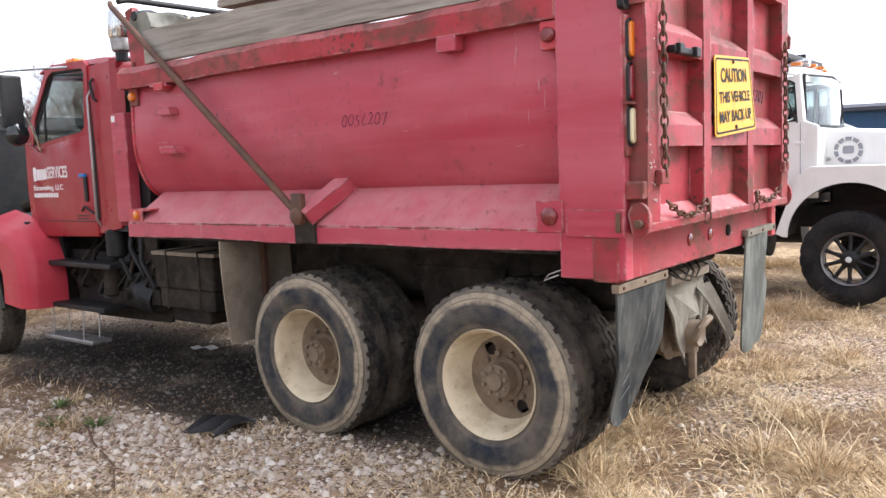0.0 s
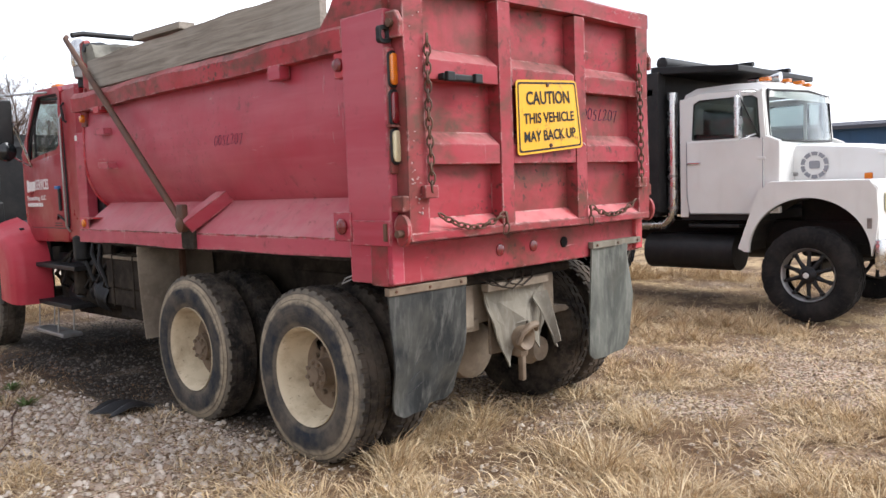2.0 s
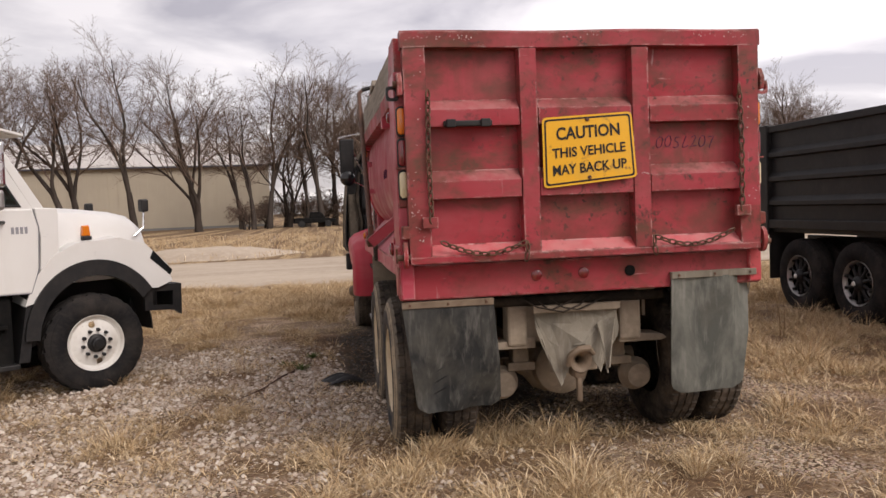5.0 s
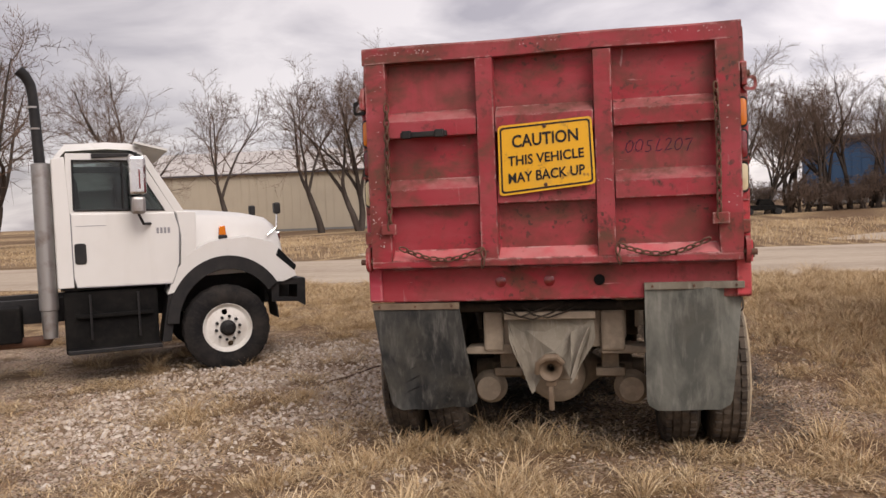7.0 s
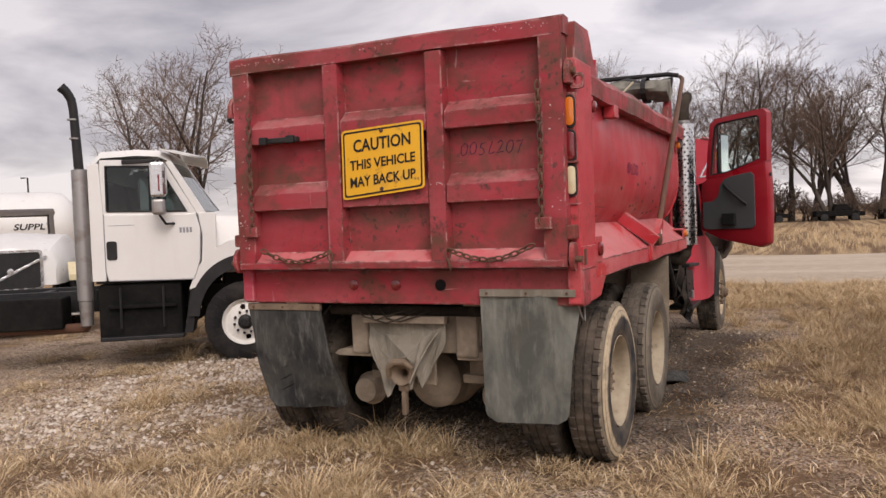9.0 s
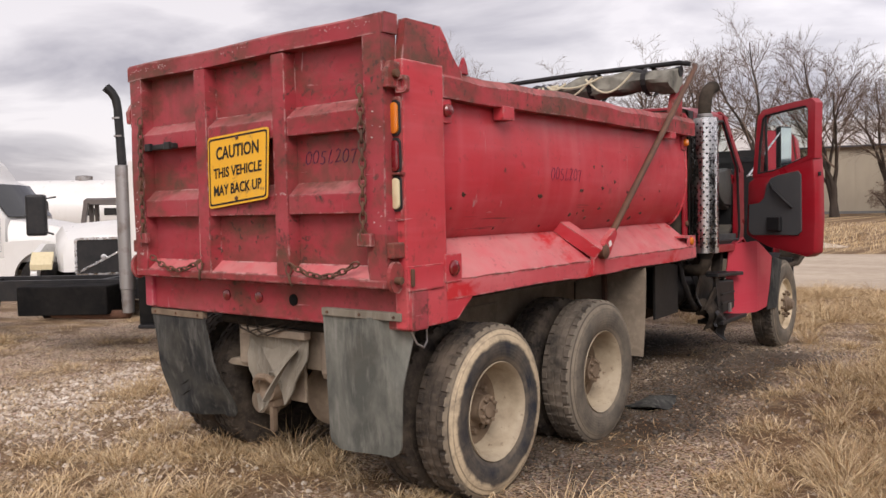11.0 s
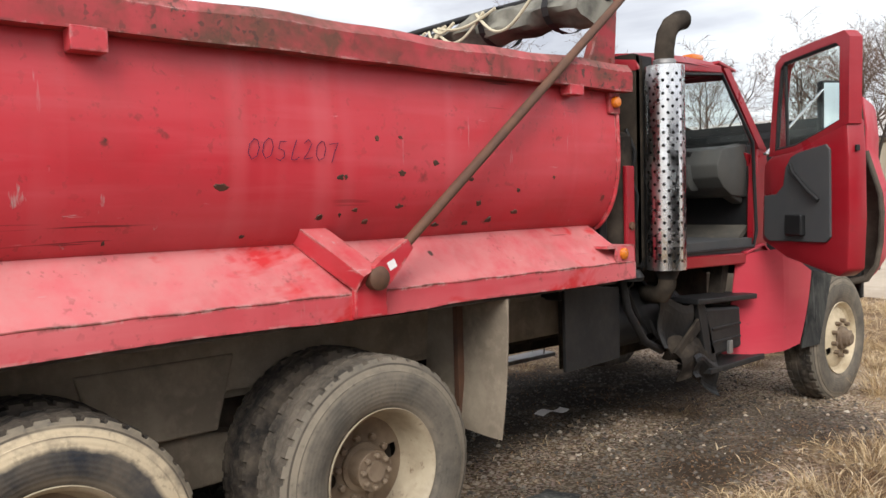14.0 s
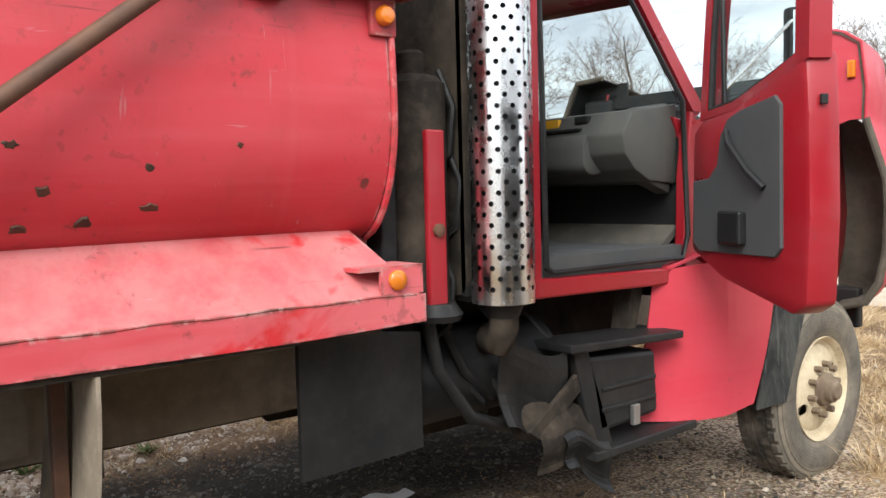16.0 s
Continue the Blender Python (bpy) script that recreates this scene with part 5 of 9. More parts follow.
            return (x, y0 + curl, z)
        sheet(bm, f, n, 24, 0.012)
        fl = part("rear_mudflap", bm, FLAP_PALE if s > 0 else FLAP, truck, "scuffed grey rubber mudflap", True)
        st = block(xa, xb, y0 - 0.022, y0 + 0.02, zt - 0.01, zt + 0.035, 0.004)
        part("flap_strip", st, APRON_RUBBER if s > 0 else RIM_DISC, fl, "bent dusty steel strip")
        for k in range(3):
            x = xa + 0.05 + (xb - xa - 0.1) * k / 2
            part("bolt", lathe(fresh(), [(y0 - 0.022, 0.009), (y0 - 0.030, 0.008), (y0 - 0.031, 0.002)], "y", (x, 0, zt + 0.012), 8), RUST, fl)
        if s < 0:
            # moulded chevrons
            for k in range(9):
                zc = zb + 0.10 + 0.07 * k
                for sd in (-1, 1):
                    p0 = Vector((xa + 0.31, y0 + 0.004, zc + 0.10))
                    xe = xa + (0.09 if sd < 0 else 0.53)
                    v0, v1 = (zt - p0.z) / (zt - zb), (zt - zc) / (zt - zb)
                    g0, g1 = f(0.47, min(max(v0, 0), 1)), f(0.12 if sd < 0 else 0.85, min(max(v1, 0), 1))
                    part("chevron", tube(fresh(), [Vector(g0) + Vector((0, -0.001, 0)), Vector(g0).lerp(Vector(g1), 0.5) + Vector((0, -0.001, 0)), Vector(g1) + Vector((0, -0.001, 0))], 0.0035, 4), BLACK, fl)
        else:
            pts = [Vector(f(0.55 + 0.4 * k / 10, 0.40 - 0.12 * k / 10 + 0.012 * (-1) ** k)) + Vector((0, -0.0045, 0)) for k in range(11)]
            part("chalk_scrawl", tube(fresh(), pts, 0.003, 4), INK, fl)


underside()



def red_cab():
    cab = part("cab", prism(fresh(), [(5.0, 1.25), (6.55, 1.25), (6.62, 1.40), (5.0, 1.40)], "x", -1.0, 1.0), DARK_TRIM, truck, "dark red truck cab")
    W = 1.03
    # rear wall with a window
    rw = fresh()
    ring_prism(rw, rounded(-0.95, W, 1.28, 2.70, 0.06), rounded(-0.55, 0.55, 2.08, 2.52, 0.06), "y", 4.955, 4.985)
    part("rear_wall", rw, CHASSIS, cab, "dark back wall of the cab")
    part("rear_window", prism(fresh(), rounded(-0.56, 0.56, 2.07, 2.53, 0.06), "y", 4.966, 4.974), TINT, cab)
    part("rear_corner", prism(fresh(), [(-1.028, 5.03), (-0.94, 5.03), (-0.94, 4.96), (-0.955, 4.955)], "z", 1.30, 2.70), RED_CAB, cab)
    # roof with a rounded front and a drip rail
    rf = fresh()
    rings = []
    for y, z, w in ((4.95, 2.66, 1.00), (4.97, 2.715, 0.99), (5.2, 2.745, 0.985), (5.6, 2.76, 0.98), (5.95, 2.755, 0.97), (6.12, 2.735, 0.955), (6.20, 2.70, 0.95)):
        ring = [(-w - 0.03, y, z - 0.07), (-w, y, z - 0.02), (-w * 0.85, y, z + 0.005), (-w * 0.4, y, z + 0.022), (0, y, z + 0.028), (w * 0.4, y, z + 0.022), (w * 0.85, y, z + 0.005), (w, y, z - 0.02), (w + 0.03, y, z - 0.07), (w, y, z - 0.075), (0, y, z - 0.03), (-w, y, z - 0.075)]
        rings.append(ring)
    loft(rf, rings)
    part("roof", rf, RED_CAB, cab, smooth=True)
    part("sun_visor", prism(fresh(), [(6.05, 2.735), (6.30, 2.69), (6.31, 2.705), (6.06, 2.757)], "x", -0.98, 0.98, 0.004), RED_CAB, cab)
    for x in (-0.85, -0.3, 0, 0.3, 0.85):
        part("roof_lamp", prism(fresh(), rounded(5.82, 5.98, 2.755, 2.80 if abs(x) > 0.5 else 2.795, 0.018), "x", x - 0.045, x + 0.045, 0.006), AMBER, cab, "amber roof marker lamp", True)
    # sides: quarter panel behind the door, pillars and sill
    for s in (-1, 1):
        y0 = 5.03 if s < 0 else 5.10
        part("rear_quarter", prism(fresh(), [(y0, 1.28), (5.40, 1.22), (5.40, 2.66), (y0, 2.68)], "x", s * (W - 0.03), s * W, 0.006), RED_CAB, cab)
        if s > 0:
            part("corner_strip", prism(fresh(), [(4.955, 1.28), (5.098, 1.27), (5.098, 2.68), (4.955, 2.68)], "x", W - 0.03, W - 0.004), BLACK, cab)
        dy = 0.09 if s > 0 else 0.0
        ap = fresh()
        a, b = Vector((s * 0.985, 6.06 + dy * 0.6, 2.70)), Vector((s * 1.01, 6.53 + dy, 2.10))
        d = (b - a).normalized()
        sec = lambda p, w: [p + Vector((x, y, 0)) for x, y in ((-0.03, -w), (0.02, -w), (0.025, w), (-0.03, w))]
        loft(ap, [sec(a, 0.04), sec(a.lerp(b, 0.5), 0.045), sec(b, 0.055)])
        part("windshield_pillar", ap, RED_CAB, cab)
        part("cowl_side", prism(fresh(), [(6.40 + dy, 1.22), (6.60 + dy, 1.22), (6.64 + dy, 1.60), (6.62 + dy, 2.12), (6.48 + dy, 2.15), (6.42 + dy, 1.75)], "x", s * 0.955, s * 1.02, 0.01), RED_CAB, cab)
        part("door_sill", prism(fresh(), [(5.36, 1.225), (6.42 + dy, 1.20), (6.45 + dy, 1.285), (5.36, 1.315)], "x", s * 0.88, s * 1.035, 0.012), RED_CAB, cab)
        part("head_rail", prism(fresh(), [(5.36, 2.62), (6.06, 2.66), (6.05, 2.715), (5.36, 2.70)], "x", s * 0.95, s * 1.0, 0.008), RED_CAB, cab)
        seal = fresh()
        ys = 5.42 if s > 0 else 5.362
        tube(seal, [(s * 1.036, ys, 1.36), (s * 1.030, ys, 2.0), (s * 1.01, ys + 0.01, 2.60), (s * 1.0, 6.0 + dy * 0.6, 2.65), (s * 1.015, 6.40 + dy, 2.15), (s * 1.03, 6.42 + dy, 1.45), (s * 1.035, 6.36 + dy, 1.335), (s * 1.036, ys + 0.04, 1.335), (s * 1.036, ys, 1.36)], 0.014, 6)
        part("door_seal", seal, PLASTIC, cab, smooth=True)
    # windshield, cowl and firewall
    ws = fresh()
    sheet(ws, lambda u, v: (-0.95 + 1.9 * u, 6.10 + 0.46 * v + 0.05 * math.sin(math.pi * u), 2.70 - 0.56 * v), 10, 4, 0.006)
    part("windshield", ws, GLASS, cab, smooth=True)
    part("cowl", prism(fresh(), [(6.50, 2.08), (6.70, 2.05), (6.72, 1.95), (6.66, 1.30), (6.58, 1.30), (6.56, 1.98)], "x", -0.95, 0.95, 0.01), RED_CAB, cab)
    part("firewall", block(-0.94, 0.94, 6.56, 6.60, 1.10, 2.02), BLACK, cab)
    # interior
    part("cab_floor", prism(fresh(), [(5.0, 1.33), (6.30, 1.33), (6.56, 1.50), (6.56, 1.46), (6.32, 1.28), (5.0, 1.28)], "x", -0.9, 0.93), CAB_MAT, cab)
    dash = prism(fresh(), [(6.20, 1.80), (6.12, 1.88), (6.10, 1.98), (6.18, 2.10), (6.56, 2.15), (6.56, 1.72), (6.32, 1.74)], "x", -0.93, 0.93, 0.015)
    part("dashboard", dash, GREY_TRIM, cab, smooth=True)
    part("glove_box", prism(fresh(), rounded(6.07, 6.25, 1.78, 2.0, 0.07), "x", 0.12, 0.70, 0.012), GREY_TRIM, cab, "rounded grey glove box", True)
    part("dash_end", prism(fresh(), [(6.16, 1.88), (6.18, 2.04), (6.26, 2.12), (6.55, 2.16), (6.54, 1.66), (6.36, 1.72)], "x", 0.80, 0.91, 0.03), GREY_TRIM, cab, smooth=True)
    part("dash_slot", block(0.16, 0.64, 6.10, 6.14, 2.015, 2.03, 0.003), BLACK, cab)
    for x in (0.14, 0.58):
        part("air_vent", block(x, x + 0.09, 6.135, 6.175, 2.055, 2.095, 0.006), BLACK, cab)
    part("sticker", block(0.36, 0.46, 6.140, 6.165, 2.045, 2.09), YELLOW, cab)
    part("steering_wheel", tube(fresh(), [(-0.47 + 0.2 * math.cos(a), 5.88 + 0.09 * math.sin(a), 2.06 + 0.17 * math.sin(a)) for a in (2 * math.pi * k / 24 for k in range(25))], 0.016, 8, False), PLASTIC, cab, smooth=True)
    for x in (-0.47, 0.50):
        seat = part("seat", block(x - 0.24, x + 0.24, 5.10, 5.62 if x < 0 else 5.58, 1.66, 1.80, 0.05), GREY_TRIM, cab, smooth=True)
        part("seat_back", prism(fresh(), [(5.02, 1.76), (5.20, 1.78), (5.12, 2.38), (5.00, 2.38)], "x", x - 0.23, x + 0.23, 0.03), GREY_TRIM, seat, smooth=True)
        part("seat_pedestal", block(x - 0.15, x + 0.15, 5.15, 5.55, 1.335, 1.66, 0.015), PLASTIC, seat)
    part("gear_stick", tube(fresh(), [(0.0, 5.75, 1.33), (0.02, 5.72, 1.65), (0.05, 5.68, 1.85)], [0.014, 0.012, 0.024], 8), PLASTIC, cab, smooth=True)

    def door(parent_m, name, label, inside):
        """A cab door, hinged at its front edge at the origin; it runs along -y and its outer face looks to +x."""
        skin = 0.10 if inside else 0.012
        if inside:
            shape = [(-0.13, 0.12), (-0.42, 0.0), (-0.96, -0.10), (-1.05, -0.05), (-1.07, 0.30), (-1.06, 0.70), (-1.04, 0.96), (-0.98, 0.93), (-0.80, 0.87), (-0.52, 0.79), (-0.26, 0.76), (-0.16, 0.70)]
        else:
            shape = [(-0.07, -0.085), (0.01, 0.12), (0.01, 0.72), (-0.50, 0.775), (-1.085, 0.82), (-1.11, 0.10), (-1.10, -0.07)]
        base = prism(fresh(), shape, "x", -0.045, skin, 0.022 if inside else 0.016)
        d = part(name, base, RED_CAB, cab, label, smooth=True)
        d.matrix_local = parent_m
        wf = fresh()
        if inside:
            outer = [(-0.23, 0.75), (-0.27, 1.12), (-0.31, 1.42), (-0.38, 1.48), (-0.70, 1.51), (-1.02, 1.53), (-1.07, 1.48), (-1.06, 0.92), (-0.80, 0.85), (-0.52, 0.77)]
            inner = [(-0.29, 0.79), (-0.32, 1.12), (-0.36, 1.38), (-0.41, 1.425), (-0.70, 1.45), (-0.94, 1.465), (-0.98, 1.43), (-0.975, 0.95), (-0.80, 0.89), (-0.52, 0.81)]
        else:
            outer = [(0.0, 0.70), (-0.09, 1.02), (-0.40, 1.42), (-0.50, 1.465), (-1.06, 1.45), (-1.115, 1.40), (-1.085, 0.78), (-0.96, 0.76), (-0.52, 0.74)]
            inner = [(-0.055, 0.755), (-0.14, 1.02), (-0.43, 1.365), (-0.52, 1.405), (-1.02, 1.39), (-1.06, 1.35), (-1.0, 0.89), (-0.93, 0.845), (-0.52, 0.815)]
        ring_prism(wf, outer, inner, "x", -0.045, skin * 0.55)
        fr = part("window_frame", wf, RED_CAB, d)
        part("window_glass", prism(fresh(), [(y * 1.004, z + (0.008 if z > 1.1 else -0.008)) for y, z in inner], "x", -0.026, -0.020), GLASS, d)
        part("vent_bar", tube(fresh(), [(-0.024, -0.42, 0.80), (-0.024, -0.40, 1.40)] if inside else [(-0.024, -0.26, 0.79), (-0.024, -0.30, 1.21)], 0.014, 8), PLASTIC, d)
        part("window_gasket", tube(fresh(), [(-0.022, y, z) for y, z in inner + inner[:1]], 0.020, 6), PLASTIC, d)
        part("door_panel", prism(fresh(), [(-0.185, 0.16), (-0.19, 0.46), (-0.33, 0.47), (-0.41, 0.53), (-0.44, 0.66), (-0.50, 0.735), (-0.60, 0.765), (-0.86, 0.80), (-0.90, 0.76), (-0.905, 0.17), (-0.86, 0.13), (-0.24, 0.12)] if inside else [(-0.09, 0.00), (-0.03, 0.62), (-0.95, 0.71), (-0.95, 0.00)], "x", -0.062, -0.044, 0.005), DARK_TRIM, d, "grey inner door panel")
        part("grab_strap", tube(fresh(), [(-0.066, -0.50, 0.68), (-0.090, -0.56, 0.62), (-0.095, -0.72, 0.49), (-0.070, -0.80, 0.42)], 0.016, 8), PLASTIC, d, smooth=True)
        part("door_pocket", block(-0.105, -0.060, -0.66, -0.48, 0.17, 0.32, 0.012), PLASTIC, d)
        part("latch", block(0.0, 0.03, -1.078, -1.062, 0.74, 0.78, 0.004) if inside else block(-0.030, 0.0, -1.040, -1.025, 0.62, 0.70, 0.004), BLACK, d)
        if inside:
            part("door_handle", block(skin, skin + 0.028, -0.93, -0.78, 0.55, 0.585, 0.008), PLASTIC, d)
        else:
            part("door_handle", block(skin, skin + 0.025, -1.00, -0.955, 0.24, 0.46, 0.010), BLACK, d)
            part("plastic_tie", block(skin, skin + 0.032, -0.99, -0.90, 0.455, 0.485, 0.006), BLUE_TIE, d, "blue plastic tie")
            part("pull_lever", tube(fresh(), [(skin + 0.01, -0.88, 0.16), (skin + 0.03, -0.96, 0.20), (skin + 0.01, -1.07, 0.14)], 0.010, 6), BLACK, d)
            for zv in (0.085, 0.110):
                part("vent_slot", block(skin, skin + 0.003, -0.965, -0.775, zv, zv + 0.010), BLACK, d)
        # mirror on stays; the closed door's stands nearer the driver and is folded round
        off, my, mz = (0.34, 0.0, 0.80) if inside else (-0.02, -0.38, 0.91)
        mir = part("mirror", block(off + 0.24, off + 0.43, my - 0.03, my + 0.04, mz, mz + 0.56 if inside else mz + 0.46, 0.02), PLASTIC, d, "tall rectangular side mirror")
        gy = my - 0.036 if inside else my + 0.041
        part("mirror_glass", block(off + 0.255, off + 0.415, gy, gy + 0.005, mz + 0.02, mz + 0.54 if inside else mz + 0.44), MIRROR, mir)
        base_y, base_z0 = (-0.11, 0.78) if inside else (-0.23, 0.70)
        top_y, top_z = (-0.50, 1.43) if inside else (-0.80, 1.42)
        part("mirror_stay", tube(fresh(), [(0.01, base_y, base_z0), (off + 0.32, my - 0.01, mz + 0.54 if inside else mz + 0.44)], 0.011, 8), CHROME, d)
        part("mirror_stay", tube(fresh(), [(0.01, base_y + 0.02, base_z0), (off + 0.33, my - 0.01, mz + 0.04 if inside else mz - 0.06)], 0.009, 8), CHROME, d)
        part("mirror_stay", tube(fresh(), [(0.0, top_y, top_z), (off + 0.34, my + 0.02, mz + 0.60 if inside else mz + 0.50), (off + 0.44, my + 0.05, mz + 0.58 if inside else mz + 0.48)], 0.011, 8), CHROME, d)
        cz = 0.74 if inside else 0.85
        spot = lathe(fresh(), [(my - 0.13, 0.02), (my - 0.10, 0.09), (my - 0.06, 0.10)], "y", (off + 0.34, 0, cz), 22)
        part("convex_mirror", spot, CHROME if inside else DARK_WINDOW, d, smooth=True)
        part("convex_back", lathe(fresh(), [(my - 0.06, 0.102), (my - 0.01, 0.07), (my, 0.02)], "y", (off + 0.34, 0, cz), 22), PLASTIC, d, smooth=True)
        return d

    right = door(pose(1.062, 6.445, 1.27, 0, 0, 62), "right_door", "dark red cab door standing open", True)
    leftm = pose(-1.035, 6.48, 1.27) @ Matrix.Diagonal((-1, 1, 1, 1))
    left = door(leftm, "left_door", "dark red cab door, closed, with white lettering", False)
    # white lettering on the left door; the name and the number stay plain bars
    reads = lambda y, z: Matrix(((0, 0, 1, 0.0135), (-1, 0, 0, y), (0, 1, 0, z), (0, 0, 0, 1)))
    text_mesh("SERVICES", 0.150, WHITE_INK, "lettering", left, reads(-0.478, 0.505), 0.36, 0.001, "white painted lettering", 0.0, 0.012)
    text_mesh("Excavating, LLC", 0.068, WHITE_INK, "lettering", left, reads(-0.295, 0.372), 0.545, 0.001, "white painted lettering", 0.0, 0.014)
    for y, w, z0, z1 in ((-0.035, 0.052, 0.435, 0.565), (-0.097, 0.045, 0.445, 0.545), (-0.150, 0.045, 0.445, 0.545), (-0.205, 0.045, 0.448, 0.545), (-0.258, 0.028, 0.450, 0.550)):
        part("lettering_bar", block(0.0125, 0.0145, y - w, y, z0, z1), WHITE_INK, left)
    for k in range(10):
        y = -0.022 - 0.0455 * k
        part("lettering_bar", block(0.0125, 0.0145, y - 0.034, y, 0.283, 0.323), WHITE_INK, left)
    grip = fresh()
    tube(grip, [(-1.04, 5.335, 1.30), (-1.075, 5.335, 1.36), (-1.075, 5.33, 2.40), (-1.04, 5.325, 2.46)], 0.011, 8)
    part("grab_rail", grip, STEEL, cab, "steel grab rail", True)
    part("rear_grip", tube(fresh(), [(-1.035, 5.25, 2.36), (-1.06, 5.26, 2.38), (-1.06, 5.30, 2.52), (-1.03, 5.30, 2.55)], 0.012, 8), PLASTIC, cab, smooth=True)


red_cab()


def red_front():
    # hood tilted right forward: its open underside looks back at the cab
    zs = (0.86, 1.06, 1.28, 1.52, 1.76, 2.02, 2.28, 2.48)
    halfs = (0.99, 1.0, 1.0, 0.98, 0.96, 0.93, 0.89, 0.84)
    backs = (7.98, 8.0, 8.03, 8.06, 8.09, 8.12, 8.14, 8.16)
    deps = (0.42, 0.60, 0.72, 0.82, 0.90, 0.95, 0.98, 0.98)

    def skin(inset):
        rings = []
        for z, hf, yb, dp in zip(zs, halfs, backs, deps):
            arch = [(-(hf - inset) * math.cos(math.pi * i / 14), yb + (dp - inset) * math.sin(math.pi * i / 14) ** 0.4, z) for i in range(15)]
            rings.append(arch)
        return rings

    def shell(inset, thick):
        bm = fresh()
        outer, inner = skin(inset), skin(inset + thick)
        loft(bm, [o + i[::-1] for o, i in zip(outer, inner)])
        return bm

    h = part("tilted_hood", shell(0.0, 0.015), RED_CAB, truck, "red hood tilted forward with dark inside", True)
    part("hood_lining", shell(0.018, 0.012), BLACK, h)
    part("hood_brace", prism(fresh(), [(-0.80, 2.45), (0.80, 2.45), (0.83, 2.36), (-0.83, 2.36)], "y", 8.20, 8.24), BLACK, h)
    part("hood_bulkhead", prism(fresh(), [(-0.96, 0.90), (0.96, 0.90), (0.96, 1.62), (0.80, 2.30), (-0.80, 2.30), (-0.96, 1.62)], "y", 8.30, 8.34), BLACK, h)
    for s in (-1, 1):
        # wheel arch of the tilted hood: an open scoop whose mouth looks back
        edge = [(1.00, 2.70), (1.13, 2.66), (1.24, 2.58), (1.275, 2.30), (1.27, 2.10), (1.335, 1.90), (1.39, 1.72), (1.405, 1.55), (1.395, 1.28), (1.36, 1.08), (1.28, 0.95), (1.10, 0.90)]
        if s < 0:
            edge = [(0.80, 2.60), (1.07, 2.59), (1.11, 2.52), (1.18, 2.38), (1.29, 2.16), (1.325, 2.05), (1.35, 1.80), (1.375, 1.45), (1.385, 1.14), (1.35, 1.08), (1.20, 1.03), (1.05, 1.01)]
        def scoop(inset):
            def f(u, v):
                i = u * (len(edge) - 1)
                a = int(min(i, len(edge) - 2))
                x = edge[a][0] + (edge[a + 1][0] - edge[a][0]) * (i - a)
                z = edge[a][1] + (edge[a + 1][1] - edge[a][1]) * (i - a)
                k = 1 - 0.35 * v * v
                return (s * (0.9 + (x - 0.9 - inset) * k), 8.06 + 0.62 * v, 1.7 + (z - 1.7) * (1 - 0.12 * v) * (1 - inset * 0.5))
            return f
        part("hood_fender", sheet(fresh(), scoop(0.0), 33, 6, 0.012 * s), RED_SKIRT, h, smooth=True)
        part("fender_lining", sheet(fresh(), scoop(0.02), 33, 6, 0.010 * s), MUD_DARK if s > 0 else BLACK, h, smooth=True)
        if s > 0:
            part("fender_cheek", prism(fresh(), [(s * x, z) for x, z in [(0.90, 2.68)] + edge[1:5] + [(1.16, 2.10), (0.90, 2.00)]], "y", 8.07, 8.085), RED_SKIRT, h)
        part("fender_lip", tube(fresh(), [(s * x, 8.055, z) for x, z in edge[4 if s > 0 else 0:]], 0.022, 8), MUD_DARK, h, smooth=True)
        part("fender_back", prism(fresh(), [(s * 0.90, 0.92), (s * 1.22, 1.0), (s * 1.26, 1.5), (s * 1.22, 2.0), (s * 0.90, 2.2)], "y", 8.5, 8.52), MUD_DARK if s > 0 else BLACK, h)
        if s < 0:
            # ribbed inner liner of the left half
            part("hood_liner", prism(fresh(), [(-0.70, 1.05), (-1.33, 1.06), (-1.345, 1.5), (-1.30, 2.02), (-1.12, 2.40), (-1.05, 2.56), (-0.70, 2.57)], "y", 8.24, 8.26), BLACK, h)
            for x0, x1, z0, z1 in ((-1.30, -1.12, 1.15, 1.95), (-1.08, -0.80, 1.70, 2.44), (-1.06, -0.78, 1.10, 1.62)):
                part("liner_rib", block(x0, x1, 8.14, 8.24, z0, z1, 0.03), MUD_DARK if x0 < -1.2 else BLACK, h)
            part("liner_pipe", tube(fresh(), [(-1.10, 8.10, 2.30), (-1.16, 8.10, 1.9), (-1.10, 8.11, 1.5), (-1.14, 8.11, 1.1)], 0.025, 8), CHASSIS, h, smooth=True)
        if s > 0:
            part("fender_lamp", block(s * 1.15, s * 1.20, 8.045, 8.075, 2.36, 2.47, 0.01), AMBER, h)
        part("turn_lamp", block(s * 0.905, s * 0.935, 8.6, 8.72, 2.28, 2.36, 0.01), AMBER, h)
    part("front_bumper", prism(fresh(), [(-1.37, 8.16), (-1.0, 8.36), (0.9, 8.36), (1.18, 8.25), (1.18, 8.18), (-1.0, 8.18), (-1.36, 8.08)], "z", 0.76, 1.02, 0.015), BLACK, truck)
    part("radiator", block(-0.45, 0.45, 7.70, 7.86, 0.75, 1.75, 0.02), BLACK, truck)
    eng = block(-0.36, 0.36, 6.75, 7.65, 0.70, 1.55, 0.06)
    box(eng, -0.28, 0.28, 6.85, 7.55, 1.53, 1.76, 0.05)
    tube(eng, [(0.36, 7.0, 1.4), (0.6, 7.1, 1.55), (0.62, 7.6, 1.5), (0.4, 7.72, 1.35)], 0.06, 10)
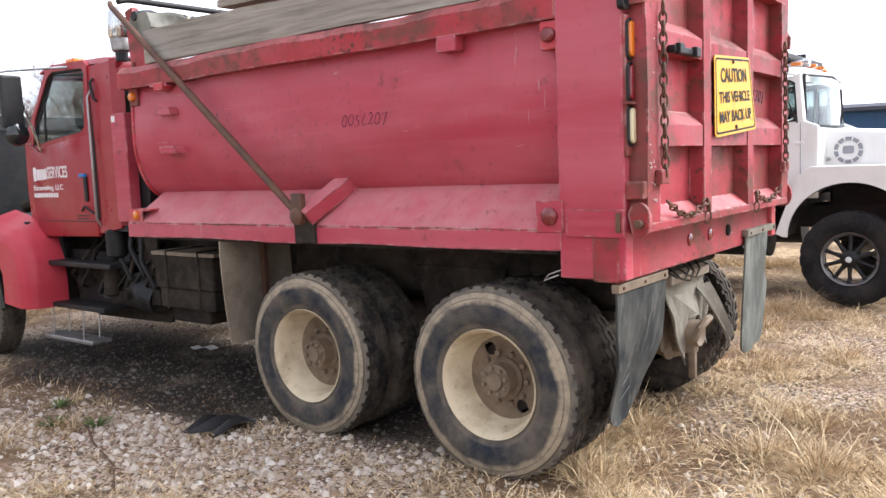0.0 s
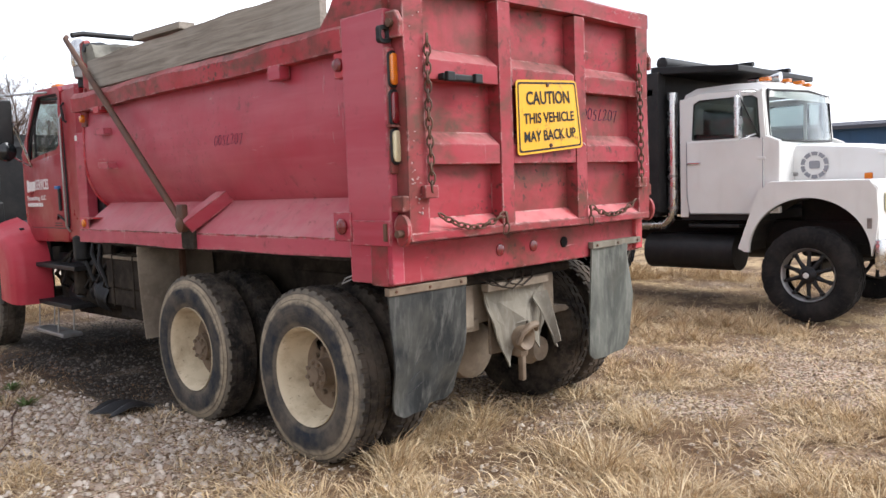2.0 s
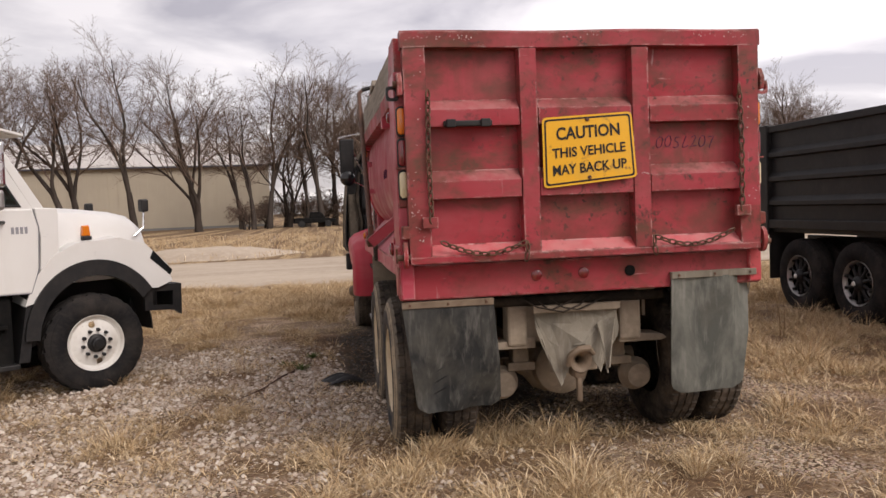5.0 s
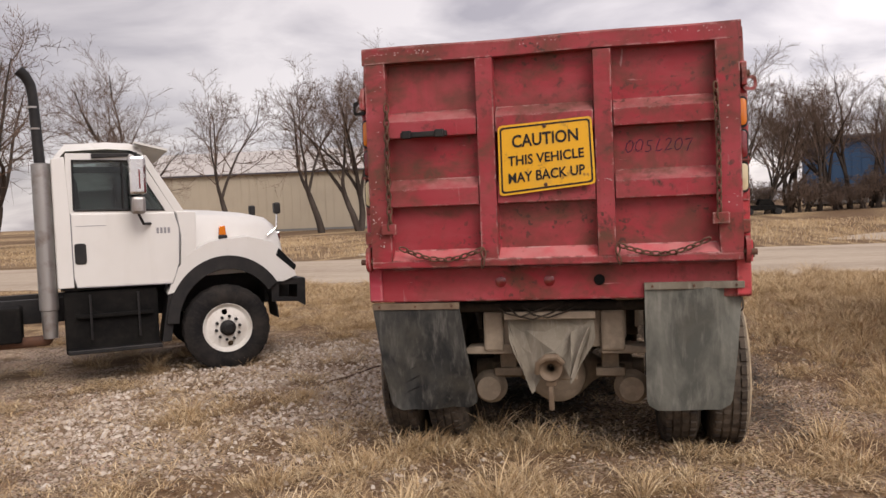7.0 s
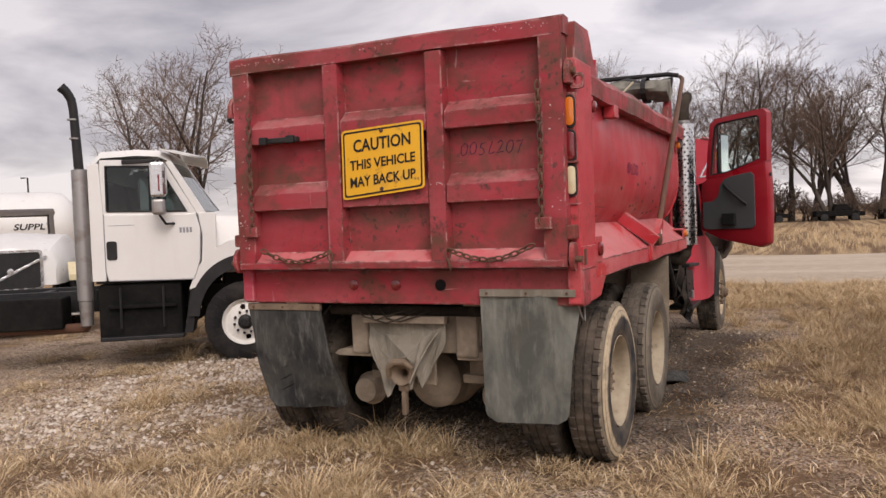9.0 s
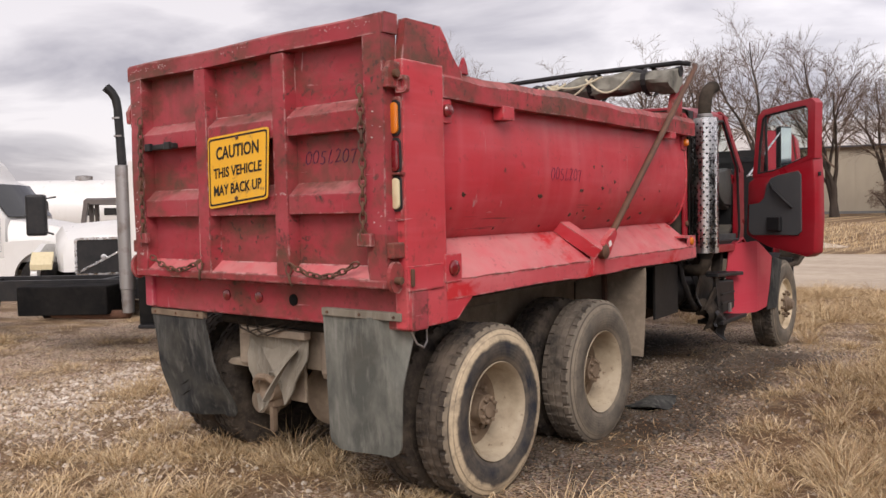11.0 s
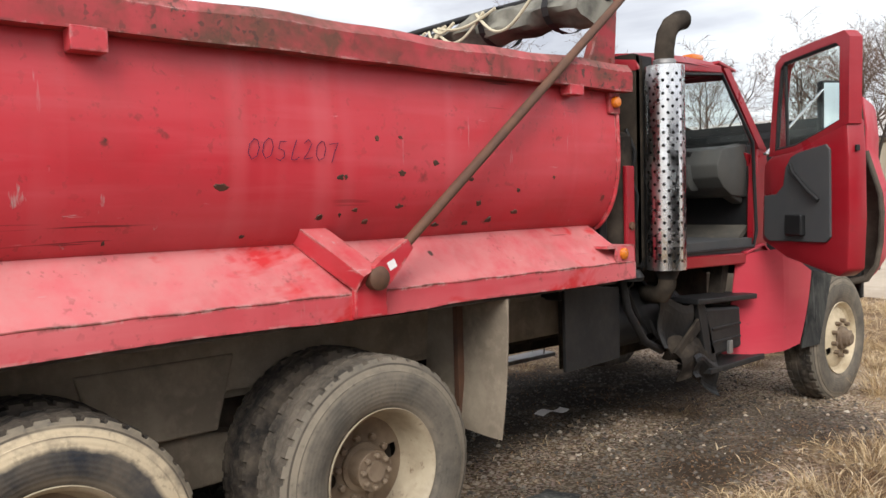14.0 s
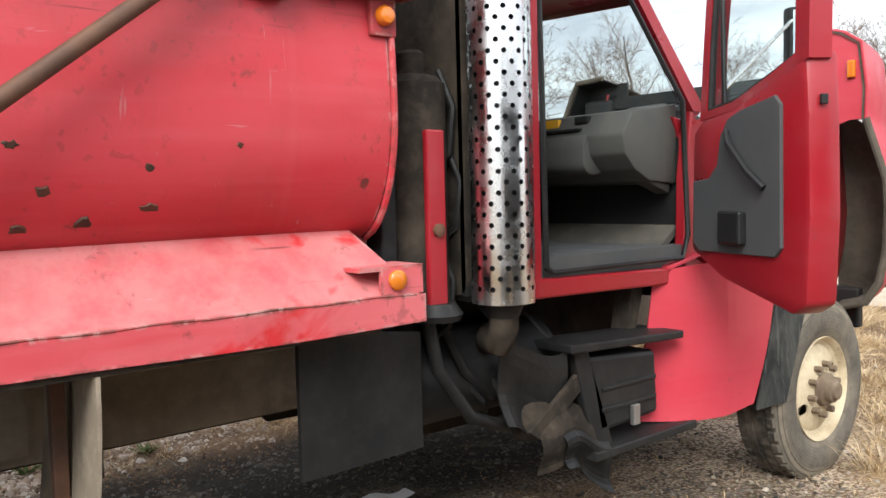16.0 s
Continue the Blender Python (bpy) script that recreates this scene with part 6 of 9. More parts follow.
    tube(eng, [(-0.36, 7.0, 1.3), (-0.58, 7.1, 1.5), (-0.60, 7.6, 1.45), (-0.42, 7.72, 1.3)], 0.055, 10)
    part("engine", eng, CHASSIS, truck, smooth=True)
    part("front_axle", block(-0.95, 0.95, 7.39, 7.53, 0.42, 0.56, 0.03), CHASSIS, truck)
    for s in (-1, 1):
        # painted skirt behind each front wheel: a folded plate that flares outward
        sk = fresh()
        prof = [(6.27, 0.98), (6.45, 1.10), (6.62, 1.19), (6.98, 1.245)]
        bot = [(6.08, 0.96), (6.40, 1.12), (6.58, 1.20), (6.77, 1.245)]
        rows_top = [Vector((s * x, y, z)) for (y, x), z in zip(prof, (1.27, 1.30, 1.31, 1.11))]
        rows_bot = [Vector((s * x, y, z)) for (y, x), z in zip(bot, (0.52, 0.49, 0.50, 0.54))]
        def f(u, v):
            i = u * 3
            a = int(min(i, 2))
            t0, b0 = rows_top[a].lerp(rows_top[a + 1], i - a), rows_bot[a].lerp(rows_bot[a + 1], i - a)
            p = t0.lerp(b0, v)
            p.y += 0.03 * math.sin(math.pi * v)
            return p
        def round_fender(u, v):
            """Rolls back and down behind the wheel, with a rounded shoulder to its outer face."""
            back = [(6.20, 0.53), (6.19, 0.75), (6.215, 0.98), (6.30, 1.17), (6.46, 1.31), (6.68, 1.40), (6.92, 1.45)]
            across = [(0.945, 0.0), (1.10, 0.0), (1.22, 0.01), (1.285, 0.05), (1.315, 0.13), (1.318, 0.24), (1.315, 0.34), (1.31, 0.46)]
            i, j = v * 6, u * 7
            a, b = int(min(i, 5)), int(min(j, 6))
            (y0, z0), (y1, z1) = back[a], back[a + 1]
            y, z = y0 + (y1 - y0) * (i - a), z0 + (z1 - z0) * (i - a)
            (x0, d0), (x1, d1) = across[b], across[b + 1]
            x, d = x0 + (x1 - x0) * (j - b), d0 + (d1 - d0) * (j - b)
            x += 0.075 * smooth01(0.45, 0.9, v) * (1 - u)
            n = (Vector((7.3, 0.62)) - Vector((y, z))).normalized()
            slope = 0.30 * smooth01(0.35, 0.9, v) * (x - 0.945)
            return Vector((-x, y + n.x * d, z + n.y * d - slope))
        if s < 0:
            part("wheel_skirt", sheet(fresh(), round_fender, 28, 24, 0.012), RED_SKIRT, truck, "faded red rounded fender behind the front wheel", True)
            part("fender_inner", block(-0.935, -0.915, 6.22, 6.92, 0.50, 1.24), BLACK, truck)
            part("hood_latch", block(-1.13, -1.09, 6.50, 6.56, 1.27, 1.33, 0.01), BLACK, truck)
            deck = [(6.40, 1.24), (6.95, 1.40), (6.95, 1.38), (6.40, 1.22)]
            part("skirt_top", prism(fresh(), deck, "x", -0.62, -1.03, 0.004), BLACK, truck)
        else:
            part("wheel_skirt", sheet(fresh(), f, 14, 12, 0.012 * s), RED_SKIRT, truck, "faded red skirt panel behind the front wheel")
            part("skirt_top", prism(fresh(), [(6.32, 1.30), (6.60, 1.35), (6.95, 1.14), (6.95, 1.125), (6.60, 1.33), (6.32, 1.28)], "x", s * 0.62, s * 1.05, 0.004), RED_SKIRT, truck)
        # black mudguard behind the tyre
        def g(u, v):
            a = radians(100 + 75 * v)
            return (s * (0.95 + 0.31 * u), 7.46 + 0.60 * math.cos(a) * 0.92, 0.52 + 0.60 * math.sin(a) * 1.02)
        part("mudguard", sheet(fresh(), g, 3, 14, 0.012 * s), PLASTIC, truck, smooth=True)
        # flat rubber guard between skirt and tyre, cut to the tyre's round
        def lipf(u, v):
            z = 1.11 - 0.61 * v
            y0 = 7.01 - 0.215 * v
            y1 = y0 + 0.27 - 0.02 * v
            return (s * (1.250 + 0.03 * u), y0 + (y1 - y0) * u, z - 0.06 * u * (1 - v))
        part("mudguard_panel", sheet(fresh(), lipf, 5, 10, 0.012 * s), FLAP, truck, "grey-black rubber guard panel", True)


red_front()


def red_side_gear():
    # right exhaust stack with its perforated guard
    cx, cy = 1.165, 5.035
    guard = fresh()
    R, cols, rows_n = 0.128, 26, 32
    z0, z1 = 1.262, 2.592
    cw, ch = 2 * math.pi * R / cols, (z1 - z0) / rows_n
    at = lambda a, z: (cx + R * math.cos(a / R), cy + R * math.sin(a / R), z)
    for r in range(rows_n):
        for c in range(cols):
            ma, mz = (c + 0.5) * cw, z0 + (r + 0.5) * ch
            rim = [(cw / 2, 0), (cw / 2, ch / 2), (0, ch / 2), (-cw / 2, ch / 2), (-cw / 2, 0), (-cw / 2, -ch / 2), (0, -ch / 2), (cw / 2, -ch / 2)]
            outer = [guard.verts.new(at(ma + p, mz + q)) for p, q in rim]
            if (r + c) % 2 == 0 and 0 < r < rows_n - 1:
                inner = [guard.verts.new(at(ma + 0.0108 * math.cos(k * math.pi / 4), mz + 0.0108 * math.sin(k * math.pi / 4))) for k in range(8)]
                for k in range(8):
                    guard.faces.new((outer[k], outer[(k + 1) % 8], inner[(k + 1) % 8], inner[k]))
            else:
                mid = guard.verts.new(at(ma, mz))
                for k in range(8):
                    guard.faces.new((outer[k], outer[(k + 1) % 8], mid))
    bmesh.ops.remove_doubles(guard, verts=guard.verts, dist=0.0008)
    stack = part("exhaust_guard", guard, CHROME, truck, "perforated chrome exhaust guard", True)
    part("exhaust_muffler", lathe(fresh(), [(1.20, 0.06), (1.27, 0.09), (1.29, 0.108), (2.56, 0.108), (2.60, 0.075)], "z", (cx, cy, 0), 32), BLACK, truck, smooth=True)
    el = tube(fresh(), [(cx, cy, 2.56), (cx, cy, 2.70), (cx + 0.005, cy + 0.02, 2.80), (cx + 0.01, cy + 0.07, 2.865), (cx + 0.015, cy + 0.15, 2.905), (cx + 0.02, cy + 0.20, 2.915)], 0.064, 18, False)
    part("exhaust_elbow", el, CHASSIS, truck, "sooty dark exhaust elbow", True)
    part("elbow_inside", tube(fresh(), [(cx + 0.012, cy + 0.11, 2.89), (cx + 0.02, cy + 0.196, 2.914)], 0.058, 16, True), BLACK, truck)
    part("elbow_clamp", lathe(fresh(), [(2.60, 0.068), (2.605, 0.075), (2.63, 0.075), (2.635, 0.068)], "z", (cx, cy, 0), 24), STEEL, truck)
    part("exhaust_pipe", tube(fresh(), [(cx, cy, 1.24), (cx, cy, 1.16), (cx - 0.05, cy + 0.02, 1.09), (cx - 0.2, cy + 0.1, 1.07), (0.5, 5.6, 1.05), (0.4, 6.7, 1.0)], 0.06, 14), CHASSIS, truck, smooth=True)
    # tall black tank and red doghouse behind the cab
    part("oil_tank", lathe(fresh(), [(1.22, 0.10), (1.24, 0.135), (2.14, 0.135), (2.17, 0.10), (2.18, 0.06), (2.22, 0.055), (2.23, 0.02)], "z", (0.90, 4.80, 0), 28), CHASSIS, truck, smooth=True)
    post = part("tank_post", block(1.035, 1.065, 4.74, 4.83, 1.24, 1.95, 0.008), RED_CAB, truck, "red painted steel upright")
    part("post_bolt", lathe(fresh(), [(1.065, 0.026), (1.08, 0.026), (1.085, 0.01)], "x", (0, 4.785, 1.56), 12), RUST, post)
    part("sight_gauge", block(1.01, 1.03, 4.775, 4.80, 1.92, 2.10, 0.005), PLASTIC, truck)
    for yy, zz in ((4.88, 1.5), (4.93, 1.9), (4.90, 2.2)):
        part("hose", tube(fresh(), [(0.95, yy, zz), (1.0, yy + 0.03, zz - 0.15), (0.98, yy + 0.02, zz - 0.34), (0.9, yy, zz - 0.4)], 0.014, 7), PLASTIC, truck, smooth=True)
    part("tank_cap", lathe(fresh(), [(2.20, 0.06), (2.26, 0.06), (2.275, 0.04)], "z", (0.90, 4.80, 0), 18), CHASSIS, truck, smooth=True)
    part("doghouse", block(-1.060, -0.962, 4.815, 5.026, 1.335, 2.235, 0.01), RED_FADED, truck, "pale red upright box behind the cab")
    part("doghouse", block(0.70, 0.97, 4.585, 4.66, 1.28, 2.05, 0.01), BLACK, truck)
    part("hoist_cover", block(-0.42, 0.60, 4.60, 4.90, 1.05, 2.58, 0.02), BLACK, truck)
    # added black filler: shuts out sky so the gap behind the cab looks shaded
    part("gap_filler", block(-0.955, -0.425, 4.70, 4.90, 1.25, 2.50, 0.01), BLACK, truck)
    part("reflector", block(-1.065, -1.061, 4.955, 5.005, 2.165, 2.215), WHITE_INK, truck)
    # air horn or filter bowl above the cab's rear corner
    part("air_intake", lathe(fresh(), [(2.72, 0.04), (2.745, 0.075), (2.83, 0.085), (2.845, 0.08)], "z", (-0.985, 4.90, 0), 24), STEEL, truck, smooth=True)
    part("intake_bowl", lathe(fresh(), [(2.845, 0.088), (2.855, 0.095), (3.05, 0.095), (3.09, 0.07), (3.10, 0.02)], "z", (-0.985, 4.90, 0), 24), CHROME, truck, smooth=True)
    part("intake_stem", lathe(fresh(), [(2.66, 0.05), (2.73, 0.05)], "z", (-0.985, 4.90, 0), 16), BLACK, truck)
    # left: battery or fluid tank, steps
    tank = part("side_tank", block(-1.02, -0.52, 3.84, 4.60, 0.80, 1.075, 0.02), CHASSIS, truck, "grimy box-shaped side tank")
    part("tank_lid", block(-1.03, -0.52, 3.80, 4.63, 1.07, 1.10, 0.006), MUDDY, tank, "dusty lid")
    part("tank_sump", block(-1.00, -0.55, 3.86, 4.58, 0.64, 0.802, 0.012), CHASSIS, tank)
    part("tank_foot", block(-0.95, -0.60, 4.0, 4.5, 0.52, 0.645, 0.02), CHASSIS, tank)
    for y in (4.0, 4.42):
        part("tank_strap", tube(fresh(), [(-0.6, y, 1.108), (-1.034, y, 1.108), (-1.034, y, 0.64)], 0.008, 6), CHASSIS, tank)
    for x0, x1, ya, yb, z in ((-1.10, -0.80, 5.15, 6.30, 0.95), (-1.10, -0.82, 5.30, 6.28, 0.56)):
        part("cab_step", block(x0, x1, ya, yb, z - 0.025, z + 0.02, 0.008), BLACK, truck)
    part("step_carrier", prism(fresh(), [(5.2, 1.05), (6.2, 1.05), (6.1, 0.52), (5.4, 0.52)], "x", -0.86, -0.80), BLACK, truck)
    # added dark screen and foot: hide bright ground beyond, keep the underside in shade
    part("shade_screen", block(-0.66, -0.64, 3.66, 6.75, 0.50, 1.24), CHASSIS, truck)
    part("shade_screen_foot", prism(fresh(), [(4.65, 0.72), (6.2, 0.72), (6.1, 0.40), (4.9, 0.42)], "x", -0.72, -0.67, 0.01), CHASSIS, truck)
    part("fuel_filter", lathe(fresh(), [(0.66, 0.05), (0.68, 0.075), (0.90, 0.075), (0.92, 0.04)], "z", (-0.93, 5.42, 0), 18), CHASSIS, truck, smooth=True)
    part("air_tank", lathe(fresh(), [(4.80, 0.03), (4.83, 0.12), (5.55, 0.12), (5.58, 0.03)], "y", (-0.80, 0, 0.66), 22), CHASSIS, truck, smooth=True)
    part("mount_plate", prism(fresh(), [(4.70, 1.24), (5.0, 1.24), (4.98, 0.90), (4.86, 0.62), (4.72, 0.62)], "x", -0.92, -0.90, 0.004), CHASSIS, truck)
    junk = random.Random(21)
    for k in range(9):
        y0, z0h = 4.72 + 0.15 * k, junk.uniform(1.05, 1.22)
        part("hose", tube(fresh(), [(-0.74, y0, z0h), (-0.93, y0 + junk.uniform(-0.1, 0.1), z0h - 0.14), (-0.95, y0 + 0.14, 0.80 + junk.uniform(-0.12, 0.05)), (-0.76, y0 + 0.28, 0.66)], 0.010 + 0.005 * (k % 3), 7), PLASTIC if k % 2 else CHASSIS, truck, smooth=True)
    for k, (y, z, dy, dz, x) in enumerate(((5.15, 0.92, 0.40, 0.24, 0.90), (5.60, 0.86, 0.46, 0.26, 0.88), (4.80, 0.84, 0.34, 0.26, 0.94))):
        crum = fresh()
        ph = junk.uniform(0, 6)
        sheet(crum, lambda u, v: (-(x + 0.035 * math.sin(7 * u + ph) * v + 0.03 * math.sin(5 * v + ph)), y + dy * u + 0.05 * v, z - dz * v + 0.05 * math.sin(4 * u + ph)), 9, 8, 0.006)
        part("bent_plate", crum, CHASSIS if k % 2 else BLACK, truck)
    low = part("hanging_step", block(-1.13, -0.93, 5.50, 6.34, 0.235, 0.275, 0.01), STEEL, truck)
    for y in (5.66, 6.20):
        for x in (-1.11, -0.96):
            part("step_hanger", tube(fresh(), [(x, y, 0.27), (x + 0.02, y, 0.54)], 0.007, 6), STEEL, low)
    for k, (y, z) in enumerate(((5.0, 1.1), (4.85, 1.0), (5.2, 1.05))):
        part("hose", tube(fresh(), [(-0.9, y + 0.1, 1.28), (-0.98, y, z), (-0.95, y - 0.12, z - 0.22), (-0.7, y - 0.2, z - 0.25)], 0.022, 8), BLACK, truck, smooth=True)
    part("filter_can", lathe(fresh(), [(1.02, 0.06), (1.04, 0.085), (1.25, 0.085), (1.27, 0.05)], "z", (-0.98, 5.22, 0), 18), BLACK, truck, smooth=True)
    # right: black hanging panel, hoses, battery box and steps
    part("side_panel", prism(fresh(), [(4.19, 0.68), (4.74, 0.69), (4.74, 1.16), (4.19, 1.22)], "x", 0.97, 0.995, 0.004), BLACK, truck)
    part("hose", tube(fresh(), [(0.98, 4.78, 1.25), (1.02, 4.80, 1.0), (1.04, 4.95, 0.78), (1.0, 5.2, 0.68), (0.8, 5.4, 0.66)], 0.028, 10), BLACK, truck, smooth=True)
    part("hose", tube(fresh(), [(0.90, 4.90, 1.2), (0.95, 5.0, 0.95), (0.9, 5.2, 0.80)], 0.022, 8), BLACK, truck, smooth=True)
    part("canister", lathe(fresh(), [(1.20, 0.10), (1.225, 0.11), (1.27, 0.08)], "z", (1.02, 4.80, 0), 20), BLACK, truck, smooth=True)
    bat = part("battery_box", prism(fresh(), [(5.62, 0.94), (6.14, 0.90), (6.16, 0.58), (5.70, 0.56)], "x", 0.62, 1.09, 0.025), BLACK, truck)
    part("step_tread", block(0.86, 1.14, 5.42, 6.26, 0.955, 0.995, 0.008, pose(0, 0, 0, -2.5, 0, 0) @ pose(0, 0, 0.26)), BLACK, bat)
    part("step_tread", block(0.86, 1.14, 5.62, 6.42, 0.455, 0.50, 0.008), BLACK, bat)
    part("step_brace", prism(fresh(), [(5.52, 1.0), (5.62, 1.0), (5.80, 0.50), (5.72, 0.46), (5.66, 0.50)], "x", 1.05, 1.09, 0.006), BLACK, bat)
    part("step_brace", prism(fresh(), [(5.25, 0.66), (5.32, 0.61), (5.70, 0.86), (5.64, 0.92)], "x", 1.06, 1.085, 0.004), CHASSIS, bat)
    rnd = random.Random(8)
    for k, (y, z, dy, dz, x) in enumerate(((5.08, 1.02, 0.42, 0.36, 1.04), (5.30, 0.70, 0.34, 0.24, 1.07), (5.42, 0.58, 0.30, 0.16, 1.10), (5.20, 0.86, 0.30, 0.20, 1.00))):
        crum = fresh()
        ph = rnd.uniform(0, 6)
        sheet(crum, lambda u, v: (x + 0.035 * math.sin(7 * u + ph) * v + 0.03 * math.sin(5 * v + ph), y + dy * u + 0.05 * v, z - dz * v + 0.05 * math.sin(4 * u + ph) - 0.10 * u * v), 9, 8, 0.006)
        part("bent_plate", crum, CHASSIS if k % 2 else BLACK, bat)
    for k in range(5):
        y0, z0h = 4.95 + 0.14 * k, rnd.uniform(1.05, 1.2)
        part("hose", tube(fresh(), [(0.78, y0, z0h), (0.92, y0 + 0.06, z0h - 0.16), (0.94, y0 + 0.16, 0.80 - 0.04 * k), (0.80, y0 + 0.30, 0.70)], 0.013 + 0.004 * (k % 2), 7), PLASTIC, truck, smooth=True)
    for z in (0.66, 0.76):
        part("box_rib", block(1.088, 1.100, 5.72, 6.13, z, z + 0.02, 0.004), BLACK, bat)
    part("box_clamp", block(1.09, 1.115, 5.93, 5.98, 0.56, 0.66, 0.004), STEEL, bat)
    part("cab_mount", prism(fresh(), [(6.15, 1.22), (6.25, 1.22), (6.18, 0.98), (6.10, 0.98)], "x", 0.84, 0.94), CHASSIS, truck)
    # added dark screen on the right, in place of the shade below the cab
    part("shade_screen", block(0.505, 0.525, 4.70, 6.62, 0.56, 1.22), CHASSIS, truck)
    part("fuel_tank", lathe(fresh(), [(4.75, 0.02), (4.76, 0.20), (5.6, 0.20), (5.61, 0.02)], "y", (0.74, 0, 0.90), 28), BLACK, truck, smooth=True)
    part("gearbox", block(-0.25, 0.25, 5.7, 6.9, 0.62, 1.1, 0.06), CHASSIS, truck)
    part("drive_shaft", lathe(fresh(), [(2.7, 0.06), (5.7, 0.06)], "y", (0, 0, 0.72), 16), CHASSIS, truck)


red_side_gear()



# the white truck with the black dump box, nose towards -y
def dump_truck_white():
    t = thing("white_dump_truck", "old white conventional truck with a black dump box", "dump truck", at=pose(6.23, -0.01, 0.06))
    cab = part("cab", prism(fresh(), [(1.10, 1.02), (2.20, 1.02), (2.20, 1.12), (1.10, 1.12)], "x", -1.03, 1.03), BLACK, t, "white steel cab")
    # roof
    rf = fresh()
    rings = []
    for y, z, w in ((2.20, 2.48, 0.97), (2.19, 2.58, 0.93), (2.05, 2.645, 0.90), (1.6, 2.655, 0.90), (1.30, 2.64, 0.88), (1.20, 2.60, 0.87), (1.14, 2.54, 0.88)):
        rings.append([(-w - 0.06, y, z - 0.10), (-w, y, z - 0.02), (-w * 0.5, y, z + 0.02), (0, y, z + 0.03), (w * 0.5, y, z + 0.02), (w, y, z - 0.02), (w + 0.06, y, z - 0.10), (0, y, z - 0.10)])
    loft(rf, rings)
    part("roof", rf, WHITE_OLD, cab, smooth=True)
    back = fresh()
    ring_prism(back, rounded(-1.02, 1.02, 1.05, 2.50, 0.08), rounded(-0.5, 0.5, 2.0, 2.4, 0.06), "y", 2.18, 2.22)
    part("rear_wall", back, WHITE_OLD, cab)
    part("rear_window", prism(fresh(), rounded(-0.51, 0.51, 1.99, 2.41, 0.06), "y", 2.195, 2.203), TINT, cab)
    for s in (-1, 1):
        # door with two window openings
        d = part("door", prism(fresh(), [(1.20, 1.09), (2.08, 1.09), (2.12, 1.30), (2.12, 1.97), (1.16, 1.97), (1.16, 1.30)], "x", s * 1.02, s * 1.06, 0.012), WHITE_OLD, cab)
        wf = fresh()
        ring_prism(wf, [(1.14, 1.96), (2.14, 1.96), (2.11, 2.50), (1.98, 2.54), (1.28, 2.54), (1.18, 2.50)], [(1.20, 1.985), (2.06, 1.985), (2.03, 2.43), (1.95, 2.47), (1.30, 2.47), (1.23, 2.43)], "x", s * 0.98, s * 1.04)
        part("window_frame", wf, WHITE_OLD, d)
        part("window_glass", prism(fresh(), [(1.19, 1.975), (2.07, 1.975), (2.04, 2.44), (1.95, 2.48), (1.30, 2.48), (1.22, 2.44)], "x", s * 1.0, s * 1.007), TINT, d)
        part("vent_bar", block(s * 0.985, s * 1.042, 1.46, 1.50, 1.98, 2.48, 0.004), WHITE_OLD, d)
        part("vent_rubber", tube(fresh(), [(s * 1.035, y, z) for y, z in ((1.21, 2.0), (1.45, 2.0), (1.45, 2.45), (1.30, 2.46), (1.24, 2.43), (1.21, 2.0))], 0.010, 6), PLASTIC, d)
        part("window_rubber", tube(fresh(), [(s * 1.035, y, z) for y, z in ((1.51, 2.0), (2.05, 2.0), (2.02, 2.42), (1.95, 2.46), (1.51, 2.46), (1.51, 2.0))], 0.010, 6), PLASTIC, d)
        part("door_handle", block(s * 1.06, s * 1.085, 1.93, 2.10, 1.70, 1.725, 0.008), CHROME, d)
        for z in (1.72, 1.25):
            part("hinge", block(s * 1.058, s * 1.078, 1.13, 1.22, z, z + 0.035, 0.006), WHITE_OLD, d)
        part("door_gap", tube(fresh(), [(s * 1.0605, 1.165, 1.97), (s * 1.0605, 1.165, 1.30), (s * 1.0605, 1.20, 1.10), (s * 1.0605, 2.08, 1.10), (s * 1.0605, 2.115, 1.30), (s * 1.0605, 2.115, 1.97)], 0.005, 4), GREY_INK, d)
        part("rear_pillar", prism(fresh(), [(2.11, 1.05), (2.22, 1.05), (2.22, 2.50), (2.09, 2.50)], "x", s * 0.99, s * 1.035, 0.01), WHITE_OLD, cab)
        part("cowl_side", prism(fresh(), [(0.98, 1.10), (1.17, 1.10), (1.17, 1.98), (1.14, 2.0), (0.98, 1.93)], "x", s * 0.96, s * 1.035, 0.015), WHITE_OLD, cab)
        part("screen_pillar", prism(fresh(), [(1.12, 1.93), (1.20, 1.96), (1.24, 2.52), (1.18, 2.54)], "x", s * 0.90, s * 1.02, 0.01), WHITE_OLD, cab)
        # mirror
        m = part("mirror", block(s * 1.18, s * 1.34, 1.33, 1.38, 1.98, 2.46, 0.02), CHROME, t, "tall chrome side mirror")
        part("mirror_arm", tube(fresh(), [(s * 1.05, 1.25, 2.02), (s * 1.26, 1.34, 1.96), (s * 1.26, 1.34, 2.50), (s * 1.0, 1.24, 2.50)], 0.011, 6), CHROME, m)
        part("mirror_brace", tube(fresh(), [(s * 1.06, 1.20, 1.97), (s * 1.26, 1.34, 2.44)], 0.009, 6), BLACK, m)
        # fender with a round wheel opening
        fe = fresh()
        outer, inner = [], []
        for i in range(25):
            a = math.pi * i / 24
            inner.append((0.615 - 0.66 * math.cos(a), 0.66 + 0.62 * math.sin(a)))
        shape = [(-0.084, 0.80), (-0.109, 1.05), (-0.091, 1.36), (-0.022, 1.455), (1.02, 1.46), (1.16, 1.36), (1.30, 0.98), (1.40, 0.70), (1.32, 0.66)]
        poly = shape + inner[::-1] + [(-0.075, 0.78)]
